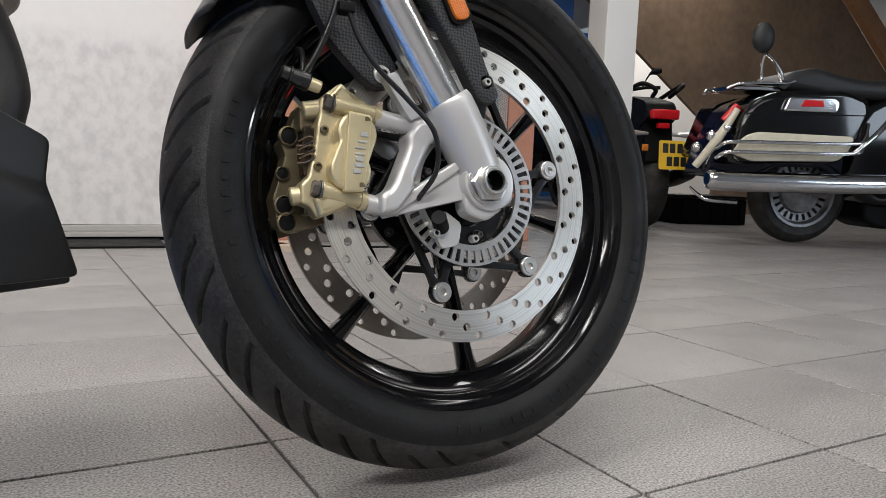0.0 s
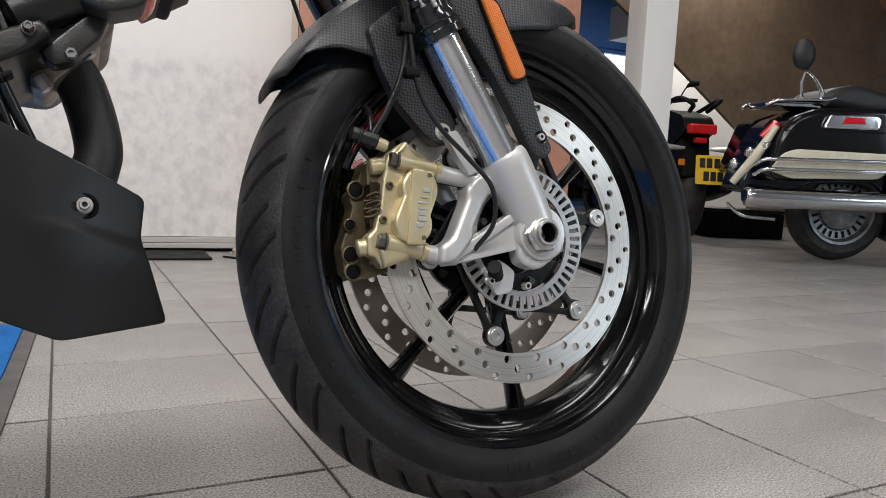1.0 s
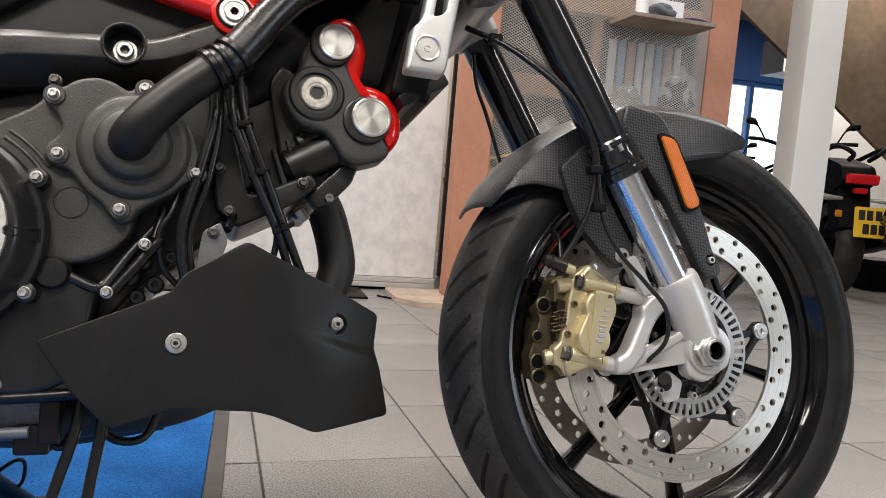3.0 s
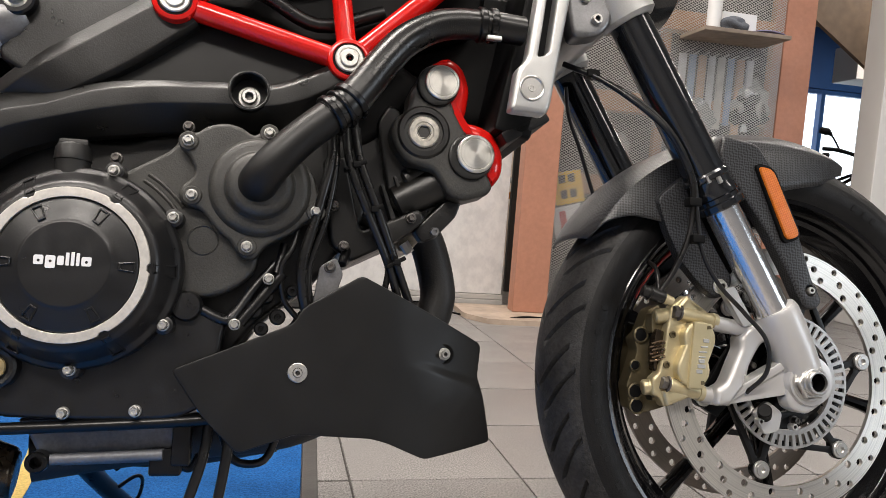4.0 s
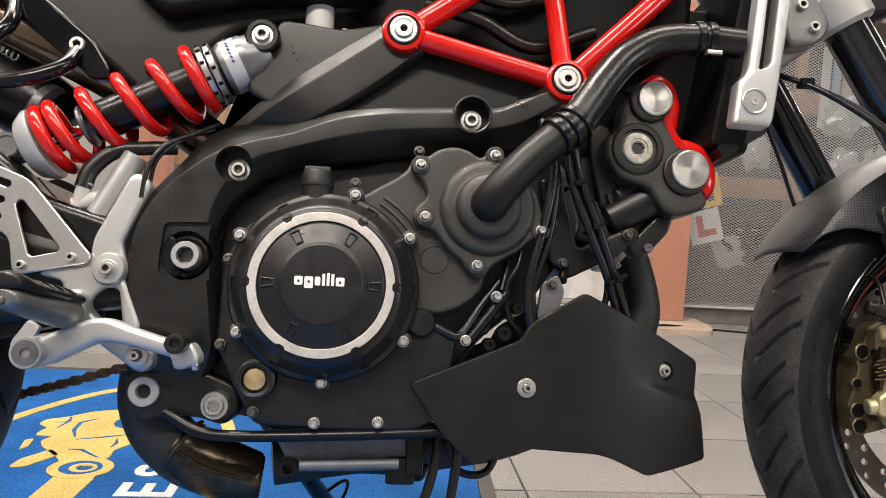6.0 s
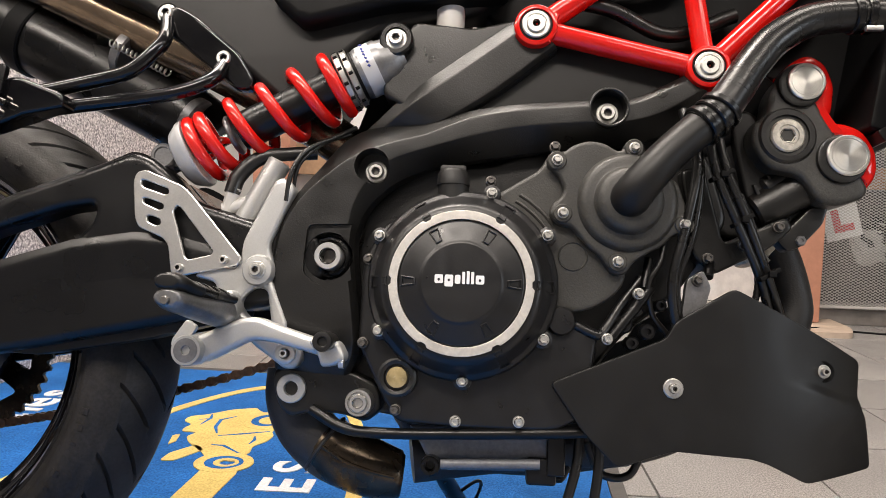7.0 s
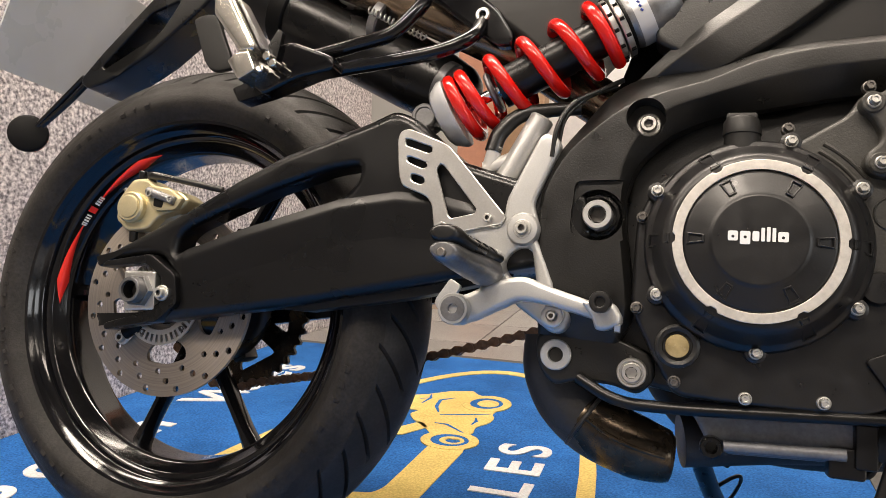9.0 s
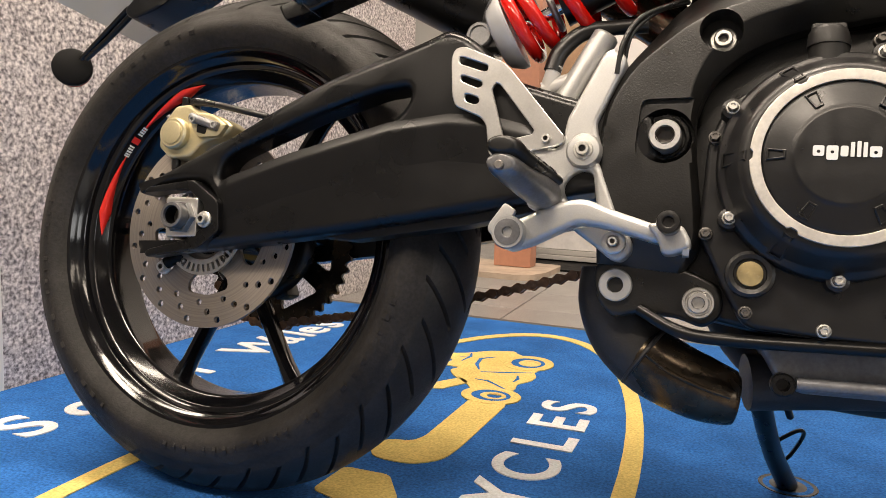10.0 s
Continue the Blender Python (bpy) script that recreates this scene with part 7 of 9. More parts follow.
part("end_fork", plate(bm_new(), rounded([(-0.044, 0.338), (-0.040, 0.345), (0.022, 0.356), (0.058, 0.334), (0.064, 0.302), (0.038, 0.280), (-0.030, 0.266), (-0.032, 0.274), (0.020, 0.289), (0.042, 0.303), (0.040, 0.330), (0.016, 0.345)], 0.004, 2), -0.1200, -0.100, bevel=0.002), SATIN, swing)
b = bm_new()
crest = [(0.062, 0.352), (0.135, 0.3800), (0.247, 0.4150), (0.310, 0.4250), (0.354, 0.4230), (0.400, 0.412)]
rows = [[b.verts.new((x, y, z + dz)) for x, z in crest] for dz, y in ((0.010, -0.1118), (0.002, -0.1145), (-0.004, -0.1150), (-0.040, -0.1118))]
for p, q in zip(rows, rows[1:]):
    for k in range(len(p) - 1):
        b.faces.new((p[k], p[k + 1], q[k + 1], q[k]))
part("arm_swell", b, SATIN, swing, sharp=60)
part("far_arm", plate(bm_new(), arm_outline, 0.112, 0.086, [arm_hole], bevel=0.006, seg=2), SATIN, swing)
part("cross_member", plate(bm_new(), rounded([(0.345, 0.50), (0.375, 0.468), (0.45, 0.44), (0.45, 0.37), (0.37, 0.36), (0.33, 0.39), (0.325, 0.47)], 0.015), -0.08, 0.085, bevel=0.01), SATIN, swing)
part("arm_skirt", plate(bm_new(), rounded([(0.150, 0.306), (0.240, 0.326), (0.330, 0.344), (0.430, 0.370), (0.430, 0.352), (0.330, 0.326), (0.210, 0.304)], 0.004), -0.094, -0.070, bevel=0.002), PLASTIC, swing, "black chain skirt")
b = bm_new()
lathe(b, [(0.0150, -0.080), (0.0150, -0.1025), (0.0138, -0.1040), (0.0095, -0.1040)], 0.3028, 0.5033, 30)
part("arm_lug", b, SATIN, swing)
b = bm_new()
lathe(b, [(0.0105, -0.0980), (0.0105, -0.1060), (0.0096, -0.1068), (0.0055, -0.1068)], 0.3028, 0.5033, 28)
lathe(b, [(0.0056, -0.1068), (0.0052, -0.1015), (0, -0.1015)], 0.3028, 0.5033, 6)
part("lug_bolt", b, PEWTER, swing, "worn grey link bolt")
# axle block, adjuster and nut
part("axle_block", plate(bm_new(), rounded([(-0.010, 0.335), (0.033, 0.336), (0.036, 0.293), (-0.005, 0.290)], 0.003, 2), -0.121, -0.098, bevel=0.002), STEEL, swing, "machined steel axle block")
b = bm_new()
lathe(b, [(0.0190, -0.113), (0.0190, -0.1255), (0.0175, -0.1275), (0.0160, -0.1275)], RX - 0.001, 0.3135, 6)
lathe(b, [(0.0145, -0.112), (0.0145, -0.1370), (0.0134, -0.1385), (0.0105, -0.1385), (0.0098, -0.136), (0.0098, -0.100), (0, -0.100)], RX - 0.001, 0.3135, 28)
part("axle_nut", b, PEWTER, swing, "steel rear axle nut")
# lining coloured near black for the shade inside the steel axle
part("axle_bore", lathe(bm_new(), [(0.0097, -0.1355), (0.0094, -0.1340), (0.0094, -0.1015), (0, -0.1015)], RX - 0.001, 0.3135, 28), DARK, swing, "near-black lining that shades the hollow axle bore")
bolt(MID, 0.0440, -0.121, 0.3125, swing)
part("adjuster", rod(bm_new(), (0.046, -0.108, 0.3135), (0.056, -0.108, 0.314), 0.0085, 6), STEEL, swing)

# ---- rear brake ----
holes = []
for k in range(16):
    a = 2 * math.pi * k / 16
    holes += [(0.0850, a, 0.0037), (0.0960, a + 0.13, 0.0040), (0.1065, a + 0.26, 0.0040)]
b = bm_new()
cuts = [ring(0, 0, 0.030, 30)] + [ring(r * math.cos(a), r * math.sin(a), hr, 10) for r, a, hr in holes]
for k in range(5):
    a = radians(72 * k - 82)
    cuts.append(rounded([(r * math.cos(a + t), r * math.sin(a + t)) for r, t in ((0.052, -0.30), (0.052, 0.30), (0.066, 0.42), (0.0765, 0.36), (0.0775, 0.0), (0.0765, -0.36), (0.066, -0.42))], 0.008, 3))
plate(b, ring(0, 0, 0.1140, 120), -0.0025, 0.0025, cuts)
d = part("rear_brake_disc", b, DISC_DULL_SHADED, bike, "drilled dull steel rear brake disc")
d.matrix_local = pose(RX, -0.072, RZ + 0.003)
for k in range(5):
    a = radians(72 * k - 46)
    bolt(HEXDARK, 0.046 * math.cos(a), -0.003, 0.046 * math.sin(a), d, "disc_bolt")
# cush drive hub on the sprocket side
b = bm_new()
lathe(b, [(0.030, 0.020), (0.068, 0.022), (0.072, 0.028), (0.072, 0.046), (0.062, 0.052), (0.062, 0.060), (0.050, 0.068), (0.030, 0.070)], 0, 0, 40)
cush = part("cush_drive_hub", b, SATIN, bike, "black cush drive hub")
cush.matrix_local = pose(RX, 0, RZ)
for k in range(5):
    a = radians(72 * k + 10)
    part("hub_web", plate(bm_new(), rounded([(0.040 * math.cos(a - 0.25), 0.040 * math.sin(a - 0.25)), (0.078 * math.cos(a - 0.12), 0.078 * math.sin(a - 0.12)), (0.078 * math.cos(a + 0.12), 0.078 * math.sin(a + 0.12)), (0.040 * math.cos(a + 0.25), 0.040 * math.sin(a + 0.25))], 0.004, 2), 0.040, 0.070, bevel=0.002), SATIN, cush)
bm = bm_new()
cuts = [ring(0, 0, 0.034, 40)]
for k in range(40):
    a = 2 * math.pi * k / 40
    u, v = Vector((math.cos(a), math.sin(a))), Vector((-math.sin(a), math.cos(a)))
    cuts.append([tuple(u * r + v * w) for r, w in ((0.0395, -0.0015), (0.0485, -0.0019), (0.0485, 0.0019), (0.0395, 0.0015))])
plate(bm, ring(0, 0, 0.0515, 80), -0.0775, -0.0750, cuts)
s_ring = part("sensor_ring", bm, STEEL, bike, "slotted steel sensor ring")
s_ring.matrix_local = pose(RX, -0.006, RZ)
b = plate(bm_new(), rounded([(-0.040, 0.447), (-0.020, 0.449), (-0.004, 0.440), (0.028, 0.434), (0.044, 0.424), (0.034, 0.412), (0.004, 0.402), (-0.010, 0.386), (-0.040, 0.384), (-0.058, 0.398), (-0.056, 0.425)], 0.005, 3), -0.092, -0.060, bevel=0.004)
rcal = part("rear_caliper", b, GOLD, bike, "champagne gold rear brake caliper")
b = bm_new()
lathe(b, [(0.0185, -0.085), (0.0185, -0.0985), (0.0165, -0.1010), (0.0, -0.1010)], -0.0325, 0.4125, 32)
part("piston_housing", b, GOLD, rcal)
b = bm_new()
lathe(b, [(0.0135, -0.1005), (0.0135, -0.1022), (0.0120, -0.1028), (0.0, -0.1028)], -0.0325, 0.4125, 32)
part("piston_cap", b, GOLD, rcal)
part("caliper_bridge", plate(bm_new(), rounded([(-0.012, 0.440), (0.020, 0.436), (0.040, 0.424), (0.030, 0.410), (0.002, 0.408), (-0.010, 0.420)], 0.004, 2), -0.098, -0.085, bevel=0.003), GOLD, rcal)
part("slide_pin", rod(bm_new(), (-0.010, -0.099, 0.432), (0.030, -0.099, 0.420), 0.0052, 14, None, 0.001), PEWTER, rcal)
bolt(SMALL, -0.004, -0.098, 0.428, rcal)
bolt(SMALL, 0.026, -0.098, 0.422, rcal)
part("pad_slot", plate(bm_new(), rounded([(0.000, 0.424), (0.014, 0.421), (0.012, 0.412), (0.000, 0.414)], 0.002), -0.0986, -0.0975), DARK, rcal)
part("bleed_nipple", rod(bm_new(), (-0.045, -0.085, 0.425), (-0.052, -0.088, 0.436), 0.0035, 10, 0.0028), PEWTER, rcal)
part("banjo", tube(bm_new(), [(-0.018, -0.088, 0.452), (-0.008, -0.090, 0.452), (0.015, -0.090, 0.449), (0.045, -0.086, 0.444), (0.080, -0.080, 0.438)], [0.0052, 0.0050, 0.0038, 0.0038, 0.0038], 12, 5), HOSE, rcal, "black rear brake hose")
for px, pz in ((-0.032, 0.452), (-0.018, 0.451), (-0.036, 0.382)):
    part("rubber_plug", rod(bm_new(), (px, -0.082, pz - 0.010), (px, -0.084, pz + 0.007), 0.0050, 14, None, 0.001), HOSE, rcal)
part("caliper_hanger", plate(bm_new(), rounded([(-0.03, 0.40), (0.02, 0.42), (0.05, 0.35), (0.03, 0.33), (-0.01, 0.34)], 0.008), -0.078, -0.070, bevel=0.002), ALU, rcal)
part("sensor", rod(bm_new(), (-0.030, -0.084, 0.262), (-0.012, -0.080, 0.275), 0.007, 14), DARK, bike)
bolt(MID, -0.036, -0.080, 0.258, bike)

# red rim stickers with unreadable print as bars
def rim_sticker(parent, y, r0, a0, a1, wide, n=28, peak=0.25):
    b = bm_new()
    out = []
    for k in range(n + 1):
        s = k / n
        w = wide * float(np.interp(s, (0, peak, 1), (0.0, 1.0, 0.06)) if peak < 0.5 else np.interp(s, (0, peak, 1), (0.06, 1.0, 0.0)))
        a = radians(a0 + (a1 - a0) * s)
        out.append((a, w))
    lo = [b.verts.new(((r0 - w * 0.27) * math.cos(a), y + w * 0.42, (r0 - w * 0.27) * math.sin(a))) for a, w in out]
    hi = [b.verts.new(((r0 + w * 0.27) * math.cos(a), y - w * 0.42, (r0 + w * 0.27) * math.sin(a))) for a, w in out]
    for k in range(n):
        b.faces.new((lo[k], lo[k + 1], hi[k + 1], hi[k]))
    bmesh.ops.remove_doubles(b, verts=b.verts, dist=1e-5)
    ob = part("rim_sticker", b, RED_STICKER, parent, "red rim sticker")
    m2 = ob.modifiers.new("thick", "SOLIDIFY")
    m2.thickness = 0.0006
    return ob


for a0, a1, peak in ((109, 141, 0.28), (152, 184, 0.72)):
    rim_sticker(rear_wheel, -0.0332, 0.1980, a0, a1, 0.015, peak=peak)
for a, w, m2 in ((139.3, 0.0022, WHITE_STICKER), (140.3, 0.0020, WHITE_STICKER), (141.3, 0.0024, WHITE_STICKER), (142.4, 0.0024, WHITE_STICKER), (145.2, 0.0085, RED_STICKER), (147.9, 0.0020, WHITE_STICKER), (149.0, 0.0024, WHITE_STICKER), (150.1, 0.0024, WHITE_STICKER), (151.2, 0.0020, WHITE_STICKER), (152.0, 0.0020, WHITE_STICKER)):
    b = bm_new()
    high = 0.0095 if m2 is RED_STICKER else 0.0062
    quad = []
    for da, s in ((-1, -1), (1, -1), (1, 1), (-1, 1)):
        q = radians(a) + da * w / 2 / 0.198
        r = 0.1978 + s * high * 0.27
        quad.append(b.verts.new((r * math.cos(q), -0.0335 - s * high * 0.42, r * math.sin(q))))
    b.faces.new(quad)
    made = bmesh.ops.extrude_face_region(b, geom=list(b.faces))
    bmesh.ops.translate(b, vec=(-0.0004 * math.cos(radians(a)), -0.0003, -0.0004 * math.sin(radians(a))), verts=[v for v in made["geom"] if isinstance(v, bmesh.types.BMVert)])
    part("sticker_print", b, m2, rear_wheel, "small sticker bar")
for a0, a1 in ((120, 152),):
    rim_sticker(front_wheel, -0.0215, 0.2005, a0, a1, 0.012)

# ---- right footrest bracket, brake lever and master cylinder ----
plate_outline = rounded([(0.3115, 0.4856), (0.3145, 0.4955), (0.3240, 0.4975), (0.3635, 0.4820), (0.3715, 0.4754), (0.4300, 0.4100), (0.4275, 0.4028), (0.3640, 0.3885), (0.3585, 0.3931), (0.3535, 0.4205), (0.3473, 0.4279), (0.3204, 0.4385), (0.3160, 0.4490)], 0.004, 3)
tri_hole = rounded([(0.3554, 0.4561), (0.3596, 0.4612), (0.3635, 0.4595), (0.4005, 0.4161), (0.3989, 0.4121), (0.3751, 0.4062), (0.3715, 0.4089)], 0.003, 3)
slots = [rounded(o, 0.0030, 3) for o in ([(0.3196, 0.4872), (0.3234, 0.4872), (0.3494, 0.4786), (0.3498, 0.4733), (0.3463, 0.4720), (0.3205, 0.4803)], [(0.3228, 0.4684), (0.3268, 0.4686), (0.3447, 0.4628), (0.3460, 0.4584), (0.3417, 0.4559), (0.3240, 0.4629)], [(0.3285, 0.4500), (0.3324, 0.4507), (0.3431, 0.4472), (0.3445, 0.4420), (0.3401, 0.4398), (0.3298, 0.4434)])]
heel = part("heel_guard", plate(bm_new(), plate_outline, -0.1245, -0.1205, [tri_hole, *slots], bevel=0.0009, seg=1), STEEL, bike, "brushed steel heel guard with slots")
bolt(SMALL, 0.3677, -0.1240, 0.3978, heel)
bolt(SMALL, 0.4131, -0.1240, 0.4072, heel)
hanger = rounded([(0.4575, 0.4911), (0.4656, 0.4950), (0.4765, 0.4880), (0.4785, 0.4808), (0.4560, 0.4250), (0.4580, 0.4157), (0.4625, 0.4035), (0.4600, 0.3900), (0.4640, 0.3836), (0.4800, 0.3446), (0.4760, 0.3360), (0.4640, 0.3390), (0.4570, 0.3790), (0.4462, 0.3815), (0.4360, 0.3745), (0.4310, 0.3657), (0.4318, 0.3566), (0.4420, 0.3480), (0.4440, 0.3300), (0.4250, 0.3290),
                  (0.4040, 0.3340), (0.4100, 0.3460), (0.4150, 0.3621), (0.4060, 0.3694), (0.4035, 0.3846), (0.3800, 0.3900), (0.3900, 0.4020), (0.4221, 0.4010), (0.4270, 0.4086), (0.4276, 0.4178), (0.4289, 0.4287)], 0.005, 3)
footset = part("footrest_hanger", plate(bm_new(), hanger, -0.1195, -0.1020, bevel=0.0042, seg=3), ALU, bike, "silver cast footrest hanger")
b = bm_new()
lathe(b, [(0.0162, -0.104), (0.0162, -0.1225), (0.0142, -0.1260), (0.0085, -0.1265)], 0.4476, 0.3981, 34)
part("hanger_boss", b, ALU, footset)
bolt(MID, 0.4476, -0.1265, 0.3981, footset, turn=15)
# master cylinder
part("master_cylinder", rod(bm_new(), (0.4545, -0.094, 0.5165), (0.4130, -0.094, 0.4360), 0.0125, 22, None, 0.002), ALU, bike, "silver rear brake master cylinder")
part("cylinder_foot", rod(bm_new(), (0.4175, -0.094, 0.4445), (0.4085, -0.094, 0.4280), 0.0145, 22, None, 0.002), ALU, bike)
part("hose_union", rod(bm_new(), (0.424, -0.094, 0.472), (0.398, -0.096, 0.462), 0.008, 16), CLEARGREY, bike)
part("hose_union", rod(bm_new(), (0.402, -0.096, 0.460), (0.4085, -0.098, 0.486), 0.0075, 16), CLEARGREY, bike, "white plastic hose elbow")
part("fluid_hose", tube(bm_new(), [(0.406, -0.098, 0.480), (0.412, -0.096, 0.500), (0.432, -0.092, 0.520), (0.462, -0.085, 0.527), (0.490, -0.08, 0.530)], [0.0085, 0.0085, 0.0078, 0.0072, 0.0072], 16, 6), HOSE, bike, "black fluid hose")
part("cable", tube(bm_new(), [(0.470, -0.118, 0.470), (0.474, -0.118, 0.500), (0.487, -0.112, 0.525), (0.512, -0.092, 0.545), (0.53, -0.075, 0.56)], 0.0026, 10, 6), HOSE, bike)
part("cable", tube(bm_new(), [(0.474, -0.110, 0.480), (0.480, -0.112, 0.510), (0.500, -0.100, 0.535), (0.525, -0.078, 0.552)], 0.0022, 10, 6), HOSE, bike)
# folded footrest: a grey casting that carries a rubber pad
PEG0, PEG1 = Vector((0.4215, -0.130, 0.3530)), Vector((0.4010, -0.224, 0.3619))
peg_dir = (PEG1 - PEG0).normalized()


def peg_ring(q, wide, high, lift=0.0):
    """A section across the footrest at share q of its length."""
    return [PEG0.lerp(PEG1, q) + Vector((wide * math.cos(t), 0.10 * wide * math.cos(t), high * math.sin(t) + lift)) for t in [2 * math.pi * k / 18 for k in range(18)]]


def skin(rows):
    b2 = bm_new()
    made2 = [[b2.verts.new(c) for c in row] for row in rows]
    for a2, c2 in zip(made2, made2[1:]):
        for k2 in range(len(a2)):
            b2.faces.new((a2[k2 - 1], a2[k2], c2[k2], c2[k2 - 1]))
    b2.faces.new(made2[0])
    b2.faces.new(made2[-1][::-1])
    return b2


peg = part("footrest", skin([peg_ring(0.0, 0.0085, 0.011), peg_ring(0.10, 0.0150, 0.0145), peg_ring(0.35, 0.0165, 0.0135), peg_ring(0.70, 0.0150, 0.0105), peg_ring(0.90, 0.0140, 0.0100, 0.001), peg_ring(0.98, 0.0120, 0.0080, 0.002), peg_ring(1.0, 0.0080, 0.0055, 0.002)]), PEWTER, bike, "folding footrest with a rubber pad", sharp=60)
part("rubber_pad", skin([peg_ring(0.05, 0.0100, 0.0050, 0.0135), peg_ring(0.08, 0.0145, 0.0068, 0.0135), peg_ring(0.45, 0.0160, 0.0072, 0.0130), peg_ring(0.80, 0.0158, 0.0078, 0.0140), peg_ring(0.94, 0.0150, 0.0085, 0.0165), peg_ring(1.0, 0.0120, 0.0070, 0.0165), peg_ring(1.02, 0.0080, 0.0045, 0.0165)]), HOSE, peg, "worn black rubber pad", sharp=60)
for q in (0.25, 0.4, 0.55, 0.7):
    part("pad_rib", skin([peg_ring(q, 0.0150, 0.0066, 0.0155), peg_ring(q + 0.05, 0.0150, 0.0066, 0.0155)]), HOSE, peg)
b = bm_new()
rod(b, PEG1 + Vector((0, 0.003, -0.001)), PEG1 + peg_dir * 0.0035 + Vector((0, 0, -0.001)), 0.0040, 14, None, 0.0008)
part("pad_screw", b, BOLT_DARK, peg)
part("peg_clevis", plate(bm_new(), rounded([(0.4020, 0.3420), (0.4040, 0.3740), (0.4280, 0.3780), (0.4340, 0.3560), (0.4220, 0.3420)], 0.006, 3), -0.1360, -0.1160, bevel=0.005), ALU, peg, "silver footrest clevis")
# brake lever
lever_outline = rounded([(0.3999, 0.3310), (0.4222, 0.3430), (0.4422, 0.3500), (0.4567, 0.3518), (0.4779, 0.3440), (0.5160, 0.3330), (0.5250, 0.3300), (0.5240, 0.3150), (0.5029, 0.3205), (0.4761, 0.3270), (0.4583, 0.3290), (0.4496, 0.3285), (0.4077, 0.3060), (0.3920, 0.3028), (0.3795, 0.3080), (0.3755, 0.3174), (0.3805, 0.3270)], 0.007, 3)
lever = part("brake_lever", plate(bm_new(), lever_outline, -0.1440, -0.1280, bevel=0.0055, seg=4), ALU, bike, "silver cast brake lever")
part("lever_tip", plate(bm_new(), rounded([(0.5100, 0.3310), (0.5279, 0.3340), (0.5392, 0.3310), (0.5460, 0.3193), (0.5455, 0.3130), (0.5325, 0.3068), (0.5235, 0.3066), (0.5210, 0.3160)], 0.004, 3), -0.1560, -0.1340, bevel=0.004), ALU, lever)
b = bm_new()
lathe(b, [(0.0085, -0.140), (0.0088, -0.160), (0.0095, -0.174), (0.0088, -0.1765), (0.0060, -0.1770), (0.0045, -0.1765), (0.0040, -0.172), (0, -0.172)], 0.5285, 0.3305, 26)
part("toe_peg", b, HOSE, lever, "black rubber toe peg")
part("tip_screw", rod(bm_new(), (0.540, -0.150, 0.3105), (0.545, -0.150, 0.3105), 0.005, 6), STEEL, lever)
b = bm_new()
lathe(b, [(0.0150, -0.128), (0.0150, -0.1525), (0.0140, -0.1545), (0.0075, -0.1545), (0.0070, -0.152), (0, -0.152)], 0.3928, 0.3168, 30)
part("lever_boss", b, ALU, lever)
b = bm_new()
lathe(b, [(0.0118, -0.1540), (0.0116, -0.1552), (0.0060, -0.1556), (0.0045, -0.1552), (0.0042, -0.150), (0, -0.150)], 0.3928, 0.3168, 26)
part("boss_face", b, PEWTER, lever, "worn grey pivot face")
part("lever_arm", plate(bm_new(), rounded([(0.4400, 0.3300), (0.4650, 0.3340), (0.4900, 0.3290), (0.4970, 0.3168), (0.4940, 0.3070), (0.4874, 0.3010), (0.4784, 0.3020), (0.4689, 0.3092), (0.4466, 0.3240)], 0.006, 3), -0.1220, -0.1040, bevel=0.0045, seg=3), ALU, bike)
b = bm_new()
lathe(b, [(0.0105, -0.110), (0.0105, -0.126), (0.009, -0.127), (0.006, -0.127)], 0.4810, 0.3172, 24)
part("lever_pivot", b, STEEL, bike)
bolt(SMALL, 0.4810, -0.127, 0.3172, bike)
part("return_link", plate(bm_new(), rounded([(0.3803, 0.3470), (0.3915, 0.3400), (0.3800, 0.3190), (0.3720, 0.3150), (0.3662, 0.3200), (0.3665, 0.3260)], 0.003), -0.1275, -0.1215, bevel=0.001), ALU, bike)

# ---- passenger footrest frame, pipes, silencer and tail ----
bracket_outline = rounded([(0.306, 0.690), (0.322, 0.694), (0.345, 0.682), (0.398, 0.640), (0.416, 0.612), (0.414, 0.598), (0.398, 0.598), (0.372, 0.618), (0.330, 0.650), (0.312, 0.662)], 0.008, 3)
rear_rest = part("passenger_rest_bracket", plate(bm_new(), bracket_outline, -0.084, -0.072, bevel=0.004), RIM, bike, "gloss black passenger footrest bracket")
for px, pz in ((0.3110, 0.6850), (0.3806, 0.6335)):
    b = bm_new()
    lathe(b, [(0.0140, -0.068), (0.0140, -0.079), (0.0125, -0.081), (0.009, -0.081)], px, pz, 24)
    part("bracket_boss", b, RIM, rear_rest)
    bolt(BIG, px, -0.080, pz, rear_rest)
part("rest_tube", tube(bm_new(), [(0.3110, -0.078, 0.682), (0.3180, -0.094, 0.652), (0.3110, -0.102, 0.633), (0.2870, -0.108, 0.607), (0.2500, -0.113, 0.594), (0.1970, -0.120, 0.579), (0.1600, -0.132, 0.571)], 0.0078, 16, 8), RIM, rear_rest, "gloss black bent tube")
part("rest_tube", tube(bm_new(), [(0.3806, -0.078, 0.630), (0.3740, -0.094, 0.606), (0.3450, -0.104, 0.588), (0.3000, -0.110, 0.577), (0.2310, -0.118, 0.5645), (0.1680, -0.130, 0.549)], 0.0078, 16, 8), RIM, rear_rest, "gloss black bent tube")
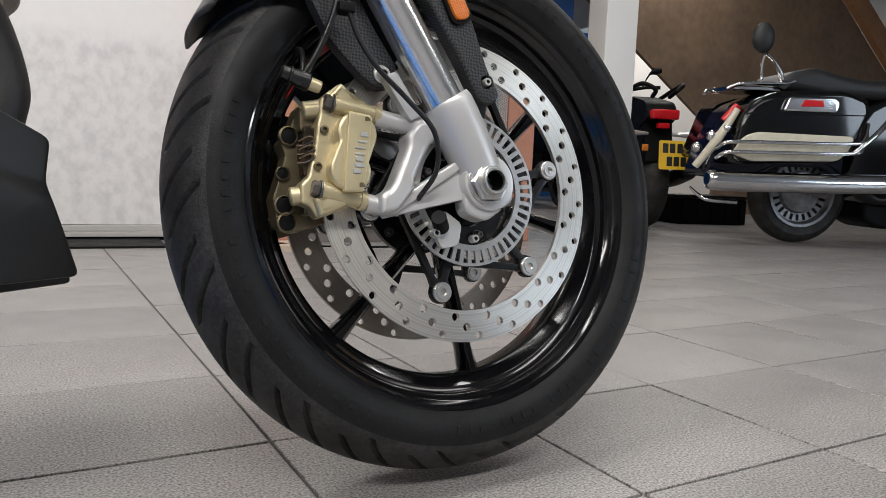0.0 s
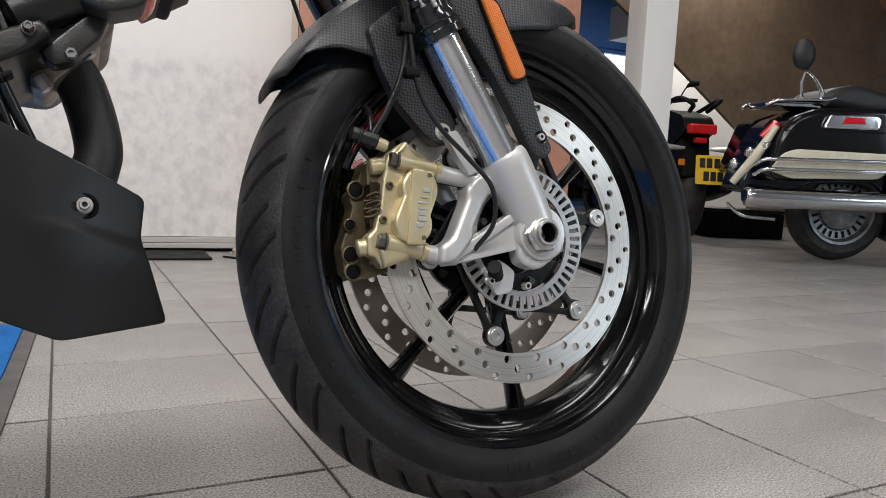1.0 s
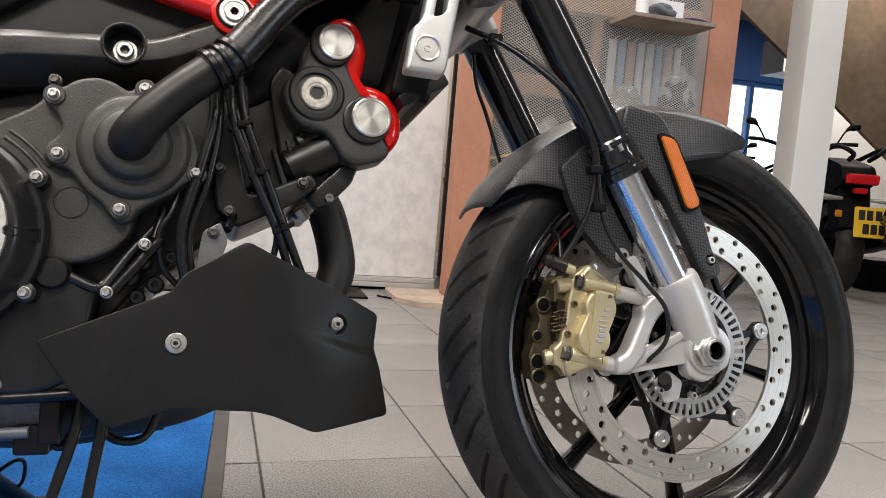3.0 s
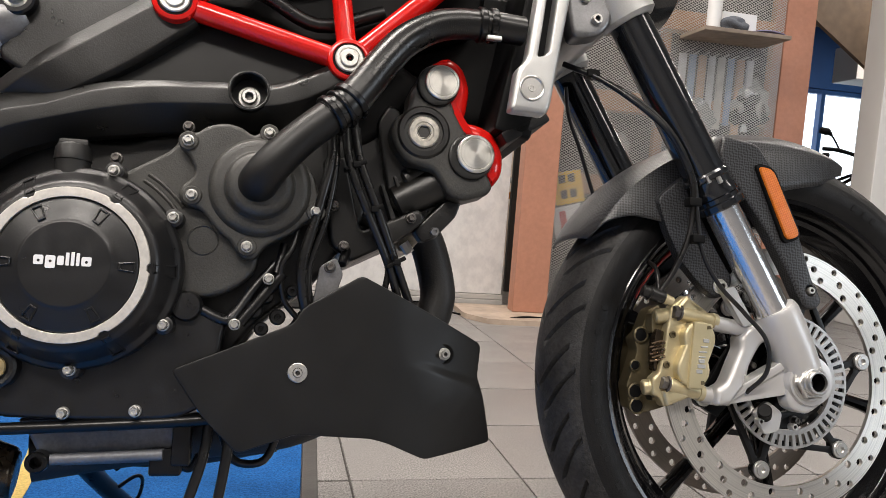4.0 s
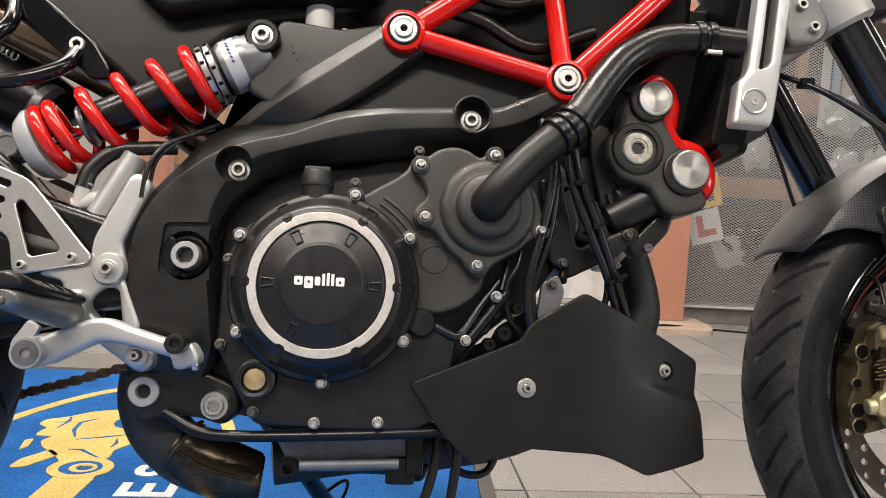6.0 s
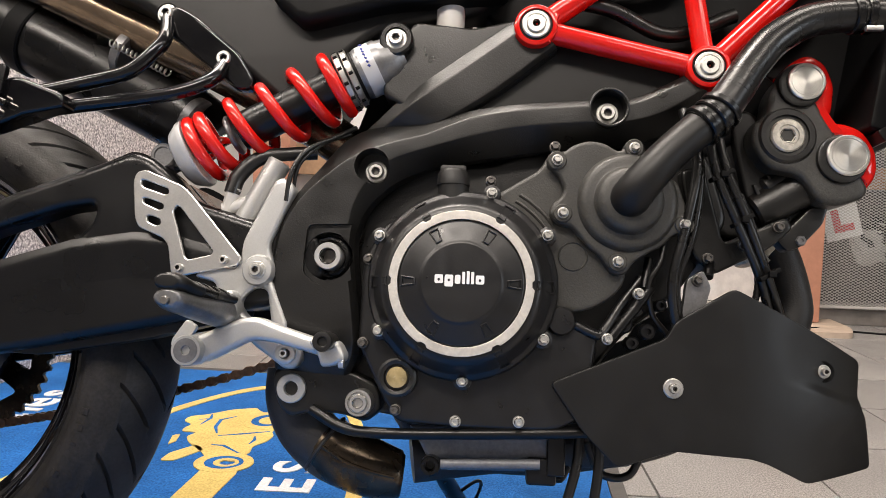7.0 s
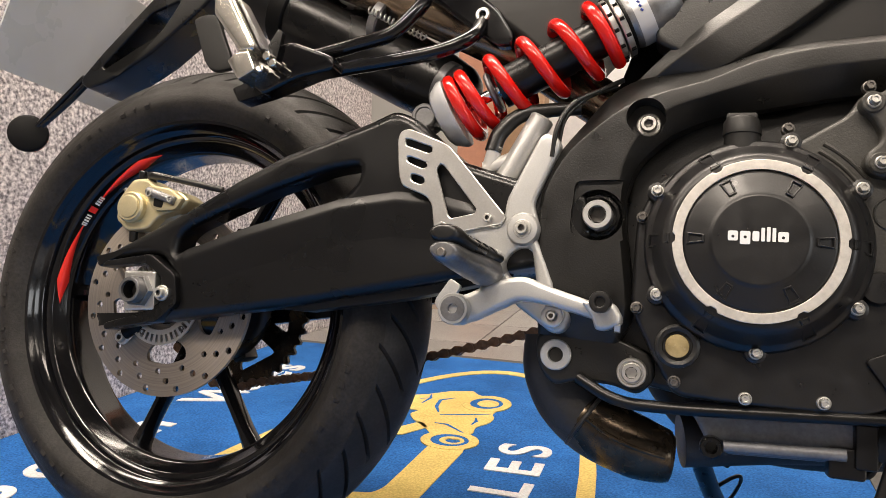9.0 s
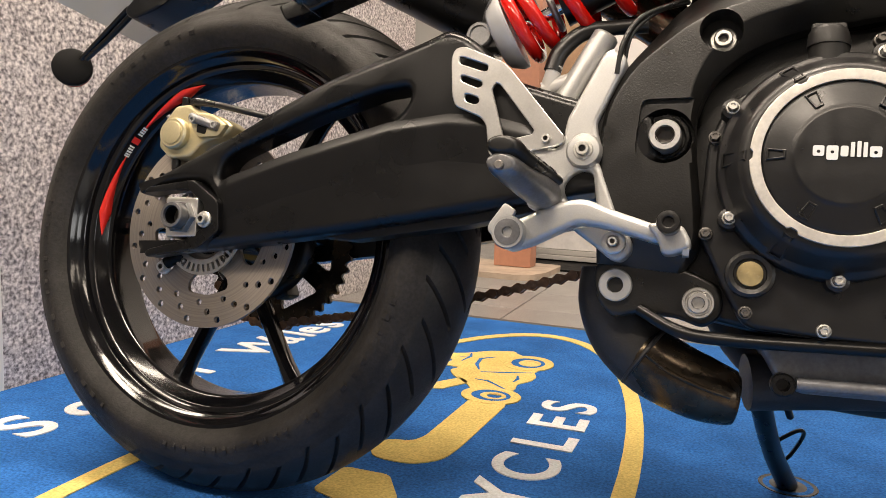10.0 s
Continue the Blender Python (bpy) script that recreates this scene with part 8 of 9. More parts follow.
part("rest_socket", plate(bm_new(), rounded([(0.140, 0.545), (0.150, 0.580), (0.190, 0.588), (0.240, 0.570), (0.242, 0.556), (0.200, 0.548), (0.160, 0.530)], 0.006), -0.146, -0.124, bevel=0.004), RIM, rear_rest)
# thin black plate added as the shadow below the socket
part("rest_shadow_plate", plate(bm_new(), rounded([(0.118, 0.540), (0.140, 0.548), (0.225, 0.566), (0.225, 0.556), (0.165, 0.534), (0.128, 0.524)], 0.004), -0.140, -0.118, bevel=0.002), SATIN, rear_rest)
POLISHED = mat("polished_casting", (0.68, 0.65, 0.59), 0.17, metal=0.95, grain=0.1, grain_size=200, stain=0.15)
pass_peg = part("passenger_footrest", plate(bm_new(), rounded([(0.1030, 0.6320), (0.1075, 0.6385), (0.1190, 0.6380), (0.1250, 0.6320), (0.1600, 0.5760), (0.1560, 0.5700), (0.1420, 0.5690), (0.1045, 0.6140)], 0.004, 3), -0.1690, -0.1440, bevel=0.0050, seg=4), POLISHED, rear_rest, "folded polished passenger footrest")
part("peg_insert", plate(bm_new(), rounded([(0.1255, 0.6330), (0.1320, 0.6310), (0.1690, 0.5740), (0.1610, 0.5755)], 0.002, 2), -0.1600, -0.1440, bevel=0.002), PEWTER, pass_peg, "worn grey insert")
part("peg_foot", plate(bm_new(), rounded([(0.1405, 0.5680), (0.1545, 0.5705), (0.1660, 0.5480), (0.1460, 0.5370), (0.1300, 0.5590)], 0.003, 3), -0.1720, -0.1440, bevel=0.0030), POLISHED, pass_peg)
part("heel_flap", plate(bm_new(), rounded([(0.0188, 0.6448), (0.0272, 0.6496), (0.0495, 0.6523), (0.0759, 0.5983), (0.0822, 0.5819), (0.0539, 0.5781), (0.0413, 0.5905)], 0.010, 3), -0.0900, -0.0840, bevel=0.002), PLASTIC, rear_rest, "dark grey heel flap")
for dx, dz, r in ((0.012, 0.004, 0.0048), (0.020, -0.004, 0.0042), (0.006, -0.010, 0.0040)):
    part("hinge_bolt", rod(bm_new(), (0.160 + dx, -0.150, 0.562 + dz), (0.160 + dx, -0.164, 0.562 + dz), r, 12, None, 0.001), POLISHED, pass_peg)
b = bm_new()
lathe(b, [(0.006, -0.160), (0.006, -0.1675), (0.0045, -0.1685), (0.0, -0.1685)], 0.158, 0.550, 14)
part("peg_pin", b, PEWTER, pass_peg)
part("peg_spring", plate(bm_new(), rounded([(0.160, 0.572), (0.176, 0.600), (0.182, 0.596), (0.178, 0.566), (0.170, 0.556)], 0.003), -0.152, -0.146, bevel=0.001), SATIN, pass_peg)
# exhaust under the seat
part("link_pipe_rear", tube(bm_new(), [(0.560, 0.000, 0.520), (0.500, -0.005, 0.560), (0.420, -0.010, 0.610), (0.330, -0.015, 0.655), (0.230, -0.018, 0.700), (0.130, -0.02, 0.745), (0.04, -0.02, 0.785)], 0.0265, 24, 6), TITANIUM, bike, "bronze heat-tinted exhaust pipe")
can_r = part("silencer", tube(bm_new(), [(0.340, 0.030, 0.570), (0.325, 0.030, 0.580), (0.270, 0.030, 0.610), (0.150, 0.030, 0.672), (0.020, 0.030, 0.735), (-0.10, 0.030, 0.79), (-0.115, 0.03, 0.797)], [0.022, 0.040, 0.046, 0.048, 0.048, 0.046, 0.03], 32, 6), SATIN, bike, "black underseat silencer")
part("silencer_band", rod(bm_new(), (0.102, 0.030, 0.695), (0.078, 0.030, 0.7065), 0.0515, 32, None, 0.002), DARK, can_r)
for c in ((0.318, 0.0, 0.585), (0.235, -0.012, 0.664)):
    part("pipe_clamp", rod(bm_new(), (c[0] + 0.006, c[1], c[2] - 0.003), (c[0] - 0.006, c[1], c[2] + 0.003), 0.030, 24, None, 0.002), PEWTER, can_r)
spring_pts = []
for k in range(160):
    s = k / 159
    p = Vector((0.302, -0.045, 0.628)).lerp(Vector((0.230, -0.048, 0.664)), s)
    a = s * 2 * math.pi * 14
    spring_pts.append(p + Vector((0.45 * math.cos(a), math.sin(a), 0.9 * math.cos(a))) * 0.0036)
part("exhaust_spring", tube(bm_new(), spring_pts, 0.0010, 6, 1), STEEL, can_r, "small coil spring")
# tail: plate hanger, round reflector, number plate seen from behind
hug = part("plate_hanger", plate(bm_new(), rounded([(-0.215, 0.600), (-0.180, 0.640), (-0.100, 0.720), (-0.02, 0.78), (0.05, 0.78), (-0.02, 0.70), (-0.10, 0.635), (-0.165, 0.598), (-0.200, 0.588)], 0.010, 3), -0.020, 0.040, [rounded([(-0.178, 0.618), (-0.105, 0.692), (-0.060, 0.708), (-0.085, 0.668), (-0.150, 0.606)], 0.006)], bevel=0.004), SATIN, bike, "black plate hanger")
for dx in (0.0, 0.016):
    part("reflector_arm", tube(bm_new(), [(-0.225 + dx, 0.0, 0.612), (-0.270 + dx, 0.008, 0.580), (-0.318 + dx * 0.6, 0.018, 0.548)], 0.0042, 10, 4), SATIN, hug)
b = bm_new()
lathe(b, [(0.0, 0.006), (0.025, 0.006), (0.0275, 0.003), (0.0275, -0.003), (0.024, -0.006), (0, -0.0075)], 0, 0, 32)
bmesh.ops.transform(b, matrix=pose(-0.338, 0.022, 0.537, 0, 0, 40), verts=b.verts)
part("reflector_back", b, DARK, hug, "black back of a round reflector")
b = bm_new()
lathe(b, [(0.0, 0.010), (0.024, 0.010), (0.0268, 0.0085), (0.0268, 0.0062), (0, 0.0062)], 0, 0, 32)
bmesh.ops.transform(b, matrix=pose(-0.338, 0.022, 0.537, 0, 0, 40), verts=b.verts)
part("reflector_lens", b, TAIL_RED, hug, "red reflector lens")
# corners rounded; the back shows faint maker's print as bars
b = plate(bm_new(), rounded([(-0.115, 0.0), (0.115, 0.0), (0.115, 0.178), (-0.115, 0.178)], 0.012, 3), -0.0015, 0.0015)
m_plate = pose(-0.272, 0.0, 0.592, 0, 0, 90) @ pose(0, 0, 0, 16, 0, 0)
bmesh.ops.transform(b, matrix=m_plate, verts=b.verts)
np_back = part("number_plate_back", b, mat("grey_plate_back", (0.42, 0.43, 0.43), 0.30, stain=0.08), hug, "grey back of a number plate")
for w, z in ((0.05, 0.030), (0.07, 0.022), (0.06, 0.014)):
    b = plate(bm_new(), [(-0.10, z), (-0.10 + w, z), (-0.10 + w, z + 0.003), (-0.10, z + 0.003)], 0.0016, 0.0024)
    bmesh.ops.transform(b, matrix=m_plate, verts=b.verts)
    part("print_bar", b, PEWTER, np_back)

# ---- chain, sprocket and side stand ----
SY = 0.078
b = bm_new()
teeth = []
for k in range(43 * 4):
    a = 2 * math.pi * k / (43 * 4)
    r = (0.104, 0.110, 0.110, 0.104)[k % 4]
    teeth.append((r * math.cos(a), r * math.sin(a)))
cuts = [ring(0, 0, 0.035, 24)] + [rounded([(0.058 * math.cos(radians(60 * k + t)) * q, 0.058 * math.sin(radians(60 * k + t)) * q) for t, q in ((-17, 0.95), (17, 0.95), (20, 1.5), (-20, 1.5))], 0.006, 2) for k in range(6)]
plate(b, teeth, SY - 0.003, SY + 0.003, cuts)
sprocket = part("rear_sprocket", b, BURNT, bike, "dark rear sprocket")
sprocket.matrix_local = pose(RX, 0, RZ)


def link_mesh(outer_link):
    b = bm_new()
    w = 0.0065 if outer_link else 0.0048
    for s in (-1, 1):
        o = [(-0.0079 + 0.0062 * math.cos(a), 0.0062 * math.sin(a)) for a in [math.pi / 2 + math.pi * i / 6 for i in range(7)]] + [(0.0079 + 0.0062 * math.cos(a), 0.0062 * math.sin(a)) for a in [-math.pi / 2 + math.pi * i / 6 for i in range(7)]]
        o = o[:7] + [(0.0, -0.0028)] + o[7:] + [(0.0, 0.0028)]
        plate(b, o, s * w - 0.0009, s * w + 0.0009)
    for x in (-0.0079, 0.0079):
        lathe(b, [(0, -w - 0.0015), (0.0026, -w - 0.0015), (0.0026, w + 0.0015), (0, w + 0.0015)], x, 0, 8)
        lathe(b, [(0.0026, -0.004), (0.005, -0.004), (0.005, 0.004), (0.0026, 0.004)], x, 0, 10)
    return mesh_of("chain_link", b, RUST)


LINKS = [link_mesh(False), link_mesh(True)]
chain = part("drive_chain", tube(bm_new(), [(0.030, SY, 0.210), (0.032, SY, 0.2101)], 0.001, 6, 1), RUST, bike, "rusty brown drive chain")
run = []
a = radians(215)
while a < radians(287):
    run.append((RX + 0.107 * math.cos(a), RZ + 0.107 * math.sin(a)))
    a += 0.0158 / 0.107
p = Vector((0.052, 0.2055))
q = Vector((0.475, 0.318))
n = int((q - p).length / 0.0158)
for k in range(n):
    s = k / n
    r = p.lerp(q, s)
    run.append((r.x, r.y - 0.010 * math.sin(math.pi * s)))
for k, ((x0, z0), (x1, z1)) in enumerate(zip(run, run[1:])):
    ob = new("chain_link", LINKS[k % 2])
    ob.parent = chain
    ob.matrix_local = pose((x0 + x1) / 2, SY, (z0 + z1) / 2, 0, -math.degrees(math.atan2(z1 - z0, x1 - x0)), 0)
stand = part("side_stand", tube(bm_new(), [(0.610, 0.045, 0.215), (0.625, 0.120, 0.168), (0.645, 0.210, 0.115), (0.672, 0.296, 0.064)], [0.0105, 0.0115, 0.0115, 0.0125], 18, 5), SATIN, bike, "black side stand")
b = bm_new()
lathe(b, [(0.0, 0.004), (0.036, 0.004), (0.0385, 0.002), (0.0385, -0.002), (0.035, -0.0045), (0.026, -0.003), (0.012, -0.006), (0.0, -0.008)], 0, 0, 36)
bmesh.ops.transform(b, matrix=Matrix.Translation((0.673, 0.3005, 0.060)) @ Matrix.Rotation(radians(11.5), 4, "X") @ Matrix.Rotation(radians(90), 4, "X") @ Matrix.Scale(-1, 4, (0, 1, 0)), verts=b.verts)
part("stand_foot", b, SATIN, stand, "round black stand foot")
part("stand_tang", tube(bm_new(), [(0.640, 0.190, 0.125), (0.668, 0.185, 0.146), (0.676, 0.200, 0.140), (0.668, 0.235, 0.112), (0.656, 0.24, 0.098)], 0.0024, 8, 4), SATIN, stand)
part("stand_spring_rod", rod(bm_new(), (0.630, 0.06, 0.215), (0.655, 0.14, 0.165), 0.004, 10), SATIN, stand)

# ---- parked motorcycles and far things ----
GLOSSBLACK = mat("deep_gloss_black", (0.003, 0.003, 0.0035), 0.07, coat=0.3, spec=0.4)
CREAM = mat("cream_paint", (0.62, 0.58, 0.46), 0.25, coat=0.4, stain=0.05)
SEAT = mat("black_vinyl", (0.014, 0.014, 0.015), 0.5, bump=0.2, bump_size=250)
NAVY = mat("dark_blue_paint", (0.004, 0.006, 0.020), 0.12, coat=0.4)
LENS = mat("red_lamp_lens", (0.55, 0.01, 0.015), 0.12)
AMBERLENS = mat("amber_lens", (0.6, 0.2, 0.02), 0.15)
CLEARLENS = mat("clear_lens", (0.6, 0.6, 0.6), 0.1, metal=0.5)


def plain_tyre(b, x, z, r, half, hole):
    """A turned tyre section round the axle at x, z."""
    lathe(b, [(hole, -half * 0.75), (hole + 0.02, -half * 0.9), ((r + hole) / 2, -half), (r * 0.93, -half * 0.8), (r * 0.985, -half * 0.4), (r, 0), (r * 0.985, half * 0.4), (r * 0.93, half * 0.8), ((r + hole) / 2, half), (hole + 0.02, half * 0.9), (hole, half * 0.75)], x, z, 56)
    return b


cruiser = thing("touring_motorcycle", "large black touring motorcycle with cream trim and chrome", "motorcycle", pose(4.58, 2.15, 0, 0, 0, -20))
part("rear_tyre", plain_tyre(bm_new(), 0.17, 0.285, 0.285, 0.065, 0.19), RUBBER, cruiser)
b = bm_new()
lathe(b, [(0.195, -0.05), (0.195, -0.062), (0.18, -0.06), (0.165, -0.035), (0.12, -0.03), (0.11, -0.045), (0.05, -0.055), (0, -0.055)], 0.17, 0.285, 48)
rim = part("rear_rim", b, PEWTER, cruiser, "cast alloy wheel")
for k in range(24):
    a = 2 * math.pi * k / 24
    c, s = math.cos(a), math.sin(a)
    b = plate(bm_new(), [(0.17 + 0.125 * c - 0.006 * s, 0.285 + 0.125 * s + 0.006 * c), (0.17 + 0.160 * c - 0.008 * s, 0.285 + 0.160 * s + 0.008 * c), (0.17 + 0.160 * c + 0.008 * s, 0.285 + 0.160 * s - 0.008 * c), (0.17 + 0.125 * c + 0.006 * s, 0.285 + 0.125 * s - 0.006 * c)], -0.0365, -0.03)
    part("rim_slot", b, DARK, rim)
bag = part("saddlebag", plate(bm_new(), rounded([(-0.40, 0.46), (-0.36, 0.66), (-0.30, 0.75), (-0.16, 0.80), (0.20, 0.82), (0.33, 0.78), (0.35, 0.72), (0.27, 0.50), (0.18, 0.44), (-0.36, 0.42)], 0.04, 4), -0.32, -0.10, bevel=0.035, seg=4), GLOSSBLACK, cruiser, "gloss black hard saddlebag")
part("lid_seam", plate(bm_new(), [(-0.345, 0.672), (0.325, 0.692), (0.325, 0.698), (-0.345, 0.678)], -0.3215, -0.30), DARK, bag)
part("cream_panel", plate(bm_new(), rounded([(-0.41, 0.47), (-0.35, 0.56), (-0.28, 0.585), (0.26, 0.585), (0.24, 0.52), (0.18, 0.455), (-0.30, 0.435)], 0.03, 4), -0.330, -0.315, bevel=0.008), CREAM, bag, "cream side panel")
lamp_t = part("side_lamp", plate(bm_new(), rounded([(-0.16, 0.695), (-0.13, 0.765), (0.12, 0.775), (0.15, 0.755), (0.14, 0.70)], 0.015, 4), -0.345, -0.315, bevel=0.010), CHROME, bag, "chrome lamp surround")
part("lens", plate(bm_new(), rounded([(-0.07, 0.72), (-0.05, 0.755), (0.05, 0.757), (0.06, 0.725)], 0.008), -0.350, -0.343, bevel=0.004), LENS, lamp_t, "red lamp lens")
for z0, y0 in ((0.475, -0.36), (0.525, -0.36)):
    part("guard_rail", tube(bm_new(), [(-0.48, -0.30, z0 - 0.03), (-0.44, y0, z0), (-0.2, y0, z0 + 0.008), (0.22, y0, z0 + 0.02), (0.30, -0.34, z0 + 0.05), (0.36, -0.28, z0 + 0.13)], 0.010, 12, 5), CHROME, cruiser, "chrome guard rail")
part("guard_rail", tube(bm_new(), [(0.24, -0.36, 0.50), (0.36, -0.35, 0.60), (0.48, -0.30, 0.70)], 0.014, 12, 4), CHROME, cruiser)
b = tube(bm_new(), [(-0.52, -0.30, 0.335), (-0.505, -0.30, 0.335), (-0.42, -0.30, 0.33), (0.1, -0.30, 0.335), (0.7, -0.30, 0.35), (1.3, -0.28, 0.36)], [0.030, 0.048, 0.052, 0.052, 0.050, 0.035], 24, 5)
part("exhaust_pipe", b, CHROME, cruiser, "long chrome exhaust pipe")
part("rear_fender", plate(bm_new(), rounded([(-0.46, 0.36), (-0.40, 0.55), (-0.30, 0.74), (-0.10, 0.82), (0.40, 0.80), (0.45, 0.55), (0.38, 0.30), (0.28, 0.42), (0.0, 0.42), (-0.16, 0.33)], 0.06, 5), -0.11, 0.11, bevel=0.04, seg=4), NAVY, cruiser, "dark blue rear fender")
part("far_saddlebag", plate(bm_new(), rounded([(-0.40, 0.46), (-0.30, 0.75), (-0.16, 0.80), (0.20, 0.82), (0.35, 0.72), (0.18, 0.44)], 0.04, 4), 0.32, 0.12, bevel=0.03), GLOSSBLACK, cruiser)
part("body", plate(bm_new(), rounded([(0.35, 0.35), (0.40, 0.75), (0.60, 0.84), (1.10, 0.86), (1.45, 0.80), (1.50, 0.40), (1.2, 0.22), (0.5, 0.22)], 0.06, 4), -0.16, 0.16, bevel=0.05, seg=4), GLOSSBLACK, cruiser, "gloss black tank and engine body")
part("under_frame", plate(bm_new(), rounded([(0.50, 0.14), (0.48, 0.42), (0.60, 0.46), (1.30, 0.40), (1.35, 0.12), (0.60, 0.10)], 0.03, 3), -0.13, 0.13, bevel=0.02), DARK, cruiser, "dark frame and engine underside")
part("seat", plate(bm_new(), rounded([(-0.12, 0.83), (-0.02, 0.92), (0.12, 0.955), (0.28, 0.92), (0.45, 0.90), (0.62, 0.92), (0.78, 0.88), (0.80, 0.80), (0.2, 0.80)], 0.04, 4), -0.17, 0.17, bevel=0.045, seg=4), SEAT, cruiser, "black stepped vinyl seat")
for yy in (-0.16, 0.16):
    part("rack_rail", tube(bm_new(), [(-0.36, yy * 0.8, 0.815), (-0.31, yy, 0.840), (-0.20, yy, 0.848), (-0.06, yy, 0.855), (0.00, yy, 0.87)], 0.011, 10, 4), CHROME, cruiser, "chrome luggage rail")
part("rack_plate", box(bm_new(), -0.32, -0.06, -0.13, 0.13, 0.815, 0.842, 0.006), CHROME, cruiser)
part("tail_bar", tube(bm_new(), [(-0.52, -0.16, 0.40), (-0.44, -0.22, 0.54), (-0.36, -0.26, 0.70)], [0.020, 0.026, 0.016], 12, 4), CREAM, cruiser, "cream slanting tail bar")
part("tail_lens", tube(bm_new(), [(-0.40, -0.20, 0.64), (-0.34, -0.22, 0.72)], 0.022, 12, 1), LENS, cruiser, "red tail lens")
part("lower_pipe", tube(bm_new(), [(-0.44, 0.05, 0.29), (-0.38, 0.04, 0.24), (-0.33, 0.02, 0.222), (-0.18, 0.0, 0.215)], [0.006, 0.011, 0.013, 0.013], 12, 4), CHROME, cruiser, "chrome lower pipe")
for sgn in (-1,):
    part("mirror_arm", tube(bm_new(), [(-0.06, sgn * 0.14, 0.85), (-0.075, sgn * 0.15, 0.90), (-0.13, sgn * 0.17, 0.965), (-0.19, sgn * 0.19, 1.00)], [0.016, 0.014, 0.009, 0.010], 10, 4), CHROME, cruiser)
    part("mirror_arm", tube(bm_new(), [(-0.17, sgn * 0.14, 0.85), (-0.20, sgn * 0.17, 0.93), (-0.20, sgn * 0.19, 0.99)], 0.007, 10, 3), CHROME, cruiser)
    b = bm_new()
    bmesh.ops.create_uvsphere(b, u_segments=24, v_segments=16, radius=0.08)
    for v in b.verts:
        v.co = Vector((v.co.x * 0.75, v.co.y * 0.45, v.co.z))
    bmesh.ops.transform(b, matrix=Matrix.Translation((-0.22, sgn * 0.20, 1.075)), verts=b.verts)
    part("mirror", b, SEAT, cruiser, "black oval mirror back", sharp=80)
part("front_tyre", plain_tyre(bm_new(), 1.75, 0.30, 0.30, 0.06, 0.2), RUBBER, cruiser)
part("fork", rod(bm_new(), (1.75, -0.1, 0.3), (1.45, -0.1, 0.95), 0.03, 16), CHROME, cruiser)
part("fork", rod(bm_new(), (1.75, 0.1, 0.3), (1.45, 0.1, 0.95), 0.03, 16), CHROME, cruiser)
for px, py, pz in ((-0.46, -0.20, 0.56), (-0.40, -0.24, 0.60), (-0.50, -0.12, 0.50)):
    b = bm_new()
    bmesh.ops.create_uvsphere(b, u_segments=20, v_segments=12, radius=0.028)
    bmesh.ops.transform(b, matrix=Matrix.Translation((px, py, pz)), verts=b.verts)
    part("chrome_lamp", b, CHROME, cruiser, sharp=80)

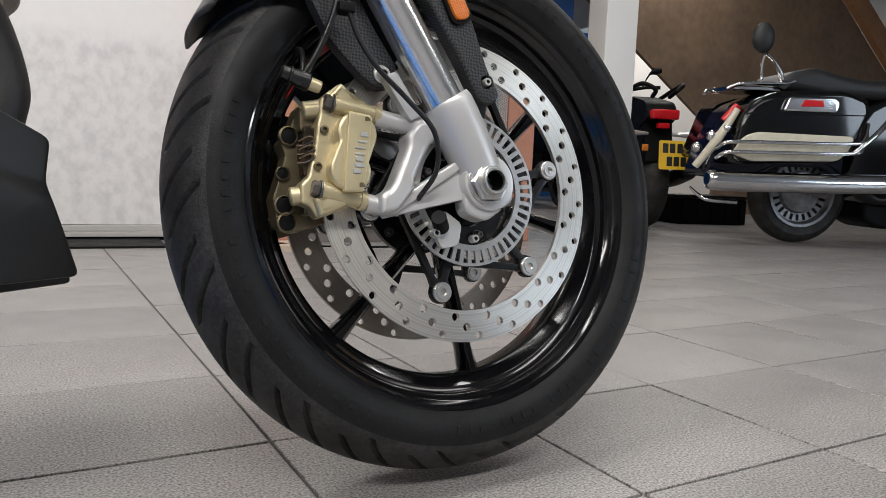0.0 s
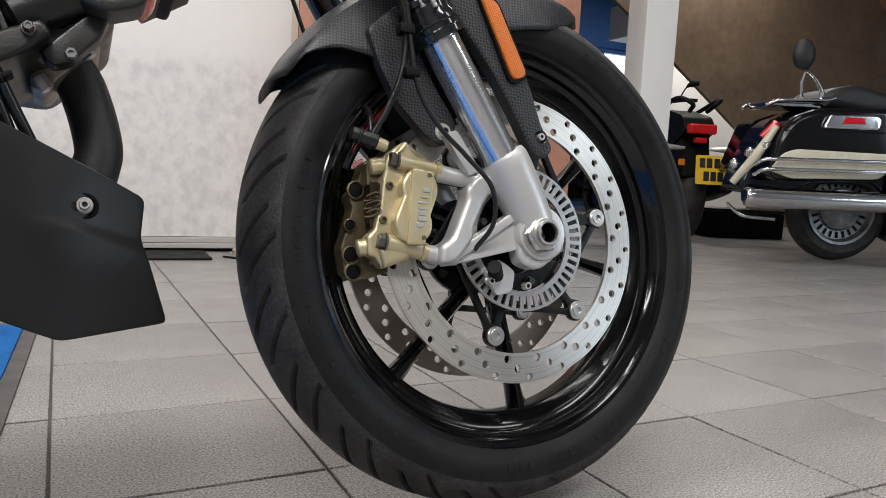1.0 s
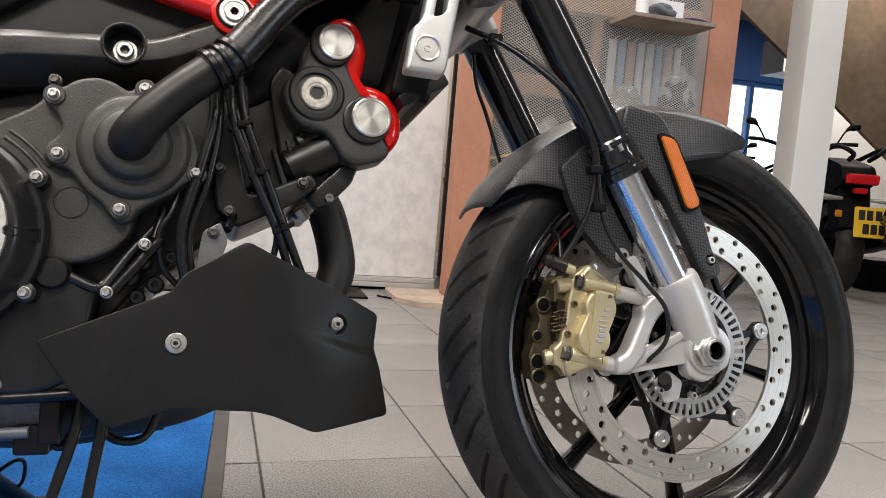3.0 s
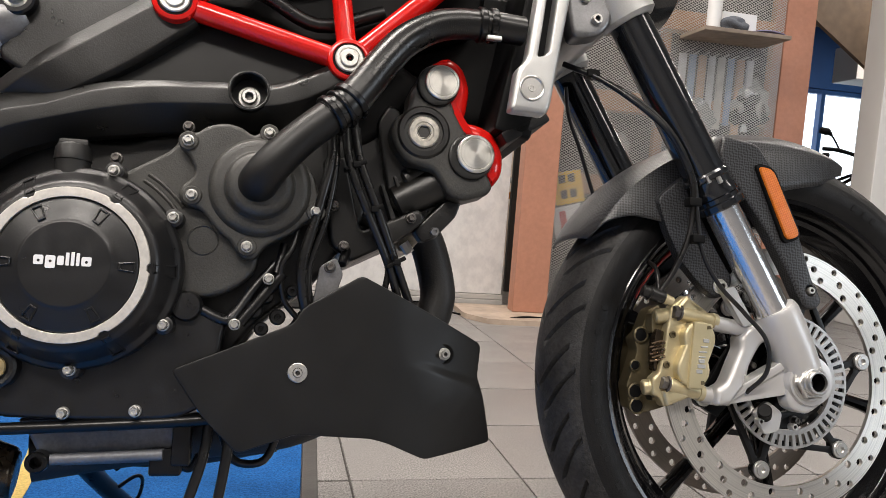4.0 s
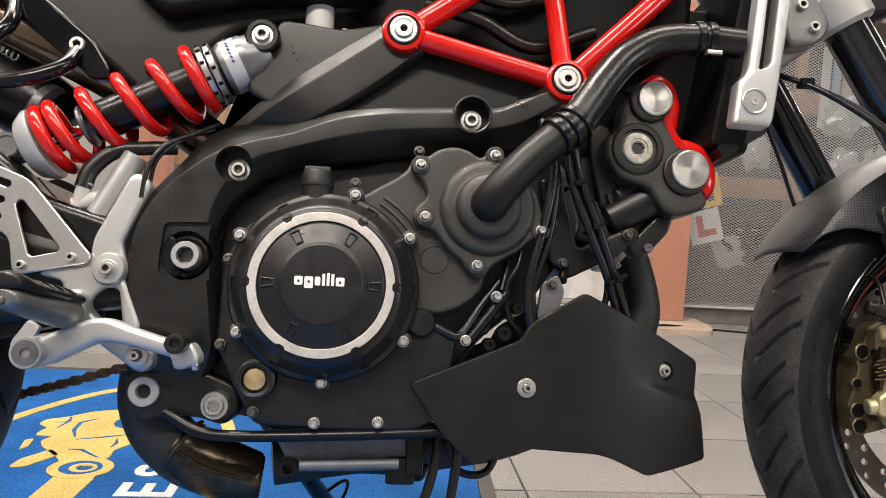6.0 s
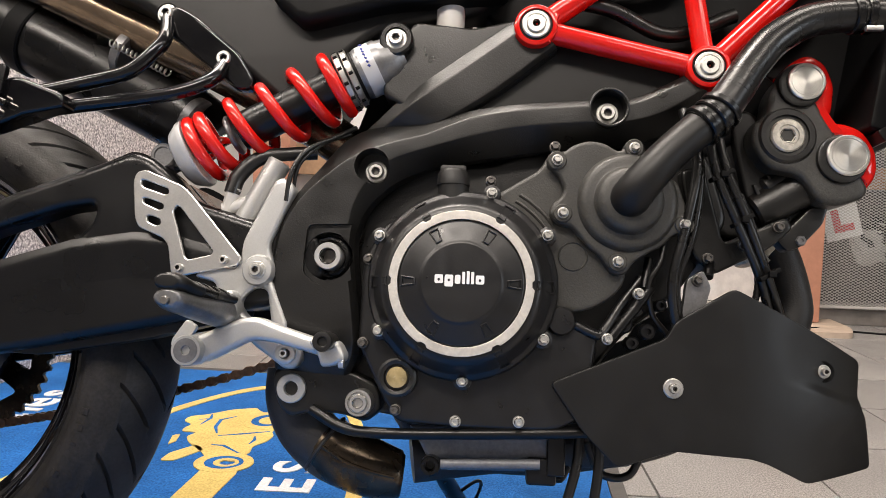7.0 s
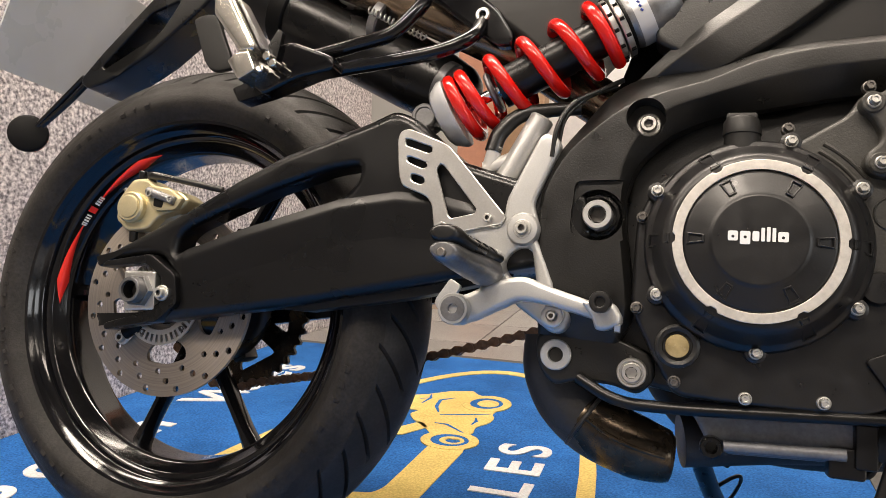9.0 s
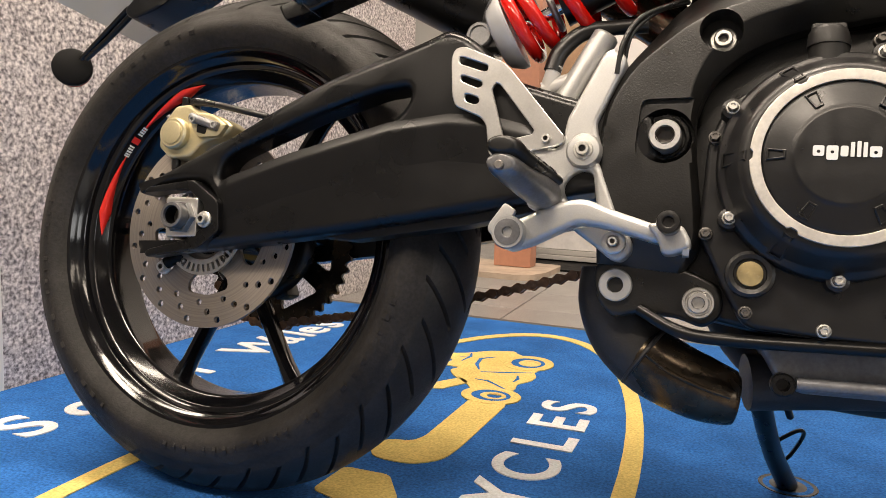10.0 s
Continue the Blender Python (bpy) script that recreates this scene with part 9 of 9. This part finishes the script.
# second parked motorcycle, seen from behind: x points away from the camera's start
def sport_rear(m, label, plate_on=True):
    t = thing("parked_motorcycle", label, "motorcycle", m, group="parked motorcycles")
    part("rear_tyre", plain_tyre(bm_new(), 0.0, 0.30, 0.30, 0.08, 0.2), RUBBER, t)
    b = bm_new()
    lathe(b, [(0.20, -0.06), (0.19, -0.068), (0.17, -0.04), (0.05, -0.03), (0, -0.03), (0, 0.03), (0.17, 0.04), (0.19, 0.068), (0.20, 0.06)], 0, 0.30, 40)
    part("rear_rim", b, RIM, t)
    part("tail", plate(bm_new(), rounded([(-0.30, 0.70), (-0.22, 0.80), (0.10, 0.86), (0.70, 0.84), (0.95, 0.95), (1.05, 0.75), (0.9, 0.35), (0.4, 0.30), (0.3, 0.52), (0.0, 0.60)], 0.03, 3), -0.10, 0.10, bevel=0.03, seg=4), DARK, t, "black tail and body")
    part("tail_lower", plate(bm_new(), rounded([(-0.28, 0.42), (-0.20, 0.70), (0.0, 0.66), (-0.12, 0.40)], 0.02), -0.09, 0.09, bevel=0.02), DARK, t)
    lamp2 = part("tail_lamp", box(bm_new(), -0.335, -0.27, -0.085, 0.085, 0.685, 0.745, 0.012), LENS, t, "red tail lamp")
    part("lower_lamp", box(bm_new(), -0.325, -0.27, -0.03, 0.04, 0.63, 0.665, 0.008), LENS, t)
    for yy in (-0.13, 0.14):
        part("grab_rail", tube(bm_new(), [(0.10, yy * 0.8, 0.85), (-0.10, yy, 0.895), (-0.26, yy * 0.9, 0.90), (-0.31, yy * 0.5, 0.86), (-0.22, yy * 0.4, 0.83)], 0.014, 10, 4), DARK, t)
    for yy in (-0.19, 0.19):
        part("indicator", tube(bm_new(), [(-0.24, yy * 0.4, 0.60), (-0.26, yy, 0.60), (-0.26, yy * 1.25, 0.60)], [0.010, 0.022, 0.018], 12, 3), CLEARLENS, t)
    part("silencer", tube(bm_new(), [(0.55, -0.13, 0.24), (0.30, -0.18, 0.28), (0.0, -0.21, 0.34), (-0.18, -0.22, 0.38), (-0.20, -0.22, 0.385)], [0.025, 0.040, 0.058, 0.058, 0.045], 20, 4), SATIN, t, "satin black silencer")
    for yy in (-0.10, 0.10):
        part("swingarm_leg", tube(bm_new(), [(-0.03, yy, 0.30), (0.25, yy, 0.33), (0.52, yy * 0.9, 0.36)], [0.022, 0.034, 0.040], 14, 3), SATIN, t)
    part("engine_block", plate(bm_new(), rounded([(0.42, 0.18), (0.40, 0.52), (0.70, 0.62), (1.02, 0.50), (1.00, 0.20), (0.75, 0.13)], 0.04, 3), -0.19, 0.19, bevel=0.03, seg=3), DARK, t, "dark engine and fairing")
    part("rear_hugger", plate(bm_new(), rounded([(-0.26, 0.44), (-0.10, 0.62), (0.16, 0.64), (0.24, 0.52), (0.05, 0.60), (-0.12, 0.56), (-0.22, 0.42)], 0.01, 2), -0.07, 0.07, bevel=0.006), DARK, t)
    part("side_reflector", box(bm_new(), -0.345, -0.335, 0.10, 0.14, 0.49, 0.53, 0.006), AMBERLENS, t)
    for yy in (-0.28, 0.28):
        part("handlebar", tube(bm_new(), [(0.98, 0, 0.95), (0.98, yy * 0.6, 1.0), (0.94, yy, 1.02), (0.90, yy * 1.35, 1.02)], 0.014, 10, 4), DARK, t)
        part("mirror", tube(bm_new(), [(0.96, yy * 0.9, 1.02), (0.98, yy * 1.1, 1.12), (0.97, yy * 1.25, 1.15), (0.97, yy * 1.42, 1.16)], [0.006, 0.006, 0.028, 0.022], 12, 3), DARK, t)
    part("front_tyre", plain_tyre(bm_new(), 1.40, 0.30, 0.30, 0.06, 0.2), RUBBER, t)
    if plate_on:
        pl = part("number_plate", plate(bm_new(), rounded([(-0.108, -0.088), (0.108, -0.088), (0.108, 0.088), (-0.108, 0.088)], 0.012, 3), -0.002, 0.002), YELLOW_PLATE, t, "yellow number plate with black bars")
        pl.matrix_local = pose(-0.36, -0.07, 0.47, 0, 0, -90) @ pose(0, 0, 0, -8, 0, 0)
        for bx, bz, w in ((-0.085, 0.012, 0.034), (-0.042, 0.012, 0.034), (0.005, 0.012, 0.034), (0.048, 0.012, 0.034), (-0.06, -0.068, 0.034), (-0.017, -0.068, 0.034), (0.026, -0.068, 0.034)):
            bar = part("print_bar", plate(bm_new(), rounded([(bx, bz), (bx + w, bz), (bx + w, bz + 0.058), (bx, bz + 0.058)], 0.004, 2), -0.0035, -0.0021), BLACK_PRINT, pl)
    return t


sport_rear(pose(4.46, 3.02, 0, 0, 0, 66), "dark sports motorcycle with red tail lamps and a yellow plate")
crate = thing("storage_crate", "low black plastic crate on the floor between motorcycles", "crate", pose(5.37, 3.28, 0, 0, 0, -12))
part("crate_body", box(bm_new(), -0.30, 0.30, -0.02, 0.36, 0.0, 0.19, 0.012), DARK, crate)
part("crate_rim", box(bm_new(), -0.315, 0.315, -0.035, 0.375, 0.19, 0.215, 0.006), SATIN, crate, "worn black crate rim")
for k in range(5):
    part("crate_rib", box(bm_new(), -0.26 + 0.125 * k, -0.245 + 0.125 * k, -0.030, -0.019, 0.02, 0.188, 0.003), DARK, crate)
far = sport_rear(pose(5.3, 5.0, 0, 0, 0, 75), "dark motorcycle parked behind the pillar", False)
copy_thing(far, pose(2.35, 3.3, 0, 0, 0, 20))
copy_thing(far, pose(3.0, 4.2, 0, 0, 0, 150))
copy_thing(far, pose(6.6, 6.2, 0, 0, 0, 100))

# shelving seen through the mesh: timber rails on uprights, with parts in clear bags hung from hooks
rack = thing("shelf_rack", "timber shelf rack behind the mesh screen", "shelf")
for z in (0.55, 0.98, 1.42):
    part("rail_board", box(bm_new(), 1.95, 3.3, 2.78, 2.86, z, z + 0.10, 0.004), TIMBER, rack)
for px in (1.95, 2.62, 3.25):
    part("upright", box(bm_new(), px, px + 0.05, 2.862, 2.90, 0.0, 2.2, 0.004), TIMBER, rack)
BAG = mat("clear_plastic_bag", (0.45, 0.45, 0.44), 0.12, metal=0.35, bump=0.8, bump_size=40)
rnd = random.Random(4)
for k in range(14):
    px, pz, r = 1.98 + 0.9 * rnd.random(), 0.26 + 0.90 * rnd.random(), 0.06 + 0.04 * rnd.random()
    b = bm_new()
    bmesh.ops.create_icosphere(b, subdivisions=3, radius=r)
    for v in b.verts:
        v.co *= 1 + 0.55 * noise.noise(v.co * 26 + Vector((k, 0, 0)))
        v.co.y *= 0.45
    bg = thing("parts_bag", "crumpled clear bag of spare parts hung behind the mesh", "bag", group="parts bags")
    bg.matrix_world = pose(px, 2.315, pz)
    part("bag_skin", b, BAG if k % 2 else DARK, bg, sharp=25)
    part("hook", rod(bm_new(), (0, -0.064, r * 0.75), (0, 0.0, r * 0.8), 0.003, 6), STEEL, bg)
backing = piece("backing_panel", 1.9, 3.4, 2.95, 2.98, 0.0, 2.4, mat("dark_panel", (0.05, 0.045, 0.042), 0.6, stain=0.3, stain_size=3), label="dark panel behind the shelf rails", category="panel")

# card packets hung in a row behind the mesh
for k, (px, w, hue) in enumerate(((2.44, 0.035, 0), (2.49, 0.030, 1), (2.535, 0.036, 2), (2.585, 0.030, 0), (2.63, 0.034, 3), (2.68, 0.028, 1), (2.725, 0.035, 2), (2.775, 0.030, 0))):
    packet = thing("hung_packet", "narrow card packet hung behind the mesh", "packet", group="hung packets")
    tint = ((0.55, 0.55, 0.56), (0.22, 0.30, 0.45), (0.45, 0.27, 0.16), (0.50, 0.47, 0.42))[hue]
    part("card", box(bm_new(), px, px + w, 2.30, 2.312, 0.86 + 0.02 * (k % 3), 1.20, 0.002), mat("packet_card", tint, 0.4, stain=0.2, stain_size=20), packet)
    part("hook", rod(bm_new(), (px + w / 2, 2.252, 1.205), (px + w / 2, 2.312, 1.198), 0.0025, 6), STEEL, packet)

# hanging white box sign and rail by the far window
box_sign = thing("box_sign", "white rectangular box sign hung from the ceiling", "sign")
part("sign_body", box(bm_new(), 6.75, 7.30, 6.6, 7.0, 2.10, 2.50, 0.01), PAINT, box_sign)
part("sign_hanger", rod(bm_new(), (6.9, 6.8, 2.5), (6.9, 6.8, 3.0), 0.01, 8), STEEL, box_sign)
part("sign_hanger", rod(bm_new(), (7.2, 6.8, 2.5), (7.2, 6.8, 3.0), 0.01, 8), STEEL, box_sign)
low_wall = piece("low_wall", 7.22, 9.98, 6.4, 6.5, 0.0, 1.95, PAINT, label="white painted low wall", category="wall")
hose_rail = thing("floor_cable", "thin dark cable lying on the tiles", "cable")
part("cable_length", tube(bm_new(), [(1.45, 2.2, 0.004), (1.6, 2.05, 0.004), (1.75, 2.02, 0.026), (1.95, 2.1, 0.004), (2.2, 2.05, 0.004), (2.5, 2.1, 0.004)], 0.004, 8, 6), DARK, hose_rail)
# brick-faced column glimpsed past the side board
BRICKCOL = mat("tan_box_card", (0.36, 0.22, 0.13), 0.6, grain=0.1, grain_size=60, stain=0.15)
carton = thing("carton", "brown cardboard carton beyond the side board", "box")
part("carton_body", box(bm_new(), -0.42, -0.06, 2.3, 2.39, 0.55, 1.05, 0.004), BRICKCOL, carton)

# ---- floor tiles: single tiles near the motorcycle, the rest joined ----
PU, PV = 0.3110, 0.2960
TO = Matrix.Translation((1.9, 0.165, 0.0)) @ pose(0, 0, 0, 0, 0, 2.6)


def tile_mesh():
    b = box(bm_new(), -PU / 2 + 0.0019, PU / 2 - 0.0019, -PV / 2 + 0.0019, PV / 2 - 0.0019, -0.008, 0.0, 0.0010, 1)
    return mesh_of("tile", b, TILE)


TILE_MESH = tile_mesh()
rest_v, rest_f = [], []
for i in range(-20, 28):
    for j in range(-14, 27):
        c = TO @ Vector(((i + 0.5) * PU, (j + 0.5) * PV, 0))
        if not (-3.9 < c.x < 9.9 and -3.9 < c.y < 7.9):
            continue
        if -0.6 < c.x < 4.4 and -0.5 < c.y < 3.2 and len([1 for o in floor.children]) < 300 and not (-0.42 < c.x < 0.74 and -0.5 < c.y < 0.9):
            ob = new("tile", TILE_MESH)
            ob.parent = floor
            ob.matrix_world = TO @ pose((i + 0.5) * PU, (j + 0.5) * PV, random.uniform(-0.0006, 0.0004), random.uniform(-0.12, 0.12), random.uniform(-0.12, 0.12), 0)
        else:
            k = len(rest_v)
            hu, hv = PU / 2 - 0.002, PV / 2 - 0.002
            rest_v += [tuple(TO @ Vector(((i + 0.5) * PU + a * hu, (j + 0.5) * PV + b2 * hv, z))) for z in (-0.008, -0.0004) for a, b2 in ((-1, -1), (1, -1), (1, 1), (-1, 1))]
            rest_f += [(k + 4, k + 5, k + 6, k + 7)] + [(k + q, k + (q + 1) % 4, k + 4 + (q + 1) % 4, k + 4 + q) for q in range(4)]
me = bpy.data.meshes.new("far_tiling")
me.from_pydata(rest_v, [], rest_f)
me.materials.append(TILE)
rest = new("far_tiling", me)
rest.parent = floor
tagged(rest, kind="stuff")
